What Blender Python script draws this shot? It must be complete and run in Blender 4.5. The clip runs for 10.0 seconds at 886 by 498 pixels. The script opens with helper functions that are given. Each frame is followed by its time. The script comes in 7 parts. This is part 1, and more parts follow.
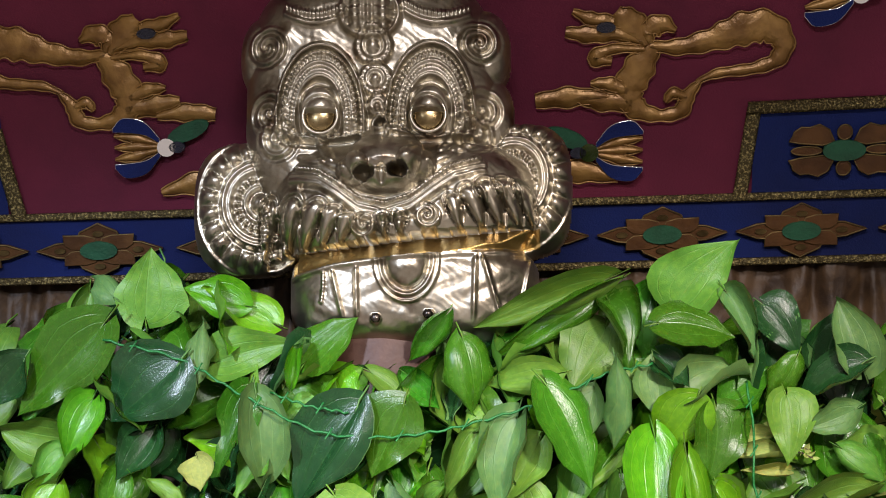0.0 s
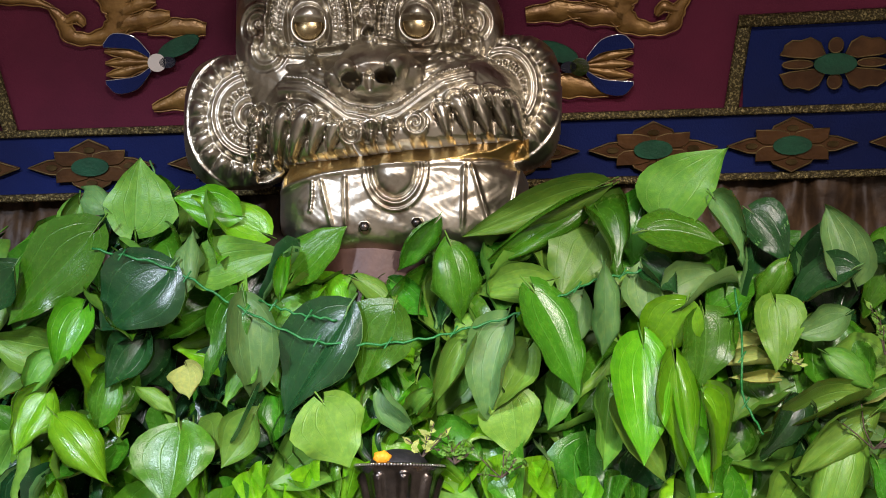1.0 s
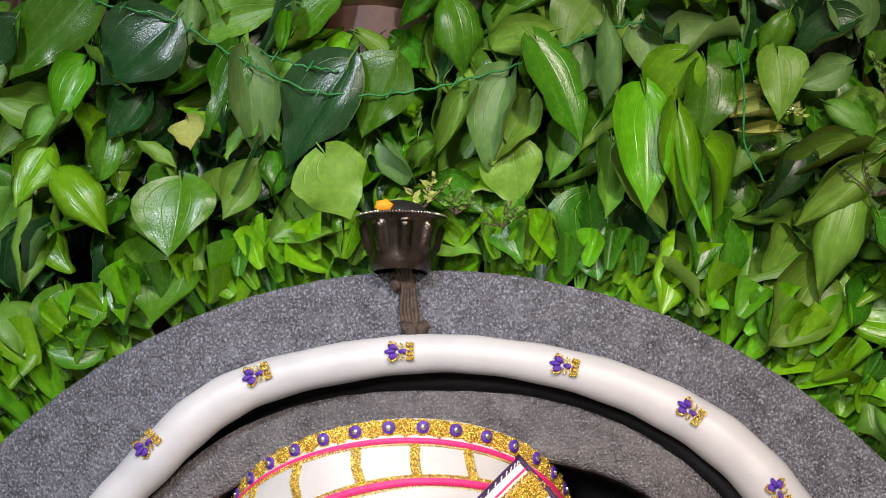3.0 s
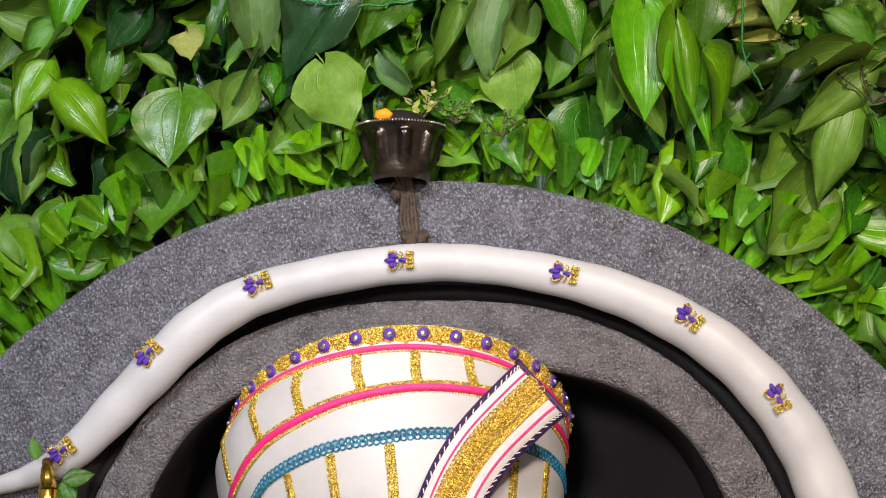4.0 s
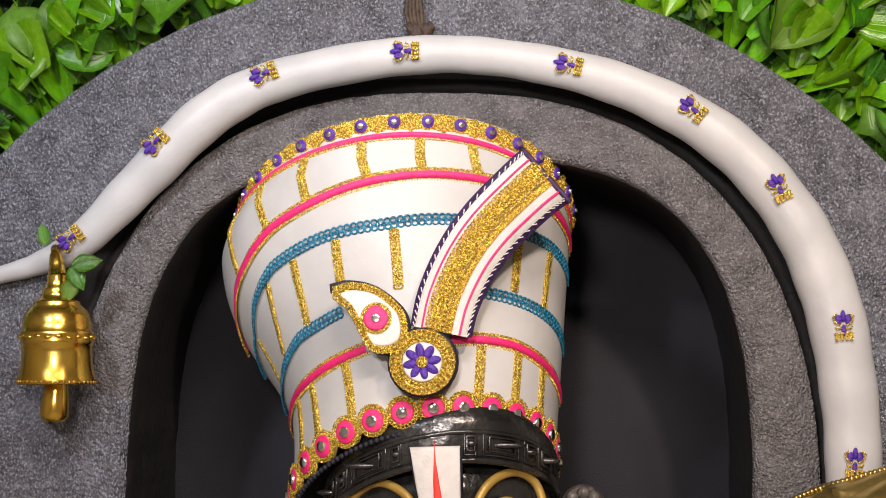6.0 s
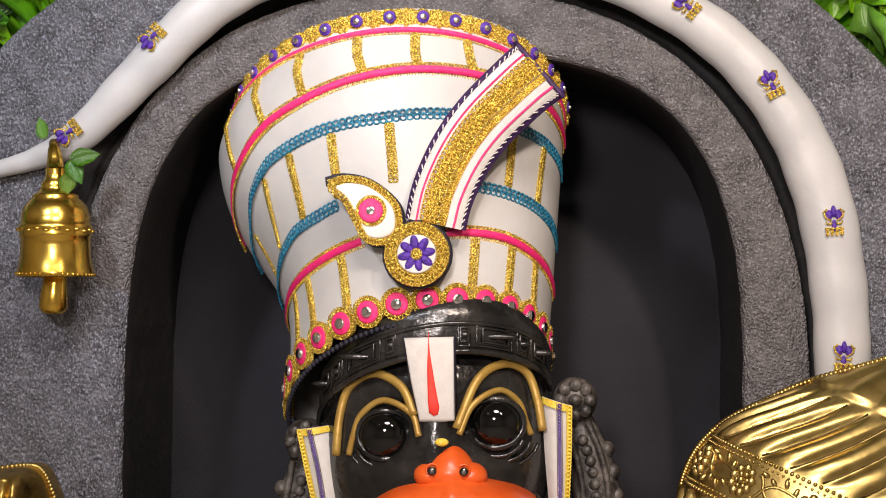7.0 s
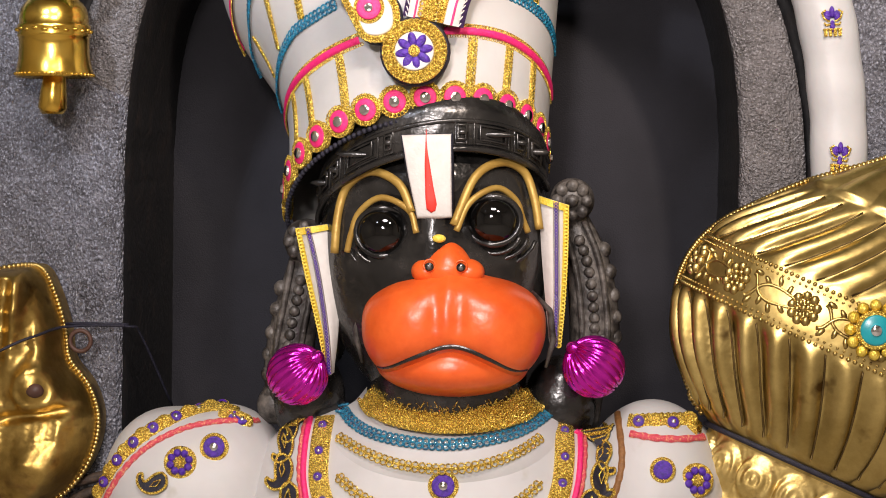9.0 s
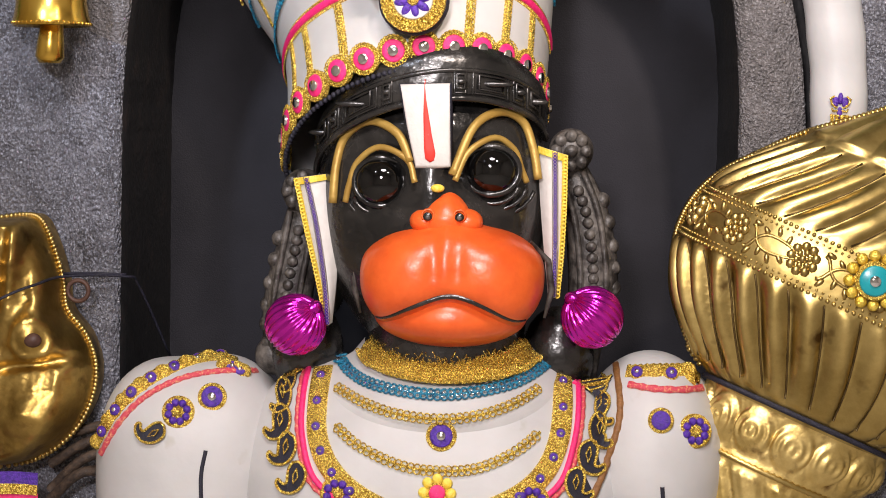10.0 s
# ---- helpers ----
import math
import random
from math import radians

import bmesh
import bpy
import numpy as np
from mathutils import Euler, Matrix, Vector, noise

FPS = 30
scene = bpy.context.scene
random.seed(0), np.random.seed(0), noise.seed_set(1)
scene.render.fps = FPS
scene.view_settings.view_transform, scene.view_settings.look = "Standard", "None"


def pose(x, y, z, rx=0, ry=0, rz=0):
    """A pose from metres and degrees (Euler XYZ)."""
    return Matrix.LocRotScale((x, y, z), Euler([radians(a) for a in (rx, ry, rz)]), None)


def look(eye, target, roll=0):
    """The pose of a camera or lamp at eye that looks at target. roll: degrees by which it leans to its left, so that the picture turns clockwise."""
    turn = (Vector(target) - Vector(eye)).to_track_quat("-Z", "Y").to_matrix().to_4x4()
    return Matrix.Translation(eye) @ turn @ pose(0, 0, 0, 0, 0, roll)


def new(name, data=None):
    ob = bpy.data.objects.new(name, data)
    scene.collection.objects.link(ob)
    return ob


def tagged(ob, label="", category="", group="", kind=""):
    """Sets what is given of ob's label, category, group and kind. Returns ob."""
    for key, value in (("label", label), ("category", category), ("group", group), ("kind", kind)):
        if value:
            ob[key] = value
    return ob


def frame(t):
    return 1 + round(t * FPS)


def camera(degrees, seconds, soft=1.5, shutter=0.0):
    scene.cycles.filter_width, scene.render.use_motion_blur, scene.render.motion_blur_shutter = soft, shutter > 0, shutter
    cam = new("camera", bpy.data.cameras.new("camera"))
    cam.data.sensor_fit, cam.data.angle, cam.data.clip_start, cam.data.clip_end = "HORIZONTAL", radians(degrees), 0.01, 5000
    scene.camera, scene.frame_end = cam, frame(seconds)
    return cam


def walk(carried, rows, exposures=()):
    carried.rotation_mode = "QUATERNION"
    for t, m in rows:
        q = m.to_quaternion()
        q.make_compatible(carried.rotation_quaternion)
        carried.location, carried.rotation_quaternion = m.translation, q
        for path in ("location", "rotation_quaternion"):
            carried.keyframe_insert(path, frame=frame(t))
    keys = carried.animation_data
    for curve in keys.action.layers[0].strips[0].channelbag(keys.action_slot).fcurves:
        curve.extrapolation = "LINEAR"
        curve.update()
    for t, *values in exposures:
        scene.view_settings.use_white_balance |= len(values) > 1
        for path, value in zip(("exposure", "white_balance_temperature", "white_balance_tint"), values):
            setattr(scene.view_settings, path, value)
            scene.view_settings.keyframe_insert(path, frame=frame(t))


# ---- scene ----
cam = camera(25.25, 10.0, soft=1.0)
ROWS = [
    (0.0, 0.0774, 0.0004, 2.3281, 3.364, 8.986, 0.500),
    (0.5, 0.0912, 0.0136, 2.2661, 3.496, 8.887, 0.477),
    (1.0, 0.1104, 0.0180, 2.2259, 3.657, 8.288, 0.507),
    (1.5, 0.1188, 0.0298, 2.1520, 3.759, 8.023, 0.602),
    (2.0, 0.0925, 0.0315, 2.0806, 3.273, 7.555, 0.668),
    (2.5, 0.0966, 0.0525, 1.9886, 3.424, 7.304, 0.698),
    (4.0, 0.0974, 0.0679, 1.7962, 3.408, 6.744, 0.485),
    (4.5, 0.1034, 0.0659, 1.7533, 3.624, 6.061, 0.518),
    (5.0, 0.0957, 0.0613, 1.7204, 3.547, 5.167, 0.557),
    (5.5, 0.0978, 0.0615, 1.6802, 3.560, 4.396, 0.700),
    (7.0, 0.1114, 0.0292, 1.6094, 3.492, 1.178, 1.007),
    (7.5, 0.1180, 0.0187, 1.5754, 3.589, 0.224, 1.117),
    (8.0, 0.1290, 0.0102, 1.5610, 3.692, -0.969, 1.131),
    (8.5, 0.1255, 0.0137, 1.5357, 3.633, -1.852, 1.120),
    (9.0, 0.1258, 0.0152, 1.5133, 3.586, -2.731, 1.132),
    (9.5, 0.1231, 0.0192, 1.4909, 3.541, -3.326, 1.190),
    (10.0, 0.1258, 0.0208, 1.5000, 3.519, -3.919, 1.255),
]
EXPOSURES = [(0.0, 0.14, 6000, 20), (1.0, 0.06, 6050, 20), (1.5, -0.04, 6150, 20), (2.0, -0.20, 6250, 20), (2.7, -0.40, 6400, 20), (4.0, -0.46, 6550, 20),
             (5.5, -0.47, 6650, 20), (7.0, -0.42, 6700, 20), (8.5, -0.20, 6650, 20), (10.0, -0.02, 6350, 20)]
walk(cam, [(t, pose(x, y, z, 90 + pitch, 0, yaw) @ pose(0, 0, 0, 0, 0, roll)) for t, x, y, z, yaw, pitch, roll in ROWS], EXPOSURES)

# ---- world and lamps: a closed hall, spotlights in front of the shrine and an added overhead fill ----
world = bpy.data.worlds.new("world")
scene.world = world
world.use_nodes = True
world.node_tree.nodes["Background"].inputs[0].default_value = (0.9, 0.95, 1.0, 1)
world.node_tree.nodes["Background"].inputs[1].default_value = 0.05


def area(name, eye, target, size, watts, colour):
    lamp = bpy.data.lights.new(name, "AREA")
    lamp.shape, lamp.size, lamp.energy, lamp.color = "DISK", size, watts, colour
    ob = new(name, lamp)
    ob.matrix_world = look(eye, target)
    return ob


def spot(name, eye, target, watts, colour, cone, blend=0.7, size=0.12):
    lamp = bpy.data.lights.new(name, "SPOT")
    lamp.energy, lamp.color, lamp.spot_size, lamp.spot_blend, lamp.shadow_soft_size = watts, colour, radians(cone), blend, size
    ob = new(name, lamp)
    ob.matrix_world = look(eye, target)
    return ob


spot("shrine_spotlight", (0.95, 0.3, 3.3), (0.22, 3.0, 2.20), 400, (1.0, 0.87, 0.70), 36, 0.9, 0.10)
spot("shrine_spotlight", (-1.3, 0.4, 3.3), (-0.58, 3.0, 2.28), 380, (0.82, 0.92, 1.0), 35, 0.9, 0.10)
# Low spot added from behind the viewer to lift the lower statue.
spot("shrine_spotlight", (-0.3, -0.9, 2.4), (0.16, 3.0, 1.16), 480, (1.0, 0.95, 0.88), 39, 0.85, 0.2)
# Unseen fill, added to brighten the floor and room that the brass reflects.
area("hall_lamp", (0.1, 0.3, 3.8), (0.1, 0.3, 0.0), 0.9, 125, (1.0, 0.95, 0.88))

ARCH = 3.043


# ---- mesh helpers ----
def part(name, bm, material, parent=None, label=""):
    me = bpy.data.meshes.new(name)
    bm.to_mesh(me)
    bm.free()
    for m in material if isinstance(material, (list, tuple)) else [material]:
        me.materials.append(m)
    ob = new(name, me)
    ob.parent = parent
    if label:
        tagged(ob, label)
    return ob


def thing(name, label, category, at=(0, 0, 0), group="", kind=""):
    e = new(name)
    e.empty_display_size = 0.02
    e.location = at
    return tagged(e, label, category, group, kind)


def hang(ob, parent):
    """Parent ob without moving it."""
    ob.parent = parent
    ob.matrix_parent_inverse = Matrix.Translation(-parent.location)
    return ob


def smooth(bm):
    for f in bm.faces:
        f.smooth = True
    return bm


def grid_mesh(rows, close_u=False, close_v=False, bm=None, mat=0, uv=False):
    """A sheet through rows of points."""
    bm = bm or bmesh.new()
    vs = [[bm.verts.new(p) for p in row] for row in rows]
    n, m = len(vs), len(vs[0])
    lay = bm.loops.layers.uv.verify() if uv else None
    for i in range(n if close_u else n - 1):
        for j in range(m if close_v else m - 1):
            q = (vs[i][j], vs[i][(j + 1) % m], vs[(i + 1) % n][(j + 1) % m], vs[(i + 1) % n][j])
            try:
                f = bm.faces.new(q)
            except ValueError:
                continue
            f.smooth, f.material_index = True, mat
            if uv:
                for lp, (a, b) in zip(f.loops, ((i, j), (i, j + 1), (i + 1, j + 1), (i + 1, j))):
                    lp[lay].uv = (b / (m - 1), a / (n - 1))
    return bm


def ball(bm, c, r, seg=24, rings=16, mat=0, shape=None):
    rows = []
    for i in range(rings + 1):
        th = math.pi * i / rings
        row = []
        for j in range(seg):
            ph = 2 * math.pi * j / seg
            d = Vector((math.sin(th) * math.cos(ph), math.sin(th) * math.sin(ph), math.cos(th)))
            if i in (0, rings):
                d.x += 1e-4 * math.cos(ph)
                d.y += 1e-4 * math.sin(ph)
            p = Vector((d.x * r[0], d.y * r[1], d.z * r[2]))
            if shape:
                p = shape(p, d)
            row.append(Vector(c) + p)
        rows.append(row)
    return grid_mesh(rows, close_v=True, bm=bm, mat=mat)


def catmull(pts, steps=8):
    pts = [np.array(p, float) for p in pts]
    ext = [2 * pts[0] - pts[1]] + pts + [2 * pts[-1] - pts[-2]]
    out = []
    for k in range(1, len(ext) - 2):
        a, b, c, d = ext[k - 1:k + 3]
        for s in range(steps):
            t = s / steps
            out.append(0.5 * (2 * b + (c - a) * t + (2 * a - 5 * b + 4 * c - d) * t * t + (3 * b - a - 3 * c + d) * t ** 3))
    out.append(pts[-1])
    return out


def tube(bm, pts, radius, seg=8, mat=0, flat=1.0, closed=False):
    """A round tube along pts; radius a number or one per point. flat squeezes it along y."""
    pts = [Vector(p[:3]) for p in pts]
    rows = []
    n = len(pts)
    for i, p in enumerate(pts):
        if closed:
            d = pts[(i + 1) % n] - pts[i - 1]
        else:
            d = pts[min(i + 1, n - 1)] - pts[max(i - 1, 0)]
        d.normalize()
        side = d.cross(Vector((0, 1, 0)))
        if side.length < 1e-4:
            side = Vector((1, 0, 0))
        side.normalize()
        up = side.cross(d).normalized()
        r = radius if isinstance(radius, (int, float)) else radius[i]
        rows.append([p + (side * math.cos(a) + up * math.sin(a) * flat) * r for a in (2 * math.pi * k / seg for k in range(seg))])
    bm = grid_mesh(rows, close_u=closed, close_v=True, bm=bm, mat=mat)
    if not closed:
        bm.verts.ensure_lookup_table()
        tot = len(bm.verts)
        for k in (tot - n * seg, tot - seg):
            try:
                f = bm.faces.new([bm.verts[k + j] for j in range(seg)])
                f.material_index = mat
            except ValueError:
                pass
    return bm


def lathe(bm, profile, centre, axis=(0, 0, 1), seg=40, mat=0, ridge=None, squash=1.0):
    """Turn (height, radius) pairs about an axis. ridge(height, angle) scales the radius; squash shrinks it along y."""
    z = Vector(axis).normalized()
    x = Vector((1, 0, 0)) - z * z.x
    x.normalize()
    y = z.cross(x)
    rows = []
    for h, r in profile:
        row = []
        for k in range(seg):
            a = 2 * math.pi * k / seg
            rr = r * (ridge(h, a) if ridge else 1)
            row.append(Vector(centre) + z * h + x * rr * math.cos(a) + y * rr * math.sin(a) * squash)
        rows.append(row)
    return grid_mesh(rows, close_v=True, bm=bm, mat=mat)


def box(bm, lo, hi, mat=0, bevel=0.0):
    r = bmesh.ops.create_cube(bm, size=1)
    for v in r["verts"]:
        v.co = Vector([lo[k] + (v.co[k] + 0.5) * (hi[k] - lo[k]) for k in range(3)])
    fs = {f for v in r["verts"] for f in v.link_faces}
    for f in fs:
        f.material_index = mat
    if bevel:
        es = {e for v in r["verts"] for e in v.link_edges}
        bmesh.ops.bevel(bm, geom=list(es), offset=bevel, segments=2, affect="EDGES", profile=0.5)
    return bm


def fbm(x, y, z=0.0, s=1.0):
    return noise.fractal(Vector((x * s, y * s, z * s)), 1.0, 2.0, 4)


def hump(x, c, w):
    return math.exp(-((x - c) / w) ** 2)
# ---- materials ----
def mat(name, base, rough=0.5, metal=0.0, other=None, scale=30.0, mix=(0.35, 0.65), bump=0.0, bscale=None, detail=4.0, rspread=0.1, spec=0.5, coords="Object", sub=0.0, sheen=0.0, coat=0.0, rand=0.0, aniso_scale=(1, 1, 1), grain=0.55, depth=0.004, speck=None):
    m = bpy.data.materials.new(name)
    m.use_nodes = True
    t = m.node_tree
    n, l = t.nodes, t.links
    b = n["Principled BSDF"]
    b.inputs["Metallic"].default_value = metal
    b.inputs["Specular IOR Level"].default_value = spec
    b.inputs["Coat Weight"].default_value = coat
    if sheen:
        b.inputs["Sheen Weight"].default_value = sheen
    if sub:
        b.inputs["Subsurface Weight"].default_value = sub
        b.inputs["Subsurface Scale"].default_value = 0.01
    tc = n.new("ShaderNodeTexCoord")
    mp = n.new("ShaderNodeMapping")
    mp.inputs["Scale"].default_value = aniso_scale
    l.new(tc.outputs[coords], mp.inputs[0])
    no = n.new("ShaderNodeTexNoise")
    no.inputs["Scale"].default_value, no.inputs["Detail"].default_value = scale, detail
    no.inputs["Roughness"].default_value = grain
    l.new(mp.outputs[0], no.inputs["Vector"])
    ramp = n.new("ShaderNodeValToRGB")
    ramp.color_ramp.elements[0].position, ramp.color_ramp.elements[1].position = mix
    ramp.color_ramp.elements[0].color = (*base, 1)
    ramp.color_ramp.elements[1].color = (*(other or base), 1)
    l.new(no.outputs[0], ramp.inputs[0])
    col = ramp.outputs[0]
    if speck:
        tint, size, lo, hi = speck
        ns = n.new("ShaderNodeTexNoise")
        ns.inputs["Scale"].default_value, ns.inputs["Detail"].default_value = size, 3
        l.new(mp.outputs[0], ns.inputs["Vector"])
        sr = n.new("ShaderNodeMapRange")
        sr.inputs[1].default_value, sr.inputs[2].default_value = lo, hi
        l.new(ns.outputs[0], sr.inputs[0])
        sm = n.new("ShaderNodeMix")
        sm.data_type = "RGBA"
        l.new(sr.outputs[0], sm.inputs[0])
        l.new(col, sm.inputs[6])
        sm.inputs[7].default_value = (*tint, 1)
        col = sm.outputs[2]
    if rand:
        oi = n.new("ShaderNodeObjectInfo")
        hs = n.new("ShaderNodeHueSaturation")
        mr = n.new("ShaderNodeMapRange")
        mr.inputs[3].default_value, mr.inputs[4].default_value = 1 - rand, 1 + rand
        l.new(oi.outputs["Random"], mr.inputs[0])
        l.new(mr.outputs[0], hs.inputs["Value"])
        mh = n.new("ShaderNodeMapRange")
        mh.inputs[3].default_value, mh.inputs[4].default_value = 0.5 - rand * 0.06, 0.5 + rand * 0.06
        ml = n.new("ShaderNodeMath")
        ml.operation = "FRACT"
        mm = n.new("ShaderNodeMath")
        mm.operation = "MULTIPLY"
        mm.inputs[1].default_value = 7.31
        l.new(oi.outputs["Random"], mm.inputs[0])
        l.new(mm.outputs[0], ml.inputs[0])
        l.new(ml.outputs[0], mh.inputs[0])
        l.new(mh.outputs[0], hs.inputs["Hue"])
        l.new(col, hs.inputs["Color"])
        col = hs.outputs[0]
    l.new(col, b.inputs["Base Color"])
    rr = n.new("ShaderNodeMapRange")
    rr.inputs[3].default_value, rr.inputs[4].default_value = max(0.02, rough - rspread), min(1, rough + rspread)
    l.new(no.outputs[0], rr.inputs[0])
    l.new(rr.outputs[0], b.inputs["Roughness"])
    if bump:
        n2 = n.new("ShaderNodeTexNoise")
        n2.inputs["Scale"].default_value, n2.inputs["Detail"].default_value = bscale or scale * 3, 3
        l.new(mp.outputs[0], n2.inputs["Vector"])
        bp = n.new("ShaderNodeBump")
        bp.inputs["Strength"].default_value, bp.inputs["Distance"].default_value = min(1, bump), depth
        l.new(n2.outputs[0], bp.inputs["Height"])
        l.new(bp.outputs[0], b.inputs["Normal"])
    return m


def leaf_material(name, base, vein, rough, spec=0.5, gloss=0.0):
    """Leaf blade whose veins run from the stalk to the tip, in the sheet's own coordinates."""
    m = mat(name, base, rough, other=tuple(min(1, c * k) for c, k in zip(base, (1.7, 1.4, 1.2))), scale=11, mix=(0.42, 0.85), bump=0.0, rand=0.24, spec=spec, coords="Object", coat=gloss)
    t = m.node_tree
    n, l = t.nodes, t.links
    b = n["Principled BSDF"]
    uv = n.new("ShaderNodeTexCoord")
    sx = n.new("ShaderNodeSeparateXYZ")
    l.new(uv.outputs["UV"], sx.inputs[0])
    vein_sum = None
    for at, wide in ((0.5, 0.02), (0.32, 0.013), (0.68, 0.013), (0.15, 0.012), (0.85, 0.012)):
        d = n.new("ShaderNodeMath")
        d.operation = "SUBTRACT"
        d.inputs[1].default_value = at
        l.new(sx.outputs[0], d.inputs[0])
        a = n.new("ShaderNodeMath")
        a.operation = "ABSOLUTE"
        l.new(d.outputs[0], a.inputs[0])
        r = n.new("ShaderNodeMapRange")
        r.interpolation_type = "SMOOTHSTEP"
        r.inputs[1].default_value, r.inputs[2].default_value, r.inputs[3].default_value, r.inputs[4].default_value = 0, wide, 1, 0
        l.new(a.outputs[0], r.inputs[0])
        if vein_sum is None:
            vein_sum = r.outputs[0]
        else:
            s = n.new("ShaderNodeMath")
            s.operation = "MAXIMUM"
            l.new(vein_sum, s.inputs[0])
            l.new(r.outputs[0], s.inputs[1])
            vein_sum = s.outputs[0]
    old = b.inputs["Base Color"].links[0].from_socket
    mx = n.new("ShaderNodeMix")
    mx.data_type = "RGBA"
    k = n.new("ShaderNodeMath")
    k.operation = "MULTIPLY"
    k.inputs[1].default_value = 0.32
    l.new(vein_sum, k.inputs[0])
    l.new(k.outputs[0], mx.inputs[0])
    l.new(old, mx.inputs[6])
    mx.inputs[7].default_value = (*vein, 1)
    l.new(mx.outputs[2], b.inputs["Base Color"])
    no = n.new("ShaderNodeTexNoise")
    no.inputs["Scale"].default_value = 60
    l.new(uv.outputs["Object"], no.inputs["Vector"])
    ad = n.new("ShaderNodeMath")
    ad.operation = "MULTIPLY_ADD"
    ad.inputs[1].default_value = -0.9
    l.new(vein_sum, ad.inputs[0])
    l.new(no.outputs[0], ad.inputs[2])
    bp = n.new("ShaderNodeBump")
    bp.inputs["Strength"].default_value, bp.inputs["Distance"].default_value = 0.5, 0.001
    l.new(ad.outputs[0], bp.inputs["Height"])
    l.new(bp.outputs[0], b.inputs["Normal"])
    b.inputs["Subsurface Weight"].default_value = 0.08
    b.inputs["Subsurface Scale"].default_value = 0.004
    return m


LEAF = {
    "dark": leaf_material("leaf_dark", (0.009, 0.044, 0.010), (0.03, 0.10, 0.02), 0.25, 0.5),
    "mid": leaf_material("leaf_mid", (0.032, 0.132, 0.005), (0.08, 0.22, 0.02), 0.26, 0.5),
    "bright": leaf_material("leaf_bright", (0.080, 0.255, 0.004), (0.16, 0.38, 0.02), 0.22, 0.5),
    "fresh": leaf_material("leaf_fresh", (0.100, 0.320, 0.003), (0.18, 0.42, 0.02), 0.20, 0.55),
    "pale": leaf_material("leaf_pale", (0.082, 0.205, 0.022), (0.16, 0.31, 0.06), 0.40, 0.35),
    "grey": leaf_material("leaf_grey", (0.084, 0.190, 0.052), (0.15, 0.28, 0.09), 0.46, 0.35),
    "yellow": leaf_material("leaf_yellow", (0.28, 0.35, 0.09), (0.4, 0.42, 0.14), 0.6, 0.25),
}
# The pale specks of both stones paint in the glints of their grain.
STONE = mat("rough_stone", (0.046, 0.046, 0.053), 0.25, other=(0.20, 0.207, 0.245), scale=22, mix=(0.34, 0.74), bump=1.0, bscale=210, detail=12, grain=0.80, depth=0.013, speck=((0.36, 0.39, 0.47), 300, 0.50, 0.78), rspread=0.16, spec=1.0, aniso_scale=(1.0, 1.0, 0.8))
STONE_IN = mat("stone_band", (0.030, 0.029, 0.030), 0.38, other=(0.19, 0.18, 0.185), scale=20, mix=(0.30, 0.75), bump=1.0, bscale=220, grain=0.78, depth=0.010, speck=((0.28, 0.28, 0.30), 330, 0.52, 0.74), detail=10, rspread=0.18, spec=0.8)
# Near-black stone: the shade of the arch's recesses put into the colour.
NEAR_BLACK = mat("shade_black_stone", (0.004, 0.004, 0.005), 0.75, other=(0.03, 0.017, 0.013), scale=20, mix=(0.55, 0.95), bump=0.6, bscale=90)
CLOTH_BLACK = mat("black_cloth", (0.006, 0.006, 0.009), 0.75, other=(0.016, 0.016, 0.021), scale=4, bump=0.3, bscale=400, spec=0.3)
WALL = mat("dark_wall", (0.05, 0.045, 0.04), 0.8, other=(0.08, 0.07, 0.06), scale=4, bump=0.3, bscale=40)
HALL = mat("hall_wall", (0.50, 0.46, 0.40), 0.7, other=(0.60, 0.56, 0.50), scale=3, bump=0.2, bscale=30)
WHITE = mat("white_padding", (0.40, 0.41, 0.42), 0.42, other=(0.47, 0.475, 0.48), scale=8, bump=0.15, bscale=60, sub=0.05, spec=0.4)
WAX = mat("white_cover", (0.43, 0.425, 0.415), 0.5, other=(0.50, 0.495, 0.485), scale=7, bump=0.14, bscale=50, sub=0.05, spec=0.4, speck=((0.36, 0.34, 0.29), 19, 0.70, 0.84))
GOLD = mat("gold_thread", (0.46, 0.25, 0.012), 0.26, metal=0.75, other=(1.0, 0.76, 0.16), scale=420, bump=1.0, bscale=460, mix=(0.38, 0.58))
PINK = mat("pink_ribbon", (0.68, 0.012, 0.12), 0.5, other=(0.82, 0.03, 0.20), scale=200, bump=0.4, bscale=500)
CORAL = mat("coral_ribbon", (0.60, 0.06, 0.09), 0.5, other=(0.80, 0.40, 0.20), scale=240, bump=0.6, bscale=500, mix=(0.5, 0.7))
BLUE = mat("turquoise_braid", (0.0, 0.055, 0.12), 0.32, other=(0.010, 0.24, 0.38), scale=300, bump=0.6, bscale=450, mix=(0.40, 0.62))
PURPLE = mat("purple_thread", (0.035, 0.008, 0.18), 0.4, other=(0.09, 0.02, 0.36), scale=200, bump=0.6, bscale=420)
NAVY = mat("navy_cord", (0.005, 0.005, 0.012), 0.6, other=(0.014, 0.014, 0.03), scale=200, bump=0.5, bscale=500)
SILVER = mat("mirror_chip", (0.8, 0.8, 0.82), 0.08, metal=1.0, rspread=0.03)
BRASS = mat("polished_brass", (0.30, 0.205, 0.055), 0.33, metal=1.0, other=(0.60, 0.455, 0.17), scale=9, mix=(0.28, 0.66), grain=0.7, detail=9, bump=0.22, bscale=26, depth=0.004, rspread=0.13, speck=((0.13, 0.075, 0.025), 24, 0.62, 0.78))
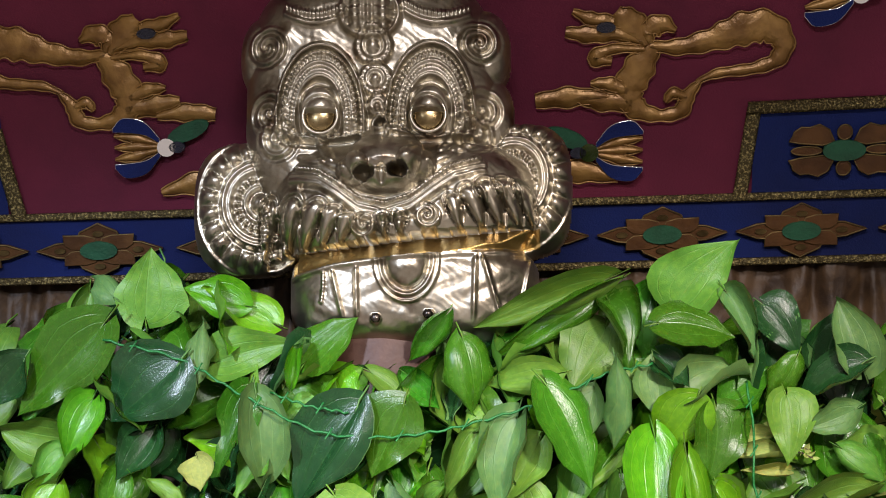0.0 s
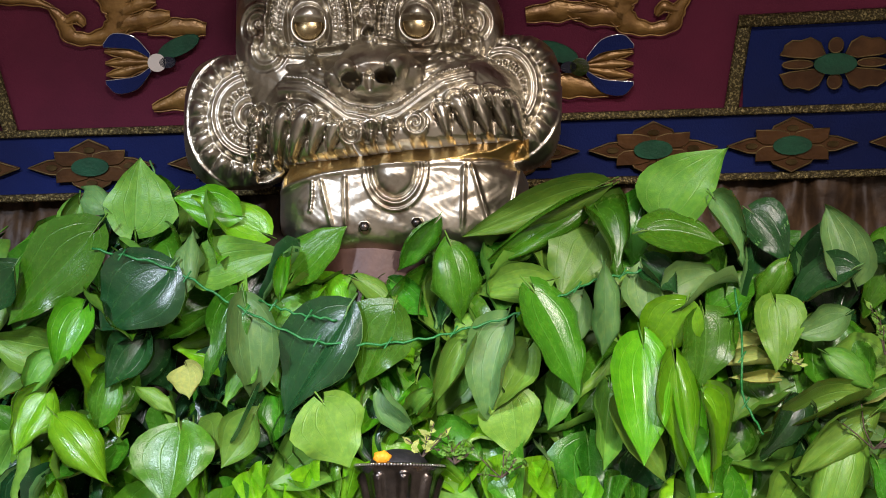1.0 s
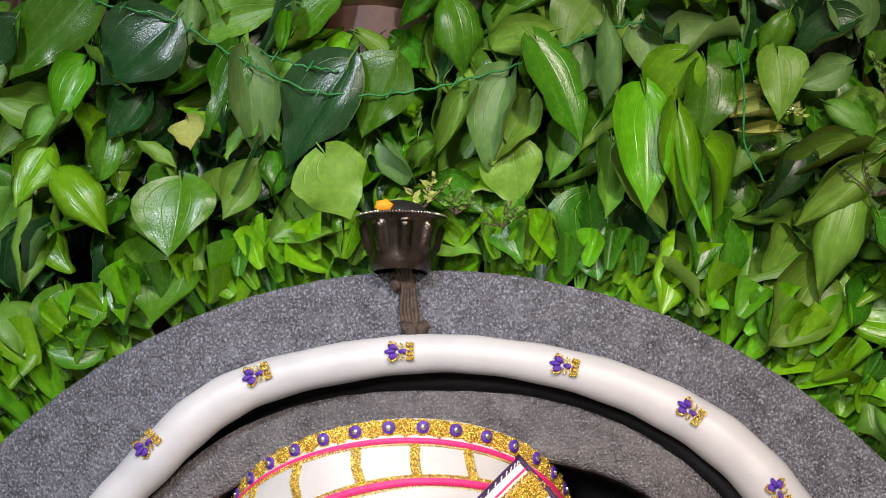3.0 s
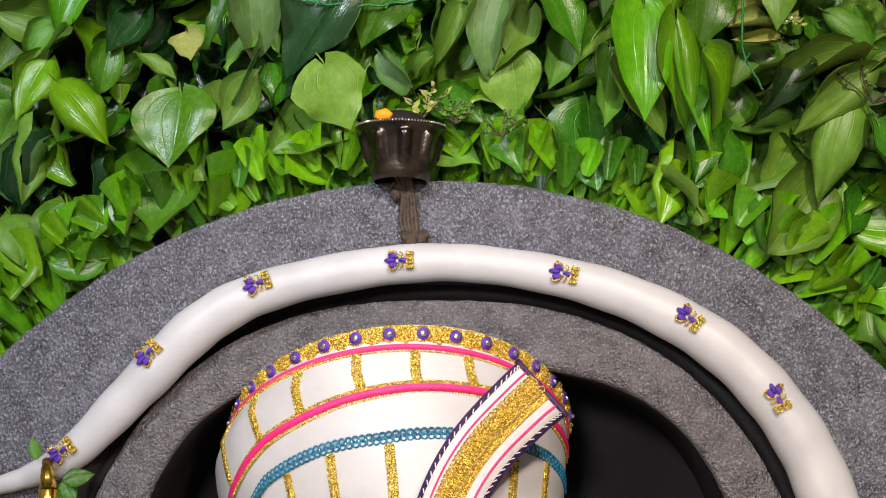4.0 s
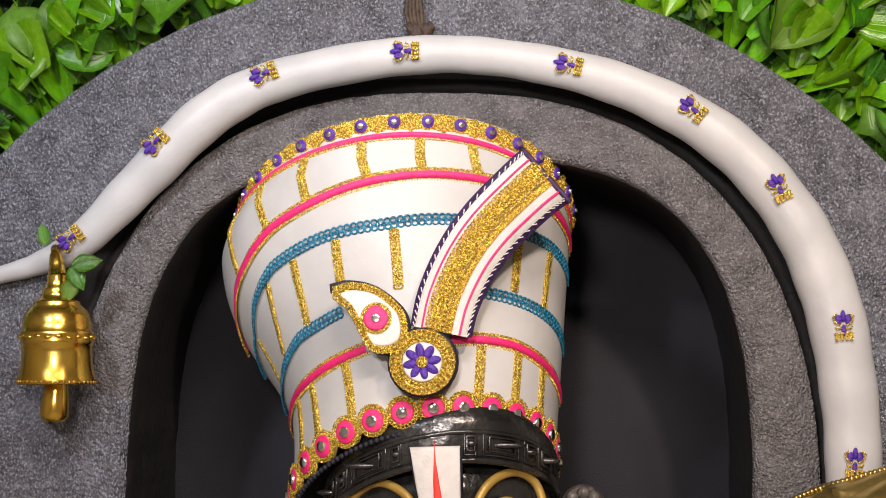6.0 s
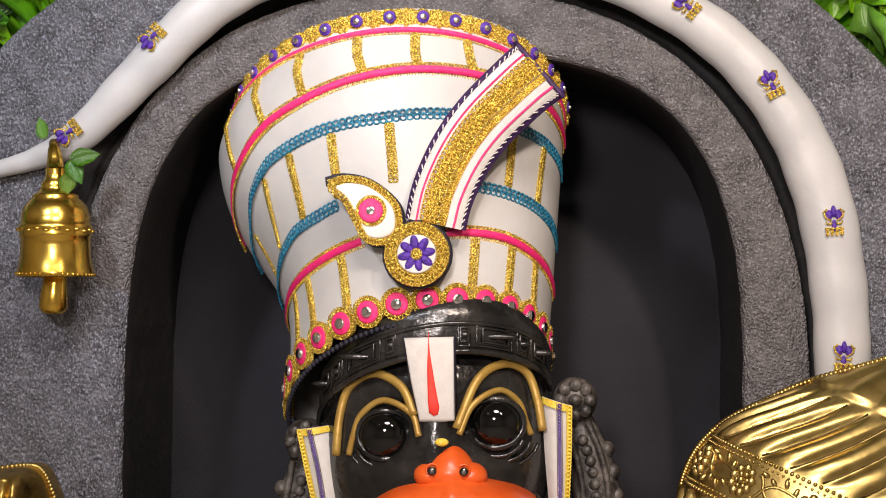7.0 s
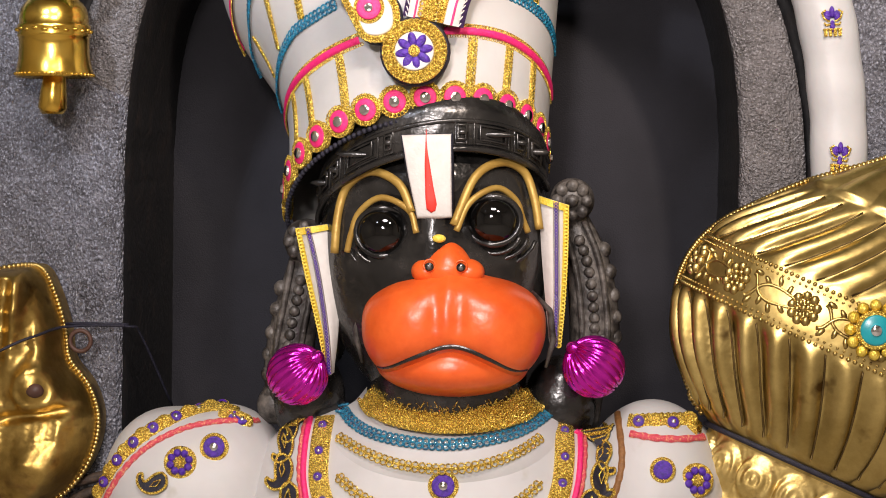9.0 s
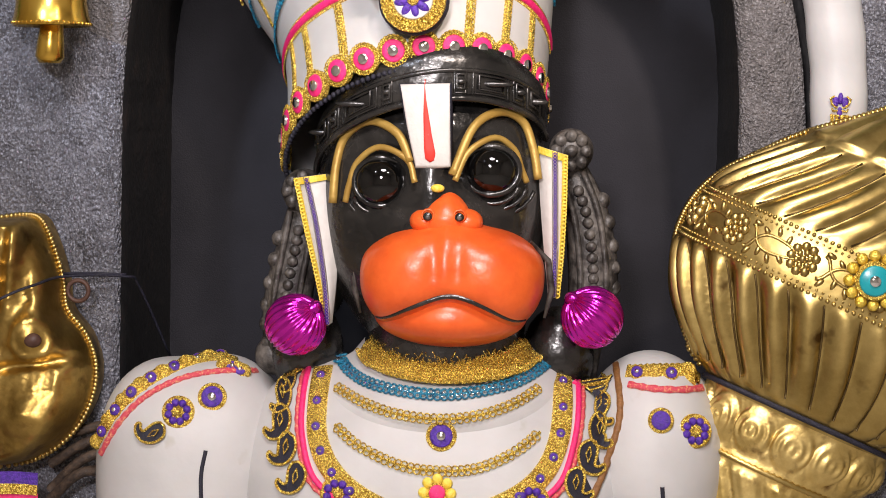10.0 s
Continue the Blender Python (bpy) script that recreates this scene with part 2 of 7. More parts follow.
PALM = mat("dull_embossed_brass", (0.30, 0.19, 0.045), 0.38, metal=1.0, other=(0.62, 0.43, 0.13), scale=12, mix=(0.3, 0.7), grain=0.72, detail=9, bump=0.5, bscale=24, depth=0.007, rspread=0.14, speck=((0.14, 0.075, 0.025), 30, 0.58, 0.76))
# Paler neck brass, also brightened in colour for light missing under the head.
NECK_BRASS = mat("pale_neck_brass", (0.52, 0.36, 0.10), 0.42, metal=1.0, other=(0.80, 0.62, 0.25), scale=18, mix=(0.3, 0.66), grain=0.7, detail=8, bump=0.4, bscale=50, depth=0.004, rspread=0.12, speck=((0.22, 0.12, 0.04), 40, 0.60, 0.78))
BELL = mat("bright_brass", (0.75, 0.45, 0.06), 0.22, metal=1.0, other=(0.85, 0.58, 0.12), scale=14, bump=0.06, bscale=70, rspread=0.06)
MASK = mat("aged_brass", (0.25, 0.22, 0.165), 0.34, metal=1.0, other=(0.60, 0.55, 0.44), scale=7, mix=(0.30, 0.70), bump=0.2, bscale=40, detail=8, rspread=0.13, speck=((0.13, 0.075, 0.04), 22, 0.58, 0.78), grain=0.68)
COPPER = mat("worn_copper", (0.050, 0.022, 0.015), 0.5, other=(0.11, 0.060, 0.044), scale=14, mix=(0.35, 0.7), grain=0.7, bump=0.3, bscale=60, spec=0.3)
AMBER = mat("amber_gilding", (0.16, 0.11, 0.05), 0.25, metal=1.0, other=(0.36, 0.27, 0.13), scale=30, bump=0.1, bscale=60)
BRONZE = mat("dark_bronze", (0.05, 0.043, 0.038), 0.26, metal=1.0, other=(0.14, 0.118, 0.10), scale=18, bump=0.2, bscale=80)
BLACK = mat("oiled_black_stone", (0.006, 0.006, 0.006), 0.25, other=(0.036, 0.033, 0.030), scale=16, mix=(0.42, 0.80), bump=0.45, bscale=60, rspread=0.16, grain=0.72, detail=7, spec=0.7)
HAIR = mat("dry_black_stone", (0.022, 0.019, 0.017), 0.45, other=(0.15, 0.135, 0.12), scale=34, mix=(0.42, 0.72), grain=0.75, bump=0.5, bscale=90)
EYE = mat("eye_glass", (0.002, 0.002, 0.002), 0.04, spec=0.5, rspread=0.02, coat=0.15)
ORANGE = mat("orange_paint", (0.66, 0.085, 0.012), 0.33, other=(0.80, 0.13, 0.020), scale=14, grain=0.7, bump=0.3, bscale=40, sub=0.04)
OCHRE = mat("gold_paint", (0.34, 0.20, 0.04), 0.42, metal=0.35, other=(0.46, 0.30, 0.07), scale=20, bump=0.2, bscale=80)
MAGENTA = mat("magenta_foil", (0.55, 0.015, 0.38), 0.16, metal=0.9, other=(0.70, 0.03, 0.52), scale=12, rspread=0.05)
JEWEL_GOLD = mat("jewel_gold", (0.62, 0.40, 0.03), 0.3, metal=0.6, other=(0.80, 0.60, 0.10), scale=150, bump=0.5, bscale=300)
YELLOW = mat("yellow_ribbon", (0.80, 0.55, 0.03), 0.4, other=(0.85, 0.68, 0.12), scale=200, bump=0.5, bscale=400)
TEAL = mat("teal_bead", (0.0, 0.26, 0.30), 0.3, other=(0.01, 0.32, 0.36), scale=20)
RED = mat("red_felt", (0.72, 0.03, 0.02), 0.6, other=(0.80, 0.05, 0.03), scale=60)
FELT = mat("white_felt", (0.58, 0.56, 0.53), 0.8, other=(0.64, 0.62, 0.59), scale=60, bump=0.2, bscale=200)
MARIGOLD = mat("marigold", (0.80, 0.25, 0.0), 0.6, other=(0.85, 0.36, 0.01), scale=90, bump=0.6, bscale=200)
CORD = mat("dark_cord", (0.022, 0.014, 0.010), 0.7, other=(0.075, 0.048, 0.030), scale=120, bump=0.5, bscale=300)
PLUM = mat("dark_purple_cord", (0.016, 0.006, 0.030), 0.5, other=(0.050, 0.015, 0.095), scale=240, bump=0.5, bscale=420)
BROWN = mat("brown_cord", (0.18, 0.075, 0.02), 0.6, other=(0.26, 0.12, 0.035), scale=140, bump=0.5, bscale=300)
TWINE = mat("green_twine", (0.008, 0.12, 0.02), 0.45, other=(0.015, 0.20, 0.04), scale=150, bump=0.5, bscale=300)
MAROON = mat("maroon_velvet", (0.088, 0.008, 0.024), 0.8, other=(0.125, 0.012, 0.034), scale=5, bump=0.3, bscale=300, sheen=0.3, spec=0.2)
ROYAL = mat("blue_velvet", (0.0025, 0.008, 0.062), 0.8, other=(0.004, 0.013, 0.095), scale=6, bump=0.3, bscale=300, sheen=0.2, spec=0.2)
# Yellower brass: the warm reflection inside the mask's mouth, painted as base colour.
WARM_MOUTH = mat("warm_reflection_brass", (0.30, 0.19, 0.06), 0.42, metal=1.0, other=(0.62, 0.44, 0.16), scale=16, mix=(0.3, 0.7), bump=0.5, bscale=60, detail=7)
DUN = mat("dun_applique", (0.055, 0.023, 0.007), 0.6, other=(0.10, 0.045, 0.013), scale=20, bump=0.4, bscale=90, spec=0.25)
TAN = mat("tan_applique", (0.16, 0.075, 0.016), 0.36, metal=0.35, other=(0.34, 0.19, 0.05), scale=22, bump=0.5, bscale=70, spec=0.5, detail=7)
SEQUIN = mat("sequin_trim", (0.06, 0.045, 0.014), 0.38, metal=0.6, other=(0.36, 0.29, 0.11), scale=260, mix=(0.5, 0.66), bump=1.0, bscale=300)
DARK_BROWN = mat("dark_brown_metal", (0.07, 0.045, 0.015), 0.5, metal=0.8, other=(0.16, 0.11, 0.04), scale=30)
GREEN_FELT = mat("green_felt", (0.006, 0.055, 0.022), 0.7, other=(0.010, 0.085, 0.036), scale=30, bump=0.3, bscale=200)
BROCADE = mat("brown_pleats", (0.026, 0.013, 0.005), 0.6, other=(0.075, 0.040, 0.014), scale=24, bump=0.4, bscale=90, detail=6)
# ---- the shrine hall ----
def slab(name, lo, hi, material, label, category):
    return tagged(part(name, box(bmesh.new(), lo, hi), material), label, category, kind="structure")


# Unseen enclosure; floor and walls are pale so the brass reflects brighter.
slab("floor", (-3.0, -3.0, -0.1), (3.0, 4.2, 0.0), HALL, "plain pale stone hall floor", "floor")
slab("wall_south", (-3.0, -3.1, 0.0), (3.0, -3.0, 4.0), HALL, "plain pale hall wall behind the visitor", "wall")
slab("wall_west", (-3.1, -3.0, 0.0), (-3.0, 4.2, 4.0), HALL, "plain pale hall side wall", "wall")
slab("wall_east", (3.0, -3.0, 0.0), (3.1, 4.2, 4.0), HALL, "plain pale hall side wall", "wall")
slab("wall_north", (-3.0, ARCH + 0.62, 0.0), (3.0, ARCH + 0.72, 4.0), WALL, "dark wall behind the shrine", "wall")
slab("ceiling", (-3.0, -3.0, 3.9), (3.0, 4.2, 4.0), HALL, "plain hall ceiling", "ceiling")

# ---- stone arch with a sunk groove and a niche ----
CX, CZ = -0.085, 1.40


def super_pt(th, a, b, n, cx=CX):
    c, s = math.cos(th), math.sin(th)
    r = (abs(c / a) ** n + abs(s / b) ** n) ** (-1 / n)
    return cx + r * c, CZ + r * s


def outer_pt(th):
    c, s = math.cos(th), math.sin(th)
    ox, oz, R = -0.095, 1.31, 0.946
    dx, dz = CX - ox, CZ - oz
    k = dx * c + dz * s
    r = -k + math.sqrt(k * k - dx * dx - dz * dz + R * R)
    return CX + r * c, CZ + r * s


def arch_rows():
    """Rows from one foot over the top to the other; each row runs from the niche's back edge to the arch's outer side."""
    rows = []
    spots = [(math.pi * 0.0, z) for z in np.linspace(0.25, CZ, 40)[:-1]]
    spots += [(t, None) for t in np.linspace(0, math.pi, 260)]
    spots += [(math.pi, z) for z in np.linspace(CZ, 0.25, 40)[1:]]
    for th, z in spots:
        fade = min(1, max(0.0, (math.radians(158) - th) / 0.2))
        ins = super_pt(th, 0.473, 0.570, 3.2, -0.089)
        gi = super_pt(th, 0.5765, 0.672, 2.46, -0.088)
        go = super_pt(th, 0.602, 0.706, 2.46, -0.087)
        out = outer_pt(th)
        pts = []

        def mix(p, q, k):
            return p[0] + (q[0] - p[0]) * k, p[1] + (q[1] - p[1]) * k
        pts.append((ins, 0.44))
        pts.append((ins, 0.25))
        pts.append((ins, 0.06))
        pts.append((mix(ins, gi, 0.02), 0.018))
        for k in np.linspace(0.10, 0.93, 9):
            pts.append((mix(ins, gi, k), 0.006 + 0.012 * max(0.0, k - 0.65) / 0.28 * (0.7 + 0.8 * fbm(th * 9, k * 5, 6, 1.0))))
        pts.append((gi, 0.012 * fade + 0.006))
        pts.append((mix(gi, go, 0.15), 0.006 + 0.06 * fade))
        pts.append((mix(gi, go, 0.85), 0.006 + 0.06 * fade))
        pts.append((go, 0.004))
        for k in np.linspace(0.06, 0.97, 16):
            pts.append((mix(go, out, k), 0.010 * math.exp(-((k - 0.06) / 0.07) ** 2) * (0.6 + 0.8 * fbm(th * 9, k * 6, 2, 1.0))))
        pts.append((mix(go, out, 0.992), 0.006))
        pts.append((out, 0.02))
        pts.append((out, 0.30))
        row = []
        for (x, zz), r in pts:
            h = zz if z is None else z
            wob = 0.004 * fbm(x, h, 0, 14) + 0.0016 * fbm(x, h, 5, 60)
            row.append(Vector((x + 0.0012 * fbm(x, h, 3, 40), ARCH + r + wob, h + 0.0012 * fbm(x, h, 7, 40))))
        rows.append(row)
    return rows


rows = arch_rows()
bm = grid_mesh(rows)
bm.faces.ensure_lookup_table()
wide = len(rows[0]) - 1
# Slot 2 colours niche sides and groove near-black, as their depth would shade them.
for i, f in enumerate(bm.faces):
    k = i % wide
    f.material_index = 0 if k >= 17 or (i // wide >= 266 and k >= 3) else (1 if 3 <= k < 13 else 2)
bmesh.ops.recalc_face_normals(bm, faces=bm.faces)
tagged(part("stone_arch", bm, [STONE, STONE_IN, NEAR_BLACK]), "rough dark grey stone arch with a sunk groove framing the niche", "arch", kind="structure")

bm = bmesh.new()
rows = [[Vector((x, ARCH + 0.405 + 0.012 * math.sin(x * 17 + z) + 0.01 * fbm(x, z * 0.4, 0, 5), z)) for x in np.linspace(-0.75, 0.62, 60)] for z in np.linspace(0.25, 2.15, 40)]
tagged(part("niche_cloth", grid_mesh(rows), CLOTH_BLACK), "plain black cloth hung at the back of the niche", "cloth")
# Out of view; made pale to reflect light up into the mace.
slab("plinth", (-1.2, ARCH - 0.45, 0.0), (1.1, ARCH + 0.6, 0.25), HALL, "unseen pale plinth under the statue, reflecting into the brass", "plinth")
# Added board whose dark colour gives the deep shade in the leaf gaps.
slab("backing_board", (-1.6, ARCH + 0.16, 2.06), (1.5, ARCH + 0.20, 2.62), WALL, "added dark board standing in for shade between the leaves", "board")

# ---- white padded tube round the arch with small thread motifs ----
TUBE = [(-0.84, 1.765, 0.012), (-0.75, 1.786, 0.014), (-0.69, 1.806, 0.019), (-0.632, 1.840, 0.027), (-0.54, 1.935, 0.034), (-0.440, 2.034, 0.036),
        (-0.330, 2.088, 0.032), (-0.143, 2.124, 0.030), (0.015, 2.120, 0.029), (0.184, 2.081, 0.033), (0.33, 2.005, 0.038),
        (0.433, 1.897, 0.041), (0.495, 1.769, 0.044), (0.525, 1.617, 0.043), (0.533, 1.45, 0.042), (0.535, 1.20, 0.042), (0.535, 0.8, 0.042)]
pipe = catmull(TUBE, 12)
garland = thing("white_garland", "white padded tube with purple and gold thread motifs on the arch", "garland", (-0.143, ARCH, 2.124))
bm = tube(bmesh.new(), [(p[0], ARCH - 0.012, p[1]) for p in pipe], [p[2] * (1 + 0.02 * math.sin(i * 0.9)) for i, p in enumerate(pipe)], 22, flat=0.85)
hang(part("padded_tube", bm, WHITE), garland)


def disc(bm, c, r, thick=0.003, seg=16, mat=0, n=(0, -1, 0)):
    n = Vector(n).normalized()
    u = n.cross(Vector((0, 0, 1))).normalized()
    v = n.cross(u)
    rows = []
    for h, k in ((-0.004, 1.0), (thick * 0.7, 1.0), (thick, 0.88), (thick, 0.02)):
        rows.append([Vector(c) + n * h + (u * math.cos(a) + v * math.sin(a)) * r * k for a in (2 * math.pi * q / seg for q in range(seg))])
    return grid_mesh(rows, close_v=True, bm=bm, mat=mat)


def motif(x, z, turn, y):
    """A small embroidered figure on the tube: purple petals over a gold fringe with gold outlines."""
    bm = bmesh.new()
    for k in range(4):
        box(bm, (-0.013 + k * 0.007, -0.005, -0.022), (-0.013 + k * 0.007 + 0.005, 0.002, -0.010), 0, 0.001)
    box(bm, (-0.014, -0.0045, -0.013), (0.014, 0.002, -0.010), 0, 0.001)
    fringe = part("thread_motif", bm, GOLD, None, "purple and gold embroidered thread motif")
    for a, r in ((-40, 0.011), (0, 0.014), (40, 0.011), (180, 0.007)):
        ca, sa = math.sin(radians(a)), math.cos(radians(a))
        part("petal", ball(bmesh.new(), (ca * r, -0.002, sa * r), (0.004 + 0.002 * abs(ca), 0.003, 0.005 + 0.004 * abs(sa)), 8, 6), PURPLE, fringe)
    for s in (-1, 1):
        part("outline", tube(bmesh.new(), [(s * 0.004, -0.002, 0.0), (s * 0.012, -0.003, 0.005), (s * 0.015, -0.003, 0.013), (s * 0.009, -0.003, 0.017)], 0.0017, 6), GOLD, fringe)
        part("outline", tube(bmesh.new(), [(s * 0.002, -0.002, -0.004), (s * 0.010, -0.003, -0.005), (s * 0.012, -0.003, -0.001)], 0.0016, 6), GOLD, fringe)
    fringe.matrix_basis = pose(x, y, z, 0, turn, 0)
    return hang(fringe, garland)


for x, z, turn, rad in ((-0.143, 2.127, -92, 0.031), (-0.357, 2.091, -112, 0.034), (0.103, 2.108, -78, 0.031), (0.288, 2.042, -52, 0.037), (0.416, 1.925, -28, 0.041),
                        (-0.520, 1.985, -138, 0.035), (-0.648, 1.838, -128, 0.030), (0.511, 1.722, -4, 0.044), (0.528, 1.521, 2, 0.043)):
    motif(x, z, turn, ARCH - 0.012 - rad * 0.86)

# ---- canopy cloth above, sloping down to the back ----
C0, C1 = Vector((0, ARCH + 0.33, 2.845)), Vector((0, ARCH + 0.05, 3.38))   # far low edge, near high edge
cdir = (C1 - C0).normalized()


def canopy(x, s, off=0.0):
    """A point on the canopy: x across, s metres up its slope from the far edge."""
    p = C0 + cdir * s + Vector((0, -abs(cdir.z), -abs(cdir.y))) * off
    return Vector((x, p.y, p.z + 0.028 * (x + 0.2)))


canopy_cloth = thing("canopy", "maroon and blue velvet canopy with gold applique and sequin trim", "canopy", (0, ARCH + 0.33, 2.84))


def flat_shape(name, outline, material, off, parent, thick=0.004, label=""):
    """A padded flat applique on the canopy, outline in canopy coordinates."""
    bm = bmesh.new()
    top = [bm.verts.new(canopy(x, s, off + thick)) for x, s in outline]
    low = [bm.verts.new(canopy(x, s, off - 0.003)) for x, s in outline]
    f = bm.faces.new(top)
    n = len(top)
    for i in range(n):
        bm.faces.new((top[i], low[i], low[(i + 1) % n], top[(i + 1) % n]))
    bmesh.ops.triangulate(bm, faces=[f])
    bmesh.ops.recalc_face_normals(bm, faces=bm.faces)
    return hang(part(name, bm, material, None, label), parent)


def sheet(name, x0, x1, s0, s1, material, off, nx=60, ns=30, wave=0.004):
    rows = [[canopy(x, s, off + wave * fbm(x, s, 2, 5)) for x in np.linspace(x0, x1, nx)] for s in np.linspace(s0, s1, ns)]
    return hang(part(name, grid_mesh(rows), material), canopy_cloth)


sheet("maroon_panel", -1.3, 1.1, -0.024, 1.2, MAROON, 0.0)
sheet("border_band", -1.3, 1.1, -0.018, 0.093, ROYAL, 0.006, ns=8, wave=0.002)
for x0, x1 in ((-1.3, -0.87), (0.405, 1.1)):
    sheet("corner_panel", x0, x1, 0.101, 0.250 if x0 > 0 else 0.275, ROYAL, 0.006, 20, 8, 0.002)


def trim(name, pts, width, material, off=0.01):
    """A narrow rounded braid along pts on the canopy."""
    P = [canopy(x, s, off) for x, s in pts]
    return hang(part(name, tube(bmesh.new(), P, width / 2, 8, flat=0.4), material), canopy_cloth)


xs = np.linspace(-1.3, 1.1, 60)
trim("braid", [(x, -0.019) for x in xs], 0.014, SEQUIN)
trim("braid", [(x, 0.097) for x in xs], 0.014, SEQUIN)
trim("braid", [(0.385, 0.097), (0.405, 0.252)], 0.024, SEQUIN)
trim("braid", [(0.395, 0.252), (0.75, 0.258), (1.1, 0.266)], 0.022, SEQUIN)
trim("braid", [(-0.85, 0.097), (-0.88, 0.255)], 0.026, SEQUIN)


def flower(cx, cs, wx, ws, cloth, off=0.012):
    """A lozenge flower: four broad corner petals, four narrow looped petals between and a green heart."""
    for a in range(4):
        sx, ss = ((1, 1), (-1, 1), (-1, -1), (1, -1))[a]
        pts = []
        for u, v in ((0.16, 0.30), (0.26, 0.72), (0.42, 0.90), (0.58, 0.80), (0.72, 0.82), (0.84, 0.66), (0.86, 0.50), (0.92, 0.34), (0.74, 0.26), (0.36, 0.18)):
            pts.append((cx + sx * u * wx, cs + ss * v * ws))
        flat_shape("corner_petal", pts, cloth, off, canopy_cloth)
        line = [canopy(x, s, off + 0.003) for x, s in pts]
        hang(part("petal_edge", tube(bmesh.new(), line, 0.0018, 5, closed=True), DARK_BROWN), canopy_cloth)
        ca, sa = round(math.cos(a * math.pi / 2)), round(math.sin(a * math.pi / 2))
        loop = [(cx + (ca * (0.62 + 0.26 * math.cos(q * math.pi / 7)) - sa * 0.12 * math.sin(q * math.pi / 7)) * wx, cs + (sa * (0.62 + 0.26 * math.cos(q * math.pi / 7)) + ca * 0.15 * math.sin(q * math.pi / 7)) * ws) for q in range(14)]
        flat_shape("loop_petal", loop, cloth, off + 0.002, canopy_cloth, 0.003)
        hang(part("petal_edge", tube(bmesh.new(), [canopy(x, s, off + 0.004) for x, s in loop], 0.0018, 5, closed=True), DARK_BROWN), canopy_cloth)
    flat_shape("flower_heart", [(cx + 0.36 * wx * math.cos(q * math.pi / 9), cs + 0.36 * ws * math.sin(q * math.pi / 9)) for q in range(18)], GREEN_FELT, off + 0.005, canopy_cloth, 0.004)


def lozenge(cx, cs, wx, ws, cloth, off=0.012):
    """A diamond of eight pointed petals round a green heart: long ones along the band, short ones across, notched ones between."""
    for a, lx, ls, w in ((0, 1.0, 0.0, 0.30), (180, -1.0, 0.0, 0.30), (90, 0.0, 1.0, 0.34), (270, 0.0, -1.0, 0.34), (45, 0.56, 0.56, 0.27), (135, -0.56, 0.56, 0.27), (225, -0.56, -0.56, 0.27), (315, 0.56, -0.56, 0.27)):
        n = math.hypot(lx, ls)
        ux, us = lx / n, ls / n
        pts = []
        for along, side in ((0.22, 0.5), (0.45, 1.0), (0.68, 0.85), (0.86, 0.35), (1.0, 0.0), (0.86, -0.35), (0.68, -0.85), (0.45, -1.0), (0.22, -0.5)):
            pts.append((cx + (lx * along - us * side * w) * wx, cs + (ls * along + ux * side * w) * ws))
        flat_shape("lozenge_petal", pts, cloth, off + (0.002 if a % 90 else 0.0), canopy_cloth)
        hang(part("petal_edge", tube(bmesh.new(), [canopy(x, s, off + 0.004) for x, s in pts], 0.0018, 5, closed=True), DARK_BROWN), canopy_cloth)
        if a % 90 == 0:
            flat_shape("petal_eye", [(cx + lx * 0.62 * wx + 0.010 * math.cos(q * math.pi / 5), cs + ls * 0.62 * ws + 0.005 * math.sin(q * math.pi / 5)) for q in range(10)], DARK_BROWN, off + 0.005, canopy_cloth, 0.002)
    flat_shape("flower_heart", [(cx + 0.30 * wx * math.cos(q * math.pi / 9), cs + 0.34 * ws * math.sin(q * math.pi / 9)) for q in range(18)], GREEN_FELT, off + 0.006, canopy_cloth, 0.004)


for cx in (-0.95, -0.715, -0.47, 0.02, 0.255, 0.49, 0.73):
    lozenge(cx, 0.037, 0.110, 0.048, DUN)
flower(0.556, 0.176, 0.100, 0.050, DUN)


def scroll(pts, widths, parent):
    """A leafy scroll: a band of changing width along a curve on the canopy."""
    c = catmull([(*p, w) for p, w in zip(pts, widths)], 8)
    left, right = [], []
    for i, p in enumerate(c):
        d = c[min(i + 1, len(c) - 1)][:2] - c[max(i - 1, 0)][:2]
        d = d / (np.linalg.norm(d) + 1e-9)
        nx, ns = -d[1], d[0]
        w = max(0.002, p[2]) * (1 + 0.10 * math.sin(i * 1.1))
        left.append((p[0] + nx * w, p[1] + ns * w))
        right.append((p[0] - nx * w, p[1] - ns * w))
    bm = bmesh.new()
    rows = [[canopy(a[0], a[1], 0.004), canopy((2 * a[0] + b[0]) / 3, (2 * a[1] + b[1]) / 3, 0.013), canopy((a[0] + 2 * b[0]) / 3, (a[1] + 2 * b[1]) / 3, 0.013), canopy(b[0], b[1], 0.004)] for a, b in zip(left, right)]
    ob = hang(part("scroll_applique", grid_mesh(rows), TAN), parent)
    for line in (left, right):
        hang(part("scroll_edge", tube(bmesh.new(), [canopy(x, s, 0.009) for x, s in line], 0.0014, 6), TAN), parent)
    return ob


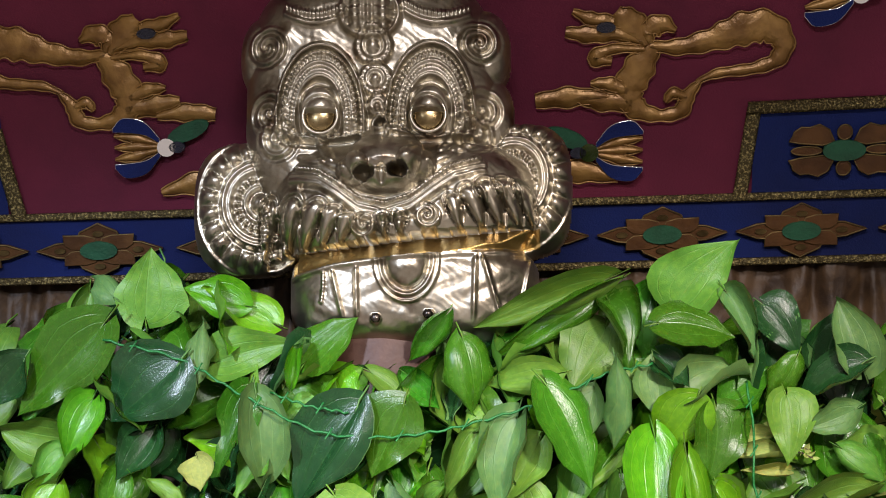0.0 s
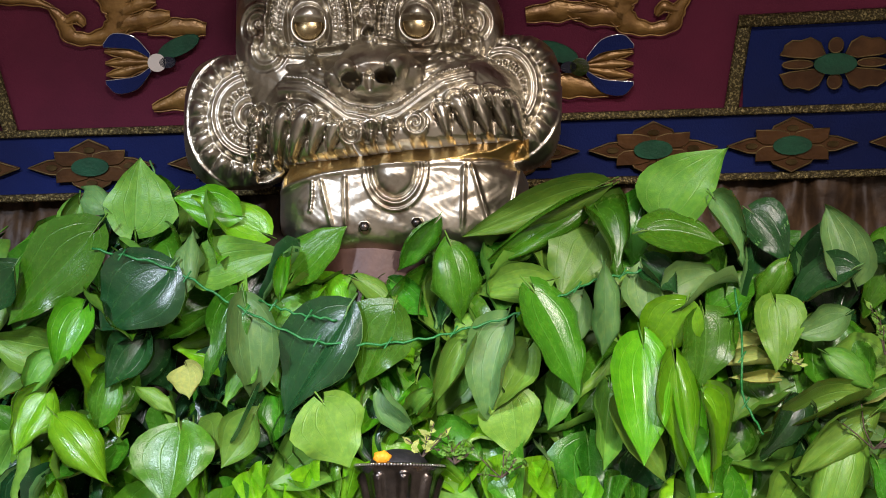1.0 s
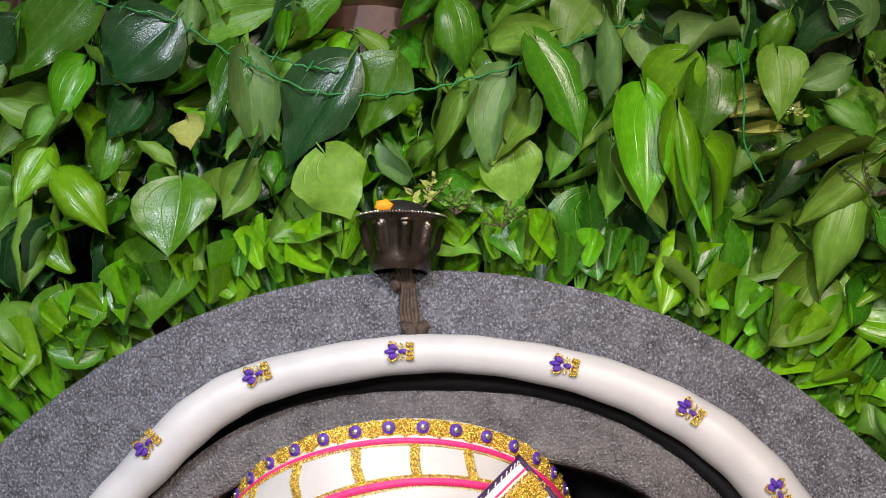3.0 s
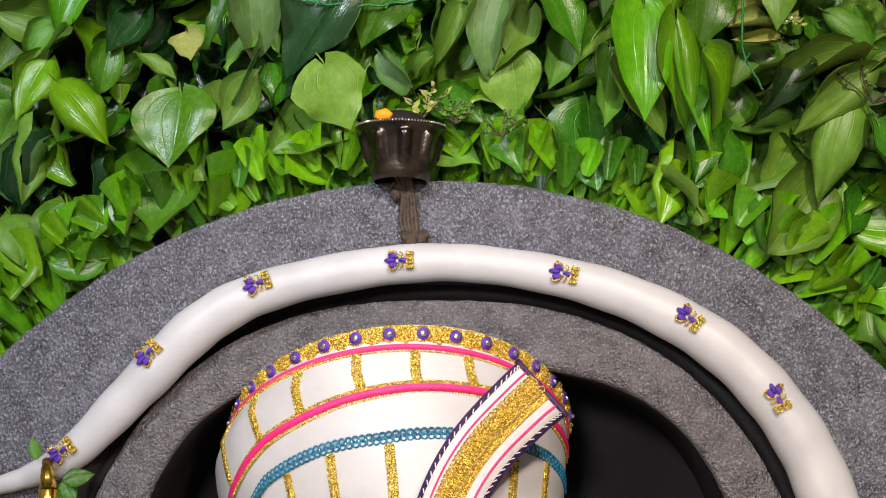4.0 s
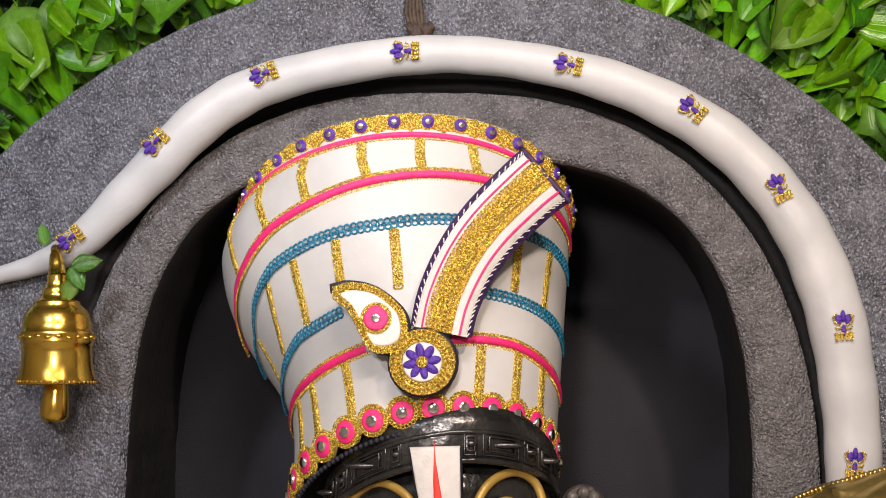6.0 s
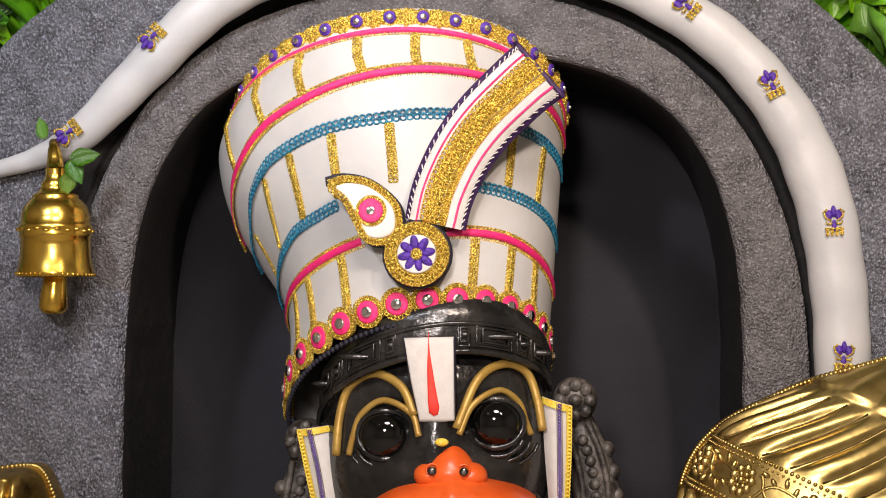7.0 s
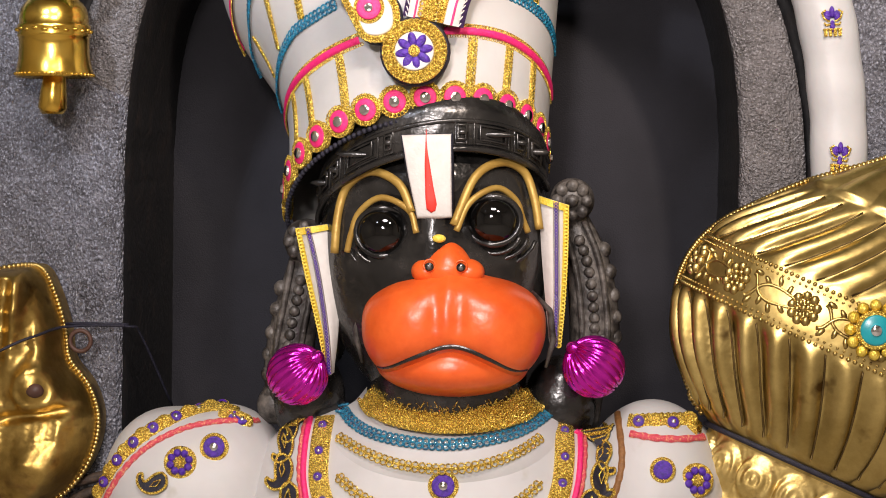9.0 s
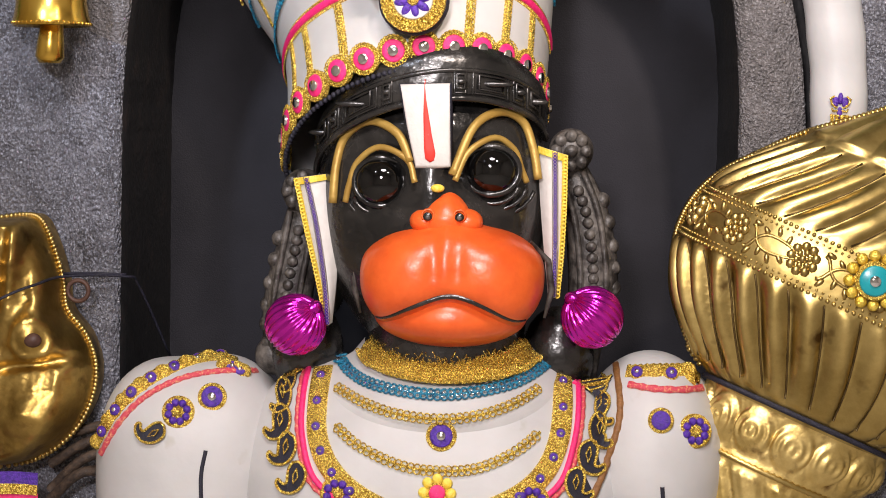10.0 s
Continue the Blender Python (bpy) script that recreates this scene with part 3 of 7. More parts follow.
def scroll_group(x0, s0, m):
    """A dragon-like leaf scroll about its dark bead, m = 1 or -1 for its mirror."""
    def P(pts):
        return [(x0 + m * x, s0 + s) for x, s in pts]
    # trailing arm and curled body
    scroll(P([(0.073, -0.036), (0.12, -0.039), (0.176, -0.028), (0.222, -0.013), (0.266, -0.010), (0.292, -0.036), (0.282, -0.066), (0.242, -0.080), (0.186, -0.086), (0.150, -0.100)]), [0.008, 0.014, 0.020, 0.028, 0.026, 0.019, 0.014, 0.010, 0.008, 0.003], canopy_cloth)
    scroll(P([(0.080, -0.036), (0.056, -0.072), (0.038, -0.112), (0.052, -0.142), (0.089, -0.155), (0.125, -0.149), (0.137, -0.122), (0.158, -0.097)]), [0.012, 0.026, 0.024, 0.019, 0.011, 0.013, 0.012, 0.003], canopy_cloth)
    scroll(P([(0.135, -0.125), (0.112, -0.118), (0.100, -0.132)]), [0.007, 0.010, 0.004], canopy_cloth)
    # curls and leaves
    scroll(P([(0.073, -0.031), (0.068, -0.012), (0.091, 0.0), (0.115, -0.011)]), [0.006, 0.016, 0.017, 0.004], canopy_cloth)
    scroll(P([(0.064, -0.041), (0.012, -0.039), (-0.018, -0.054), (0.010, -0.060)]), [0.006, 0.009, 0.014, 0.006], canopy_cloth)
    scroll(P([(0.037, -0.112), (0.003, -0.099), (-0.025, -0.096)]), [0.014, 0.013, 0.004], canopy_cloth)
    scroll(P([(0.045, -0.132), (-0.011, -0.126), (-0.048, -0.119)]), [0.016, 0.018, 0.008], canopy_cloth)
    # head
    scroll(P([(0.066, -0.034), (0.040, 0.000), (0.016, 0.024)]), [0.008, 0.027, 0.012], canopy_cloth)
    scroll(P([(-0.067, -0.008), (-0.03, -0.013), (0.017, -0.014), (0.059, -0.028)]), [0.008, 0.015, 0.013, 0.006], canopy_cloth)
    scroll(P([(-0.055, 0.027), (-0.025, 0.013), (0.012, 0.004)]), [0.004, 0.012, 0.014], canopy_cloth)
    flat_shape("dark_bead", [(x0 + 0.016 * math.cos(q * math.pi / 6), s0 + 0.009 * math.sin(q * math.pi / 6)) for q in range(12)], NAVY, 0.018, canopy_cloth)


scroll_group(0.157, 0.399, 1)
scroll_group(-0.607, 0.415, -1)


def lotus(x0, s0, m):
    """A small bud: green leaf, silver neck, fan of gold petals between two silver-edged blue ones."""
    for d in (-1, 1):
        c = catmull([(x0, s0 + d * 0.012, 0.004), (x0 + m * 0.025, s0 + d * 0.034, 0.011), (x0 + m * 0.060, s0 + d * 0.040, 0.012), (x0 + m * 0.078, s0 + d * 0.032, 0.003)], 4)
        pts = [(p[0], p[1] + p[2]) for p in c] + [(p[0], p[1] - p[2]) for p in c[::-1]]
        flat_shape("blue_petal", pts, ROYAL, 0.012, canopy_cloth)
        hang(part("petal_edge", tube(bmesh.new(), [canopy(x, s, 0.014) for x, s in pts], 0.0013, 6, closed=True), SILVER), canopy_cloth)
    for s1 in (-0.016, 0.0, 0.016):
        scroll([(x0, s0 + s1 * 0.3), (x0 + m * 0.045, s0 + s1), (x0 + m * 0.078, s0 + s1 * 1.3)], [0.005, 0.010, 0.002], canopy_cloth)
    flat_shape("silver_neck", [(x0 - m * 0.012 + 0.016 * math.cos(q * math.pi / 8), s0 + 0.016 * math.sin(q * math.pi / 8)) for q in range(16)], SILVER, 0.014, canopy_cloth)
    flat_shape("dark_bead", [(x0 - m * 0.030 + 0.014 * math.cos(q * math.pi / 6), s0 + 0.010 * math.sin(q * math.pi / 6)) for q in range(12)], NAVY, 0.014, canopy_cloth)
    flat_shape("green_leaf", [(x0 - m * 0.050 + 0.036 * math.cos(q * math.pi / 8), s0 + 0.026 + 0.016 * math.sin(q * math.pi / 8) - m * 0.012 * math.cos(q * math.pi / 8)) for q in range(16)], GREEN_FELT, 0.012, canopy_cloth)


lotus(0.142, 0.185, 1)
lotus(-0.598, 0.217, -1)
lotus(0.56, 0.44, -1)
scroll([(-0.60, 0.27), (-0.55, 0.275), (-0.50, 0.27)], [0.006, 0.016, 0.012], canopy_cloth)
scroll([(0.04, 0.275), (0.10, 0.28), (0.16, 0.28)], [0.012, 0.018, 0.006], canopy_cloth)
scroll([(-0.60, 0.135), (-0.54, 0.15), (-0.48, 0.15)], [0.006, 0.020, 0.016], canopy_cloth)
scroll([(0.06, 0.15), (0.12, 0.15), (0.18, 0.135)], [0.018, 0.020, 0.006], canopy_cloth)
scroll([(-0.36, 0.50), (-0.20, 0.53), (-0.02, 0.50)], [0.025, 0.03, 0.025], canopy_cloth)

# pleated valance behind the leaves
rows = []
for z in np.linspace(2.30, 2.835, 28):
    row = []
    for x in np.linspace(-1.3, 1.1, 420):
        fold = fbm(x, z * 0.12, 0, 16) + 0.45 * fbm(x + 0.25 * z, z * 0.4, 3, 34)
        row.append(Vector((x, ARCH + 0.362 + 0.030 * fold + 0.012 * fbm(x, z, 0, 9), z + 0.02 * (x + 0.2))))
    rows.append(row)
tagged(part("pleated_valance", grid_mesh(rows), BROCADE), "brown pleated cloth valance below the canopy", "valance")
from mathutils.bvhtree import BVHTree
# ---- the statue: head, hair, neck and torso in one mesh ----
HX = -0.068   # middle of the face


def Y(r):
    return ARCH + r


bm = bmesh.new()


def head_shape(p, d):
    q = p.copy()
    q.x *= 1.0 + 0.05 * d.z
    if d.y < 0:
        for ex, ez in ((-0.072, 0.040), (0.085, 0.057)):
            g = hump(q.x, ex, 0.045) * hump(q.z, ez, 0.04)
            q.y += 0.030 * g
        q.y -= 0.012 * hump(q.x, 0.005, 0.02) * hump(q.z, 0.045, 0.06)
        q.y += 0.010 * hump(abs(q.x), 0.10, 0.03) * hump(q.z, -0.055, 0.05)
    return q


ball(bm, (HX - 0.005, Y(-0.045), 1.365), (0.174, 0.165, 0.240), 64, 48, 0, head_shape)
# cap band of carved blocks under the crown
def cap(u, h, off=0.0):
    """A point of the carved band round the head: u round the brow, h up the band."""
    return Vector((HX - 0.010 + (0.172 + off) * math.sin(u), Y(-0.042) - (0.162 + off) * math.cos(u), 1.452 + h + 0.088 * math.cos(u) + 0.028 * math.sin(u)))


grid_mesh([[cap(u, h, o) for u in np.linspace(-1.5, 1.5, 90)] for h, o in ((-0.024, -0.010), (-0.022, 0.001), (0.0, 0.002), (0.030, 0.002), (0.042, -0.002), (0.060, -0.020))], bm=bm)
for u0, u1 in ((-1.22, -1.00), (-0.94, -0.84), (-0.78, -0.42), (-0.36, -0.28), (0.24, 0.34), (0.40, 0.74), (0.80, 0.92), (0.98, 1.2)):
    wide = u1 - u0
    for q0, q1, h0, h1, o in ((0, 1, -0.014, 0.018, 0.005), (0.14, 0.86, -0.008, 0.012, 0.008)):
        a0, a1 = u0 + wide * q0, u0 + wide * q1
        line = [cap(u, h0, o - 0.003) for u in np.linspace(a0, a1, 8)] + [cap(u, h1, o - 0.003) for u in np.linspace(a1, a0, 8)]
        tube(bm, line, 0.0018, 6, 0, closed=True)
    ball(bm, cap((u0 + u1) / 2, 0.002, 0.002), (0.10 * wide, 0.006, 0.005), 10, 8, 0)
for h, rr in ((0.020, 0.004), (-0.020, 0.005)):
    tube(bm, [(HX - 0.010 + 0.173 * math.sin(u), Y(-0.042) - 0.163 * math.cos(u), 1.450 + h + 0.088 * math.cos(u) + 0.028 * math.sin(u)) for u in np.linspace(-1.5, 1.5, 50)], rr, 8, 0)

# eyes, sockets and painted brow ridges
EL, ER = (-0.140, 1.400), (0.018, 1.420)
for (ex, ez), m in ((EL, -1), (ER, 1)):
    ball(bm, (ex, Y(-0.178), ez), (0.037, 0.024, 0.034), 28, 20, 1)
    ring = [(ex + 0.040 * math.cos(a), Y(-0.186) + 0.012 * abs(math.cos(a)), ez + 0.035 * math.sin(a)) for a in np.linspace(0, 2 * math.pi, 28)[:-1]]
    tube(bm, ring, 0.005, 8, 0, closed=True)
    if m < 0:
        brows = ([(-0.089, 1.401), (-0.101, 1.433), (-0.142, 1.450), (-0.175, 1.428), (-0.187, 1.396), (-0.193, 1.369)], [(-0.096, 1.430), (-0.117, 1.470), (-0.159, 1.487), (-0.196, 1.465), (-0.210, 1.424), (-0.214, 1.366)])
    else:
        brows = ([(-0.032, 1.405), (-0.014, 1.446), (0.022, 1.467), (0.050, 1.450), (0.061, 1.422), (0.069, 1.403)], [(-0.036, 1.413), (-0.008, 1.482), (0.029, 1.504), (0.061, 1.490), (0.077, 1.450), (0.085, 1.407)])
    for k, path in enumerate(brows):
        arc = []
        for x, z in catmull(path, 6):
            hit = 1 - min(0.98, ((x - HX) / 0.178) ** 2 + ((z - 1.365) / 0.245) ** 2)
            arc.append((x, Y(-0.045) - 0.168 * math.sqrt(hit) - 0.006, z))
        tube(bm, arc, (0.0046, 0.0064)[k], 10, 3, flat=0.7)
    for k in range(3):
        arc = [(ex + m * 0.002 + (0.040 + 0.012 * k) * math.cos(a), Y(-0.176 + 0.012 * k), ez - 0.012 + (0.036 + 0.010 * k) * math.sin(a)) for a in np.linspace(math.pi * 1.1, math.pi * 1.9, 12)]
        tube(bm, arc, 0.0035, 6, 0)

# muzzle: broad upper lip, split below the nose, over a fuller lower lip
MX = -0.036


def upper(p, d):
    k = (abs(d.x) ** 2.7 + abs(d.y) ** 2.7 + abs(d.z) ** 2.7) ** (-1 / 2.7)
    q = p * k
    q.y -= 0.012 * hump(abs(q.x), 0.075, 0.05) * max(0, -d.y)
    if d.y < 0:
        q.y += (0.0030 * hump(abs(q.x + 0.004), 0.018, 0.010) - 0.002 * hump(q.x + 0.004, 0.0, 0.009)) * min(1.0, max(0.0, d.z + 0.45) * 2)
    if d.z < 0:
        q.z += 0.030 * hump(q.x, 0.004, 0.05) * (-d.z) - 0.020 * hump(abs(q.x), 0.105, 0.035) * (-d.z)
    else:
        q.z += 0.020 * hump(q.x, 0.0, 0.035) * d.z - 0.006 * hump(abs(q.x), 0.12, 0.03)
    return q


def lower(p, d):
    q = p.copy()
    if d.z > 0:
        q.z += 0.022 * hump(q.x, 0.0, 0.045) * d.z
    return q


ball(bm, (MX, Y(-0.150), 1.268), (0.134, 0.112, 0.072), 180, 48, 2, upper)
ball(bm, (MX - 0.002, Y(-0.140), 1.206), (0.112, 0.108, 0.046), 56, 32, 2, lower)
# mouth line
face_tree = BVHTree.FromBMesh(bm)
line = []
for x in np.linspace(-0.105, 0.108, 30):
    z = 1.218 + 0.026 * hump(x, 0.004, 0.055) - 0.012 * hump(abs(x), 0.10, 0.03)
    hit = face_tree.ray_cast(Vector((MX + x, Y(-0.6), z)), Vector((0, 1, 0)))[0]
    line.append((MX + x, hit.y + 0.0012, z))
tube(bm, line, [0.002 + 0.0026 * math.sin(math.pi * (i + 0.5) / 30) for i in range(30)], 8, 0)
# nose
for s in (-1, 1):
    ball(bm, (MX - 0.008 + s * 0.030, Y(-0.200), 1.346), (0.023, 0.028, 0.019), 20, 14, 2)
    ring = [(MX - 0.010 + s * 0.0225 + 0.0085 * math.cos(a), Y(-0.229), 1.356 + 0.008 * math.sin(a)) for a in np.linspace(0, 2 * math.pi, 14)[:-1]]
    tube(bm, ring, 0.0016, 6, 2, closed=True)
    ball(bm, (MX - 0.010 + s * 0.0225, Y(-0.2325), 1.354), (0.0066, 0.0022, 0.0062), 12, 8, 0)
    ball(bm, (MX - 0.010 + s * 0.0225, Y(-0.2342), 1.353), (0.0036, 0.0016, 0.0034), 10, 8, 4)


def nose_shape(p, d):
    q = p.copy()
    q.x *= 1 - 0.30 * max(0, d.z)
    q.y += 0.010 * max(0, d.z)
    return q


ball(bm, (MX - 0.008, Y(-0.198), 1.352), (0.037, 0.036, 0.040), 32, 24, 2, nose_shape)
# cheek folds
for s in (-1, 1):
    for k in range(1):
        x0 = MX + s * (0.143 + 0.012 * k)
        tube(bm, [(x0 - s * 0.030, Y(-0.165), 1.318 - 0.006 * k), (x0 - s * 0.004, Y(-0.150), 1.290), (x0 + s * 0.002, Y(-0.140), 1.245), (x0 - s * 0.008, Y(-0.14), 1.205)], [0.002, 0.0045, 0.005, 0.002], 8, 4)
# neck
lathe(bm, [(1.02, 0.115), (1.07, 0.115), (1.11, 0.115), (1.15, 0.115), (1.20, 0.12)], (MX - 0.012, Y(-0.06), 0), seg=40, mat=0)

# hair locks: a rosette at the temple and a long beaded strand on each side
for m, tx, tz in ((-1, -0.272, 1.378), (1, 0.132, 1.448)):
    ball(bm, (tx, Y(-0.03), tz), (0.034, 0.03, 0.034), 20, 14, 4)
    for a in range(8):
        ball(bm, (tx + 0.022 * math.cos(a * math.pi / 4), Y(-0.055), tz + 0.022 * math.sin(a * math.pi / 4)), (0.010, 0.008, 0.010), 8, 6, 4)
    ball(bm, (tx, Y(-0.062), tz), (0.010, 0.008, 0.010), 8, 6, 4)
    dz = tz - 1.375
    far = 0.022 if m < 0 else 0.036
    spine = [(tx, tz - 0.03), (tx + m * (far - 0.012), tz - 0.09), (tx + m * far, tz - 0.16), (tx + m * (far + 0.002), tz - 0.22), (tx + m * (far - 0.01), tz - 0.27), (tx + m * (far - 0.015), 1.10)]
    tube(bm, [(x, Y(-0.02), z) for x, z in (p for p in catmull(spine, 5))], [0.026 + 0.012 * math.sin(i / 25 * math.pi) for i in range(26)], 14, 4, flat=0.8)
    for off in (-0.019, 0.019):
        pts = catmull([(x + off, z) for x, z in spine[:-1]], 6)
        tube(bm, [(x, Y(-0.046), z) for x, z in pts], 0.005, 8, 4)
    for x, z in catmull(spine[:-1], 4)[2:]:
        ball(bm, (x, Y(-0.050), z), (0.0085, 0.007, 0.0085), 10, 8, 4)
    ball(bm, (tx + m * (far + 0.025), Y(-0.02), tz - 0.255), (0.026, 0.022, 0.030), 16, 12, 4)
    ball(bm, (tx + m * (far + 0.012), Y(-0.03), tz - 0.215), (0.024, 0.022, 0.026), 16, 12, 4)
    ball(bm, (tx - m * 0.012, Y(-0.05), 1.14), (0.055, 0.05, 0.075), 20, 14, 0)
    for k in range(7):
        q = catmull(spine[:-1], 4)[3 + 2 * k]
        ball(bm, (q[0] + m * 0.030, Y(-0.025), q[1]), (0.012, 0.014, 0.013), 10, 8, 4)
    # ear
    ball(bm, (tx - m * 0.048, Y(-0.045), tz - 0.11), (0.024, 0.03, 0.075), 16, 14, 0)
# torso below the covers
ball(bm, (-0.07, Y(-0.02), 0.68), (0.33, 0.13, 0.40), 40, 28, 0)
smooth(bm)
statue = tagged(part("statue", bm, [BLACK, EYE, ORANGE, OCHRE, HAIR]), "black stone temple statue with broad orange muzzle and gold brows", "statue")

# ---- white crown ----
CROWN0 = dict(x=-0.108, z=1.462, rx=0.197, ry=0.19, y=-0.005, bow=0.124, roll=0.034)
CROWN1 = dict(x=-0.160, z=1.880, rx=0.270, ry=0.235, y=0.135, bow=0.144, roll=0.022)


def crown_pt(u, s, off=0.0):
    k = {n: CROWN0[n] + (CROWN1[n] - CROWN0[n]) * s for n in CROWN0}
    t = min(1, max(0, s)) - 0.15
    k["rx"] = 0.196 + 0.082 * (1 / (1 + math.exp(-(t - 0.40) * 9))) - 0.016 * max(0, s - 0.85) / 0.15
    k["x"] = 0.089 + 0.022 * min(1, max(0, s)) - k["rx"]
    swell = 1.0
    return Vector((k["x"] + (k["rx"] * swell + off) * math.sin(u), Y(k["y"]) - (k["ry"] * swell + off) * math.cos(u), k["z"] + k["bow"] * math.cos(u) + k["roll"] * math.sin(u)))


crown = thing("crown", "tall flaring white crown with gold, pink and turquoise braid", "crown", (-0.1, Y(0), 1.45))
rows = [[crown_pt(u, s) for u in np.linspace(-math.pi, math.pi, 97)[:-1]] for s in np.linspace(0.0, 1.0, 40)]
top = [crown_pt(u, 1.0) for u in np.linspace(-math.pi, math.pi, 97)[:-1]]
mid = sum(top, Vector()) / len(top)
for k in (0.985, 0.9, 0.5, 0.02):
    rows.append([mid + (p - mid) * k + Vector((0, 0, 0.006 * (1 - k))) for p in top])
hang(part("crown_body", grid_mesh(rows, close_v=True), WAX), crown)


def band(name, us, ss, half, material, lift=0.003, wave=0.0, n=None, parent=None):
    """A braid on the crown along (u, s), with a domed section and an optional scalloped edge."""
    n = n or max(8, int(abs(us[-1] - us[0]) * 40) + int(abs(ss[-1] - ss[0]) * 60))
    rows = []
    t = np.linspace(0, len(us) - 1, n + 2)
    U, S = np.interp(t, range(len(us)), us), np.interp(t, range(len(us)), ss)
    for i in range(n + 1):
        a, b = crown_pt(U[i], S[i]), crown_pt(U[i + 1], S[i + 1])
        d = (b - a).normalized()
        nor = (crown_pt(U[i], S[i], 0.01) - a).normalized()
        side = d.cross(nor).normalized()
        h = half * (1 + wave * math.sin(i * 2.1))
        rows.append([a - side * h + nor * 0.0006, a - side * h * 0.8 + nor * lift, a + side * h * 0.8 + nor * lift, a + side * h + nor * 0.0006])
    return hang(part(name, grid_mesh(rows), material), parent or crown)


def chain(name, pts, nors, off, r, wire, material, parent, gap=1.7, squash=1.0):
    """A row of small thread loops along a line, off to one side of it."""
    bm = bmesh.new()
    run = 0.0
    for i in range(len(pts) - 1):
        d = pts[i + 1] - pts[i]
        run += d.length
        if run < r * gap or d.length < 1e-7:
            continue
        run = 0.0
        d.normalize()
        side = d.cross(nors[i]).normalized()
        c = pts[i] + side * off + nors[i] * wire
        tube(bm, [c + (d * math.cos(a) * squash + side * math.sin(a)) * r for a in (k * math.pi / 5 for k in range(10))], wire, 5, closed=True)
    return tagged(hang(part(name, bm, material), parent), kind="stuff")


def crown_line(us, ss, step=0.0012):
    t = np.linspace(0, len(us) - 1, int(abs(us[-1] - us[0]) * 0.25 / step + abs(ss[-1] - ss[0]) * 0.42 / step) + 8)
    P, N = [], []
    for u, s in zip(np.interp(t, range(len(us)), us), np.interp(t, range(len(us)), ss)):
        p = crown_pt(u, s)
        P.append(p)
        N.append((crown_pt(u, s, 0.01) - p).normalized())
    return P, N


U0, U1 = -1.75, 1.60
PINK_HI = ((-1.75, -1.24, -1.02, -0.72, -0.48, -0.165, 0.165, 0.56, 0.74), (0.62, 0.68, 0.70, 0.732, 0.745, 0.768, 0.787, 0.803, 0.812))
BLUE_HI = ((-1.75, -1.35, -1.14, -0.83, -0.40, -0.05, 0.27, 0.40), (0.53, 0.565, 0.598, 0.628, 0.632, 0.625, 0.637, 0.642))
BLUE_HI_END = ((0.70, 0.885, 1.11, 1.6), (0.655, 0.672, 0.695, 0.73))
BLUE_LO = ((-1.75, -1.45, -0.93, -0.69, -0.50), (0.40, 0.405, 0.418, 0.405, 0.402))
BLUE_LO_END = ((0.40, 0.73, 1.27, 1.6), (0.398, 0.412, 0.445, 0.455))
PINK_LO = ((-1.75, -1.21, -0.80, -0.58, -0.36), (0.315, 0.295, 0.272, 0.262, 0.255))
PINK_LO_END = ((0.24, 0.73, 1.18, 1.6), (0.232, 0.255, 0.263, 0.27))
band("pink_braid", (U0, U1), (0.925, 0.925), 0.0042, PINK)
chain("gold_thread", *crown_line((U0, U1), (0.915, 0.915)), 0, 0.0026, 0.0010, GOLD, crown, 1.5)
for us, ss in (PINK_HI, ((1.10, 1.6), (0.835, 0.85)), PINK_LO, PINK_LO_END):
    band("pink_braid", us, ss, 0.0058, PINK, 0.0045)
    P, N = crown_line(us, ss)
    for o in (-0.0075, 0.0075):
        chain("gold_edge", P, N, o, 0.0024, 0.0011, GOLD, crown, 1.5)
for us, ss in (BLUE_HI, BLUE_HI_END, BLUE_LO, BLUE_LO_END):
    band("turquoise_braid", us, ss, 0.0030, BLUE, 0.0012)
    P, N = crown_line(us, ss)
    for o in (-0.0038, 0.0038):
        chain("turquoise_trim", P, N, o, 0.0043, 0.0017, BLUE, crown, 2.1)
    chain("silver_twist", P, N, 0.0, 0.0018, 0.0012, SILVER, crown, 2.6)


def crown_u(x, s):
    """The angle at which the crown's front passes x at height s."""
    c0, w = crown_pt(0, s).x, crown_pt(math.pi / 2, s).x - crown_pt(0, s).x
    return math.asin(max(-0.99, min(0.99, (x - c0) / w)))


def braid_s(path, u):
    return float(np.interp(u, *path))


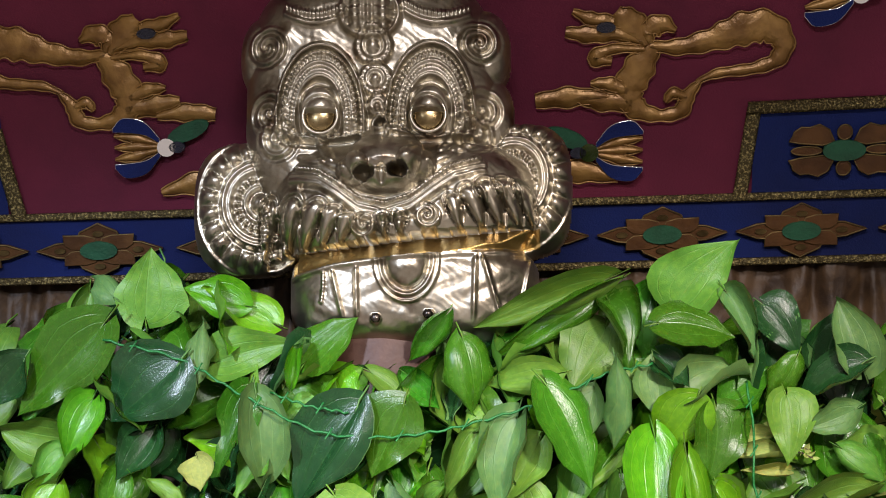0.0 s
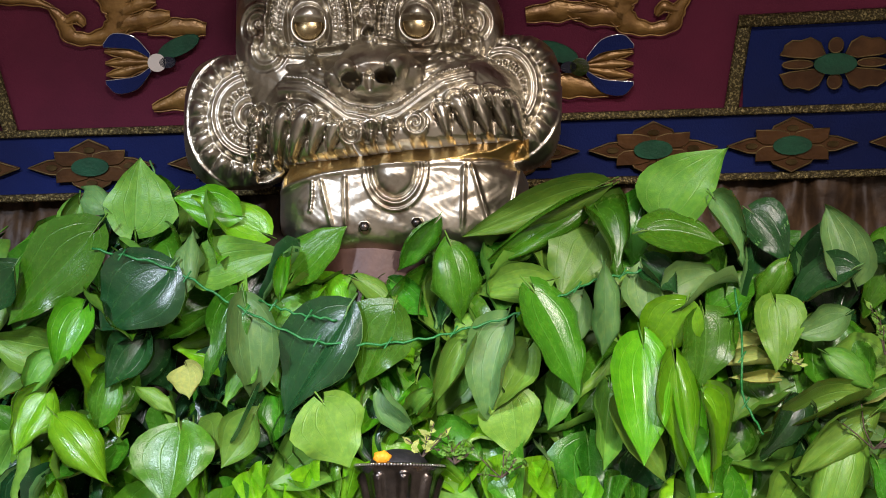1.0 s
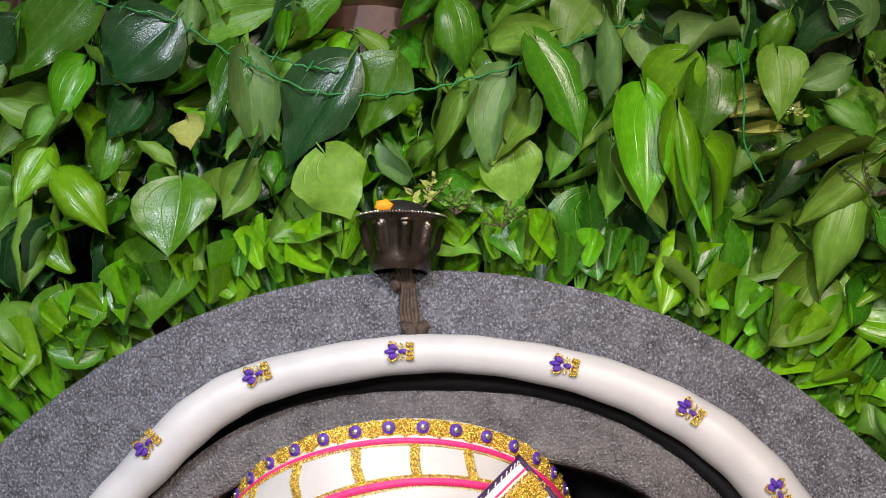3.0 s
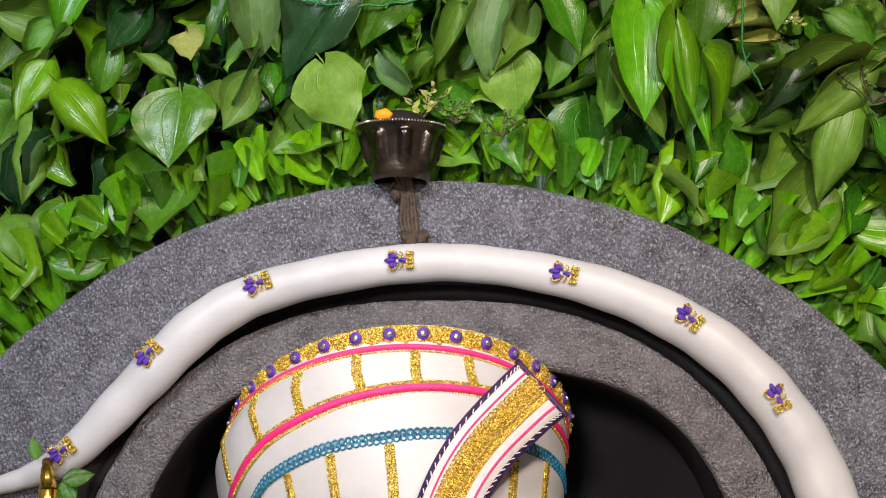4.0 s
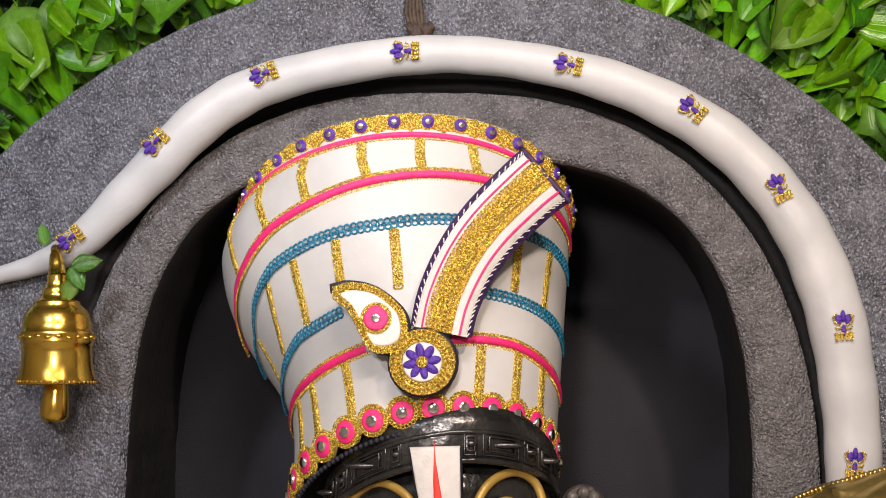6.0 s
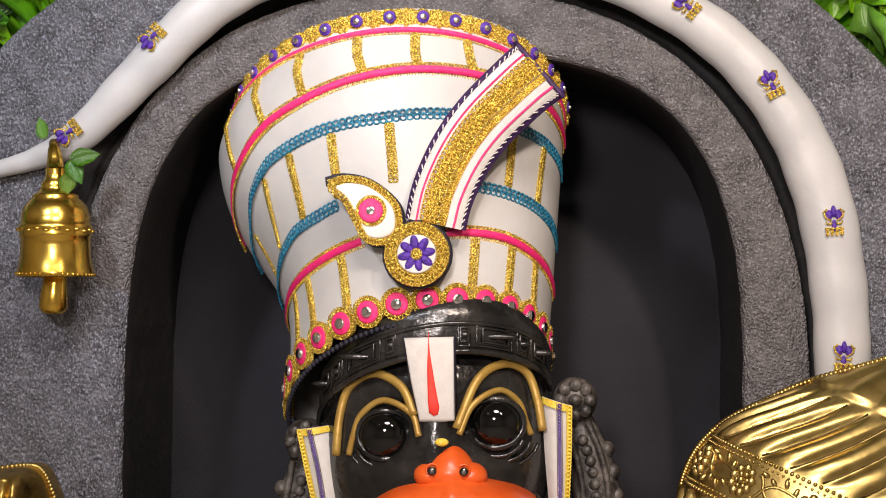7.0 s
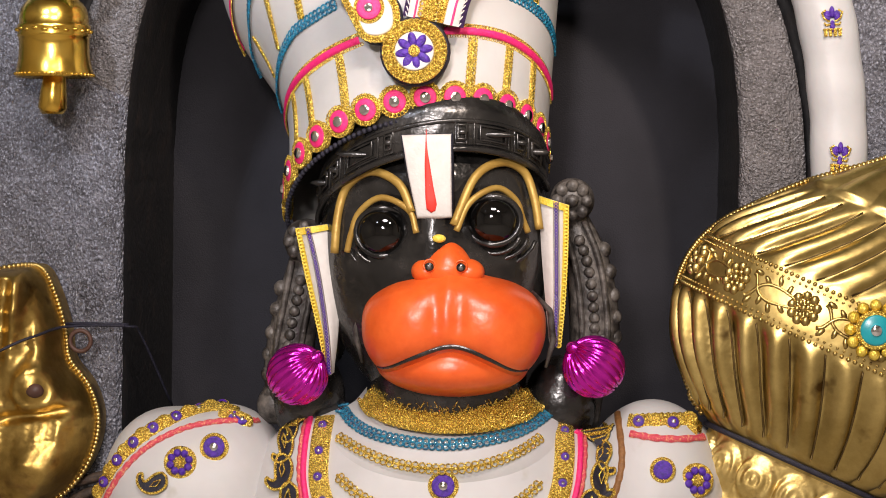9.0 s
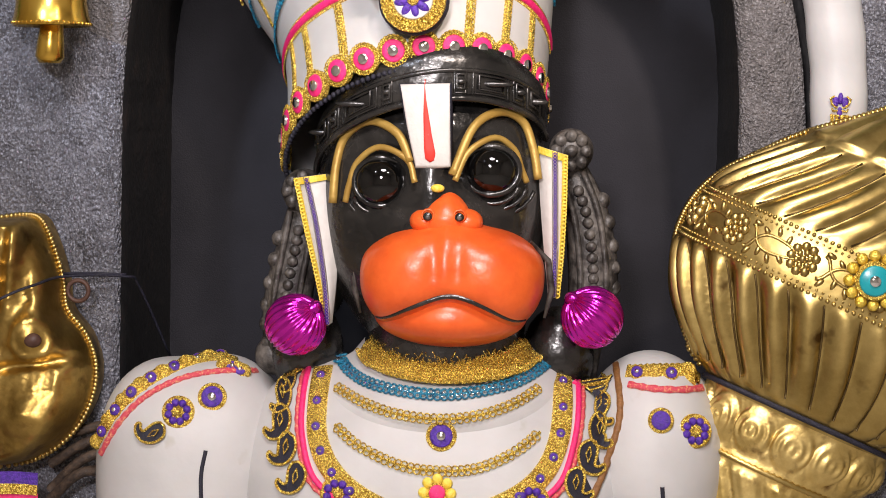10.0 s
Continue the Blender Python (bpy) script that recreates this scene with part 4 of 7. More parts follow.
for row, xs in ((0, ((-0.405, -0.395), (-0.357, -0.342), (-0.287, -0.279), (-0.200, -0.188), (-0.114, -0.108), (-0.039, -0.027))),
                (1, ((-0.385, -0.350), (-0.341, -0.319), (-0.296, -0.275), (-0.230, -0.219), (-0.145, -0.137), (0.035, 0.027), (0.078, 0.070))),
                (2, ((-0.290, -0.279), (-0.267, -0.250), (-0.213, -0.198), (-0.017, -0.020), (0.035, 0.030), (0.069, 0.066)))):
    for x0, x1 in xs:
        u = crown_u(x0, (0.9, 0.6, 0.24)[row])
        hi = (0.915, braid_s(BLUE_HI, u) - 0.018 if u < 0.4 else braid_s(BLUE_HI_END, u) - 0.018, (braid_s(PINK_LO, u) if u < 0 else braid_s(PINK_LO_END, u)) - 0.018)[row]
        lo = (braid_s(PINK_HI, u) + 0.018, (braid_s(BLUE_LO, u) if u < 0 else braid_s(BLUE_LO_END, u)) + 0.018, 0.045)[row]
        ends = (u, crown_u(x1, lo)), (hi, lo)
        band("gold_strip", *ends, 0.0040, GOLD, 0.003, 0.25, 24)
        P, N = crown_line(*ends)
        for o in (-0.0030, 0.0030):
            chain("gold_trim", P, N, o, 0.0036, 0.0015, GOLD, crown, 1.7)


def stud(u, s, r, inner, core, name):
    """A round ornament on the crown: gold rim, coloured disc, mirror chip."""
    c = crown_pt(u, s)
    nor = (crown_pt(u, s, 0.01) - c).normalized()
    o = hang(part(name, disc(bmesh.new(), c, r, 0.004, 20, n=nor), GOLD), crown)
    for nm, rad, lift, m in (("coloured_disc", r * inner, 0.0045, core), ("mirror_chip", r * 0.36, 0.0085, SILVER)):
        d = part(nm, disc(bmesh.new(), c + nor * lift, rad, 0.0025, 16, n=nor), m)
        d.parent = o
    return o


band("gold_lace", (U0, U1), (0.968, 0.968), 0.0125, GOLD, 0.0022, 0.12, 150)
for k in range(37):
    u = -1.75 + k * 0.0925
    if k % 2:
        stud(u, 0.970, 0.0128, 0.74, PURPLE, "rim_stud")
    else:
        c = crown_pt(u, 0.968)
        nor = (crown_pt(u, 0.968, 0.01) - c).normalized()
        b = disc(bmesh.new(), c, 0.0118, 0.004, 16, n=nor)
        t = nor.cross(Vector((0, 0, 1))).normalized()
        v = nor.cross(t)
        for a in range(8):
            ball(b, c + (t * math.cos(a * math.pi / 4) + v * math.sin(a * math.pi / 4)) * 0.0105 + nor * 0.002, (0.0042, 0.0025, 0.0042), 8, 6)
        ball(b, c + nor * 0.004, (0.0045, 0.003, 0.0045), 8, 6)
        hang(part("gold_flower", b, GOLD), crown)
for k in range(16):
    u = -1.60 + k * 0.216
    o = stud(u, 0.012 + 0.035 * max(0.0, u - 0.3), 0.0222, 0.74, PINK, "brow_stud")
    c = crown_pt(u, 0.012 + 0.035 * max(0.0, u - 0.3))
    nor = (crown_pt(u, 0.012, 0.01) - crown_pt(u, 0.012)).normalized()
    t = nor.cross(Vector((0, 0, 1))).normalized()
    v = nor.cross(t)
    ring = [c + nor * 0.004 + (t * math.cos(a) + v * math.sin(a)) * 0.0202 for a in np.linspace(0, 2 * math.pi, 90)]
    b = chain("gold_scallop", ring, [nor] * 90, 0, 0.0030, 0.0013, GOLD, crown, 1.5)
    b.parent, b.matrix_parent_inverse = o, Matrix()
for k in range(80):
    hang(part("bead", ball(bmesh.new(), crown_pt(-1.7 + k * 3.3 / 79, -0.055, -0.002), (0.0042, 0.004, 0.0042), 6, 5), NAVY), crown)


# rosette, paisley and upright strap on the crown
def plaque(name, outline, r0, slope, thick, material, parent, label=""):
    """A flat padded piece facing forward; outline in (x, z), r = r0 + slope * (z - first z)."""
    bm = bmesh.new()
    zz = outline[0][1]
    n = len(outline)
    cx, cz = sum(p[0] for p in outline) / n, sum(p[1] for p in outline) / n

    def P(x, z, d):
        return Vector((x, Y(r0 + slope * (z - zz)) - d, z))
    rings = [[P(x, z, -0.012) for x, z in outline], [P(x, z, thick * 0.6) for x, z in outline]]
    for k, d in ((0.96, 0.9), (0.9, 1.0), (0.5, 1.0), (0.02, 1.0)):
        rings.append([P(cx + (x - cx) * k, cz + (z - cz) * k, thick * d) for x, z in outline])
    bm = grid_mesh(rings, close_v=True, bm=bm)
    bmesh.ops.recalc_face_normals(bm, faces=bm.faces)
    return hang(part(name, bm, material, None, label), parent)


def circle(cx, cz, r, n=28):
    return [(cx + r * math.cos(2 * math.pi * k / n), cz + r * math.sin(2 * math.pi * k / n)) for k in range(n)]


RX, RZ = -0.096, 1.659
ornament = thing("crown_ornament", "white felt rosette, paisley and strap with gold thread on the crown", "ornament", (RX, Y(-0.2), RZ))
plaque("rosette_back", circle(RX, RZ, 0.050), -0.208, 0.12, 0.010, NAVY, ornament)
plaque("rosette_gold", circle(RX, RZ, 0.0465), -0.215, 0.12, 0.010, GOLD, ornament)
plaque("rosette_felt", circle(RX, RZ, 0.028), -0.2225, 0.12, 0.006, FELT, ornament)
for a in range(8):
    t = a * math.pi / 4 + 0.2
    b = bmesh.new()
    ball(b, (RX + 0.0165 * math.cos(t), Y(-0.2295), RZ + 0.0165 * math.sin(t)), (0.0062, 0.003, 0.0062), 10, 8, 0, lambda p, d, t=t: Vector((p.x + 0.0045 * math.cos(t) * (d.x * math.cos(t) + d.z * math.sin(t)), p.y, p.z + 0.0045 * math.sin(t) * (d.x * math.cos(t) + d.z * math.sin(t)))))
    hang(part("rosette_petal", b, PURPLE), ornament)
b = ball(bmesh.new(), (RX, Y(-0.230), RZ), (0.009, 0.005, 0.009), 12, 8)
hang(part("rosette_heart", b, GOLD), ornament)
lo = catmull([(-0.232, 1.768), (-0.205, 1.774), (-0.165, 1.766), (-0.128, 1.738), (-0.116, 1.712), (-0.118, 1.682), (-0.140, 1.668), (-0.168, 1.672), (-0.186, 1.700), (-0.208, 1.738), (-0.238, 1.760)], 4)[:-1]
lc = (-0.165, 1.718)
for r, size in ((0.0410, 0.0042), (0.0335, 0.0036)):
    P = [Vector((RX + r * math.cos(a), Y(-0.2265 + 0.12 * r * math.sin(a)), RZ + r * math.sin(a))) for a in np.linspace(0, 2 * math.pi, 220)]
    chain("gold_trim", P, [Vector((0, -1, 0))] * 220, 0, size, 0.0015, GOLD, ornament, 1.5)


def shrink(o, c, k):
    return [(c[0] + (p[0] - c[0]) * k, c[1] + (p[1] - c[1]) * k) for p in o]


plaque("paisley_edge", [(p[0], p[1]) for p in lo], -0.190, 0.15, 0.008, NAVY, ornament)
plaque("paisley_gold", shrink(lo, lc, 0.93), -0.196, 0.15, 0.008, GOLD, ornament)
plaque("paisley_felt", shrink(lo, lc, 0.74), -0.202, 0.15, 0.006, FELT, ornament)
P = [Vector((lc[0] + (q[0] - lc[0]) * 0.85, Y(-0.205 + 0.15 * ((lc[1] + (q[1] - lc[1]) * 0.85) - lo[0][1])), lc[1] + (q[1] - lc[1]) * 0.85)) for q in catmull(lo + lo[:1], 14)]
chain("gold_trim", P, [Vector((0, -1, 0))] * len(P), 0, 0.0040, 0.0015, GOLD, ornament, 1.5)
plaque("paisley_gold_ring", circle(-0.163, 1.720, 0.0225), -0.2100, 0.15, 0.007, GOLD, ornament)
plaque("paisley_disc", circle(-0.163, 1.720, 0.0175), -0.2145, 0.15, 0.006, PINK, ornament)
plaque("paisley_mirror", circle(-0.163, 1.720, 0.0065), -0.2190, 0.15, 0.004, SILVER, ornament)
spine = catmull([(-0.072, 1.702), (-0.062, 1.750), (-0.038, 1.806), (-0.004, 1.856), (0.046, 1.908), (0.072, 1.932)], 8)


def strap(name, a, b, lift, material, wave=0.0):
    """A lengthwise strip of the strap between offsets a and b from its spine."""
    rows = []
    n = len(spine)
    for i, p in enumerate(spine):
        d = spine[min(i + 1, n - 1)] - spine[max(i - 1, 0)]
        d = d / np.linalg.norm(d)
        nx, nz = d[1], -d[0]
        y = Y(-0.205 + 0.075 * i / n) - lift
        w = 1 + 0.18 * i / n
        j = wave * math.sin(i * 2.4)
        rows.append([Vector((p[0] + nx * (o + j) * w, yy, p[1] + nz * (o + j) * w)) for o, yy in ((a, y + 0.010), (a, y), ((a + b) / 2, y - 0.0015), (b, y), (b, y + 0.010))])
    return hang(part(name, grid_mesh(rows), material), ornament)


strap("strap_back", -0.044, 0.044, 0.0, PLUM)
strap("strap_felt", -0.037, 0.037, 0.004, FELT)
strap("strap_pink", -0.0285, -0.026, 0.007, PINK)
strap("strap_pink", 0.0255, 0.0285, 0.007, PINK)
strap("strap_gold", -0.018, 0.003, 0.008, GOLD, 0.0012)
strap("strap_gold", 0.006, 0.015, 0.0065, GOLD, 0.0006)
for s in (-1, 1):
    n = len(spine)
    b = bmesh.new()
    fine = catmull(spine, 2)
    for i in range(0, len(fine) - 1, 3):
        p, q = fine[i], fine[i + 1]
        d = (q - p) / np.linalg.norm(q - p)
        nx, nz = d[1] * s, -d[0] * s
        y = Y(-0.205 + 0.075 * i / len(fine)) - 0.007
        w = 1 + 0.18 * i / len(fine)
        a0 = Vector((p[0] + nx * 0.037 * w, y, p[1] + nz * 0.037 * w))
        a1 = Vector((p[0] + nx * 0.0405 * w + d[0] * 0.006, y, p[1] + nz * 0.0405 * w + d[1] * 0.006))
        tube(b, [a0, a1], 0.0009, 5)
    hang(part("strap_stitching", b, FELT), ornament)
p0, p1 = spine[-1], spine[-2]
d = (p0 - p1) / np.linalg.norm(p0 - p1)
b = tube(bmesh.new(), [Vector((p0[0] + d[1] * o, Y(-0.138), p0[1] - d[0] * o)) for o in np.linspace(-0.054, 0.054, 8)], 0.004, 6)
hang(part("strap_end", b, PLUM), ornament)
fine = catmull(spine, 10)
for o in (-0.0175, -0.0115, -0.0055, 0.0010, 0.0085, 0.0130):
    P = []
    for i, p in enumerate(fine):
        d = fine[min(i + 1, len(fine) - 1)] - fine[max(i - 1, 0)]
        d = d / np.linalg.norm(d)
        w = 1 + 0.18 * i / len(fine)
        P.append(Vector((p[0] + d[1] * o * w, Y(-0.205 + 0.075 * i / len(fine)) - (0.0100 if o < 0.005 else 0.0078), p[1] - d[0] * o * w)))
    chain("gold_crinkle", P, [Vector((0, -0.97, 0.24))] * len(P), 0, 0.0046 if o < 0.005 else 0.0022, 0.0015 if o < 0.005 else 0.0009, GOLD, ornament, 1.6)

# forehead mark of felt
mark = thing("forehead_mark", "white felt forehead patch with a red pointed stripe", "patch", (-0.075, Y(-0.2), 1.48))
plaque("patch_edge", [(-0.115, 1.541), (-0.040, 1.544), (-0.038, 1.484), (-0.036, 1.422), (-0.062, 1.420), (-0.091, 1.420), (-0.105, 1.482)], -0.200, -0.02, 0.016, NAVY, mark)
plaque("patch_felt", [(-0.113, 1.540), (-0.042, 1.543), (-0.040, 1.484), (-0.038, 1.4235), (-0.062, 1.4215), (-0.089, 1.4215), (-0.103, 1.482)], -0.2035, -0.02, 0.016, FELT, mark)
plaque("red_stripe", [(-0.078, 1.549), (-0.075, 1.52), (-0.066, 1.47), (-0.060, 1.442), (-0.062, 1.432), (-0.068, 1.429), (-0.075, 1.434), (-0.077, 1.45), (-0.079, 1.50)], -0.2075, -0.02, 0.0155, RED, mark)
paste = tagged(part("sandal_paste", ball(bmesh.new(), (-0.056, Y(-0.222), 1.394), (0.010, 0.006, 0.006), 12, 8), YELLOW), "small yellow paste mark above the nose", "paste")


# ear covers: white panels edged with ribbon
def ear_cover(outer, inner, m):
    """outer: the ribboned edge from top to bottom; inner: the plain edge from top to bottom."""
    e = thing("ear_cover", "white felt ear cover edged with yellow and purple ribbon", "ear cover", (outer[0][0], Y(-0.12), outer[0][1]), "ear covers")
    o, i = catmull(outer, 14), catmull(inner, 14)
    rows = [[Vector((a[0] + (b[0] - a[0]) * k, Y(-0.108 - 0.016 * math.sin(math.pi * k) - 0.006 * math.sin(6 * a[1])), a[1] + (b[1] - a[1]) * k)) for k in np.linspace(0, 1, 9)] for a, b in zip(o, i)]
    back = [[p + Vector((0, 0.006, 0)) for p in r] for r in rows]
    bm = grid_mesh(rows)
    grid_mesh(back, bm=bm)
    grid_mesh([[r[0] for r in rows], [r[0] for r in back]], bm=bm)
    grid_mesh([[r[-1] for r in rows], [r[-1] for r in back]], bm=bm)
    hang(part("felt_panel", bm, FELT), e)

    def run(k0, k1):
        return [[r[0].lerp(r[-1], k) + Vector((0, -0.004 - 0.016 * math.sin(math.pi * k), 0)) for k in (k0, (k0 + k1) / 2, k1)] for r in rows]
    hang(part("yellow_ribbon", grid_mesh(run(-0.02, 0.17)), YELLOW), e)
    hang(part("yellow_ribbon", grid_mesh([[p + Vector((0, -0.004, 0.0)) for p in r] for r in rows[:3]]), YELLOW), e)
    for k in (0.08,):
        P = [r[1] for r in run(k, k)]
        P = [a.lerp(b, q / 6) for a, b in zip(P, P[1:]) for q in range(6)]
        chain("yellow_trim", P, [Vector((0, -1, 0))] * len(P), 0, 0.0034, 0.0012, YELLOW, e, 1.5)
    P = [r[1] + Vector((0, -0.001, 0)) for r in run(0.40, 0.44)]
    P = [a.lerp(b, q / 8) for a, b in zip(P, P[1:]) for q in range(8)]
    chain("purple_ribbon", P, [Vector((0, -1, 0))] * len(P), 0, 0.0019, 0.0008, PURPLE, e, 2.4)
    for side in (-0.0036, 0.0036):
        hang(part("silver_line", tube(bmesh.new(), [p + Vector((side, 0, 0)) for p in P[::4]], 0.0006, 5), SILVER), e)
    return e


ear_cover([(-0.276, 1.400), (-0.259, 1.325), (-0.238, 1.245), (-0.223, 1.182)], [(-0.229, 1.407), (-0.213, 1.347), (-0.210, 1.262), (-0.216, 1.186)], -1)
ear_cover([(0.127, 1.443), (0.127, 1.37), (0.124, 1.30), (0.118, 1.232)], [(0.083, 1.456), (0.088, 1.38), (0.096, 1.30), (0.103, 1.238)], 1)


# fluted foil balls
def foil_ball(x, z):
    e = thing("foil_ball", "shiny magenta fluted foil ball ear pendant", "ball", (x, Y(-0.13), z), "ear pendants")
    def flute(p, d):
        return p * (1 + 0.075 * abs(math.cos(11 * math.atan2(d.y, d.x))) - 0.02)
    tilt = Matrix.Rotation(radians(-48 if x > 0 else 48), 3, "Y") @ Matrix.Rotation(radians(20), 3, "X")
    bm = ball(bmesh.new(), (0, 0, 0), (0.044, 0.044, 0.044), 132, 28, 0, flute)
    for v in bm.verts:
        v.co = tilt @ v.co
    p = part("fluted_ball", bm, MAGENTA)
    p.parent = e
    q = part("cap", tube(bmesh.new(), [tilt @ Vector((0, 0, 0.040)), tilt @ Vector((0, 0, 0.050)), tilt @ Vector((0, 0, 0.054))], [0.012, 0.010, 0.004], 12), MAGENTA)
    q.parent = e
    return e


foil_ball(-0.268, 1.184)
foil_ball(0.169, 1.207)
# ---- white chest and arm covers ----

chest = thing("chest_cover", "white chest cover edged with gold, pink and purple braid", "garment", (-0.06, Y(-0.1), 0.9))
bm = bmesh.new()


def chest_shape(p, d):
    k = (abs(d.x) ** 3.2 + abs(d.z) ** 3.2 + abs(d.y) ** 2.4) ** (-1 / 3.0)
    q = Vector((p.x * k, p.y * min(k, 1.12), p.z * k))
    q.y -= 0.02 * hump(abs(q.x), 0.16, 0.10) * hump(q.z, 0.02, 0.12) * max(0, -d.y)
    q.y += 0.018 * max(0, (q.z - 0.12) / 0.14) ** 2 * max(0, -d.y) ** 0.5
    return q


ball(bm, (-0.062, Y(-0.055), 0.88), (0.300, 0.165, 0.256), 96, 64, 0, chest_shape)
hang(part("chest_panel", bm, WAX), chest)
for x, z, rx, rz, nm in ((-0.430, 0.945, 0.150, 0.186, "sleeve"), (0.262, 0.985, 0.118, 0.165, "sleeve")):
    def arm_shape(p, d):
        q = p * ((abs(d.x) ** 2.5 + abs(d.y) ** 2.5 + abs(d.z) ** 2.5) ** (-1 / 2.5) if x < 0 else 1)
        q.z -= 0.012 * hump(q.x, -0.02, 0.06) * max(0, d.z) * (1 if x < 0 else 0)
        return q
    hang(part(nm, ball(bmesh.new(), (x, Y(-0.04), z), (rx, 0.135, rz), 64, 44, 0, arm_shape), WAX), chest)
bpy.context.view_layer.update()
panel = chest.children[0]
panel_tree = BVHTree.FromPolygons([panel.matrix_world @ v.co for v in panel.data.vertices], [list(p.vertices) for p in panel.data.polygons])
rows = [[], [], [], [], [], []]
for u in np.linspace(-1.6, 1.6, 60):
    ends = [Vector((-0.042 + r * 1.03 * math.sin(u), Y(-0.065) - r * 0.84 * math.cos(u), z - 0.034 * math.cos(u))) for r, z in ((0.125, 1.16), (0.142, 1.138))]
    x, z = -0.052 + 0.178 * math.sin(u), 1.112 - 0.075 * math.cos(u)
    hit = panel_tree.ray_cast(Vector((x, 1.5, z)), Vector((0, 1, 0)))[0] or Vector((x, Y(-0.08), z))
    foot = hit + Vector((0, 0.002, 0))
    for row, k in zip(rows, (None, 0.0, 0.35, 0.65, 0.88, 1.0)):
        row.append(ends[0] if k is None else ends[1].lerp(foot, k) + Vector((0, -0.010 * math.sin(math.pi * k), 0)))
hang(part("neckline", grid_mesh(rows), WAX), chest)
bpy.context.view_layer.update()
verts, polys = [], []
for o in chest.children:
    base = len(verts)
    mw = o.matrix_world
    verts += [mw @ v.co for v in o.data.vertices]
    polys += [[base + i for i in p.vertices] for p in o.data.polygons]
cover = BVHTree.FromPolygons(verts, polys)


def drop(x, z, off=0.0):
    """The cover's front surface at (x, z)."""
    hit, nor, _, _ = cover.ray_cast(Vector((x, 1.5, z)), Vector((0, 1, 0)))
    if hit is None:
        hit, nor, _, _ = cover.find_nearest(Vector((x, Y(-0.10), z)))
    if nor.y > 0:
        nor = -nor
    return hit + Vector((0, -1, 0)).lerp(nor, 0.5).normalized() * off


def braid(name, pts, half, material, lift=0.004, wave=0.0, parent=None, steps=8, freq=2.1):
    """A braid lying on the cover along (x, z) points."""
    c = catmull(pts, steps)
    P = [drop(p[0], p[1], 0.0) for p in c]
    rows = []
    n = len(P)
    for i in range(n):
        d = (P[min(i + 1, n - 1)] - P[max(i - 1, 0)]).normalized()
        nor = (drop(c[i][0], c[i][1], 0.01) - P[i]).normalized()
        side = d.cross(nor).normalized()
        h = half * (1 + wave * math.sin(i * freq))
        rows.append([P[i] - side * h - nor * 0.004, P[i] - side * h * 0.85 + nor * lift, P[i] + nor * (lift + 0.001), P[i] + side * h * 0.85 + nor * lift, P[i] + side * h - nor * 0.004])
    return hang(part(name, grid_mesh(rows), material), parent or chest)


def sew(x, z, r, parent=None, ring=GOLD, face=PURPLE, chip=True, name="round_stud"):
    c = drop(x, z)
    nor = (drop(x, z, 0.01) - c).normalized()
    o = hang(part(name, disc(bmesh.new(), c, r, 0.005, 18, n=nor), ring), parent or chest)
    part("coloured_disc", disc(bmesh.new(), c + nor * 0.005, r * 0.74, 0.003, 16, n=nor), face, o)
    if chip:
        part("mirror_chip", disc(bmesh.new(), c + nor * 0.008, r * 0.30, 0.0025, 12, n=nor), SILVER, o)
    return o


def sew_flower(x, z, r, parent=None):
    c = drop(x, z)
    nor = (drop(x, z, 0.01) - c).normalized()
    u = nor.cross(Vector((0, 0, 1))).normalized()
    v = nor.cross(u)
    o = hang(part("flower_rim", disc(bmesh.new(), c - nor * 0.002, r, 0.007, 20, n=nor), GOLD), parent or chest)
    for k in range(8):
        a = k * math.pi / 4 + 0.3
        q = c + nor * 0.006 + (u * math.cos(a) + v * math.sin(a)) * r * 0.58
        part("petal", ball(bmesh.new(), q, (r * 0.24, 0.004, r * 0.24), 10, 8), PURPLE, o)
    part("heart", ball(bmesh.new(), c + nor * 0.008, (r * 0.25, 0.004, r * 0.25), 10, 8), GOLD, o)
    return o


def sew_paisley(x, z, size, turn, m, parent=None):
    """A navy paisley with a gold outline, curled tail to one side."""
    size *= 1.18
    def P(a, b, off):
        ca, sa = math.cos(radians(turn)), math.sin(radians(turn))
        a *= m
        return drop(x + (a * ca - b * sa) * size, z + (a * sa + b * ca) * size, off)
    out = catmull([(0.05, 0.95), (0.50, 0.72), (0.66, 0.2), (0.50, -0.40), (0.10, -0.78), (-0.45, -0.88), (-0.85, -0.62), (-0.80, -0.34), (-0.52, -0.46), (-0.28, -0.36), (-0.34, 0.05), (-0.38, 0.45), (-0.25, 0.82)], 3)
    b = bmesh.new()
    ring = [P(a, q, 0.006) for a, q in out]
    low = [P(a, q, -0.002) for a, q in out]
    top = [b.verts.new(p) for p in ring]
    foot = [b.verts.new(p) for p in low]
    for i in range(len(top)):
        b.faces.new((top[i], foot[i], foot[(i + 1) % len(top)], top[(i + 1) % len(top)]))
    bmesh.ops.triangulate(b, faces=[b.faces.new(top)])
    bmesh.ops.recalc_face_normals(b, faces=b.faces)
    o = hang(part("paisley", b, NAVY), parent or chest)
    part("gold_outline", tube(bmesh.new(), [P(a, q, 0.007) for a, q in out], size * 0.085, 6, closed=True), GOLD, o)
    part("gold_core", tube(bmesh.new(), [P(a, q, 0.012) for a, q in ((0.1, 0.6), (0.3, 0.2), (0.15, -0.2), (0.0, 0.2), (0.1, 0.6))], size * 0.04, 6), GOLD, o)
    return o


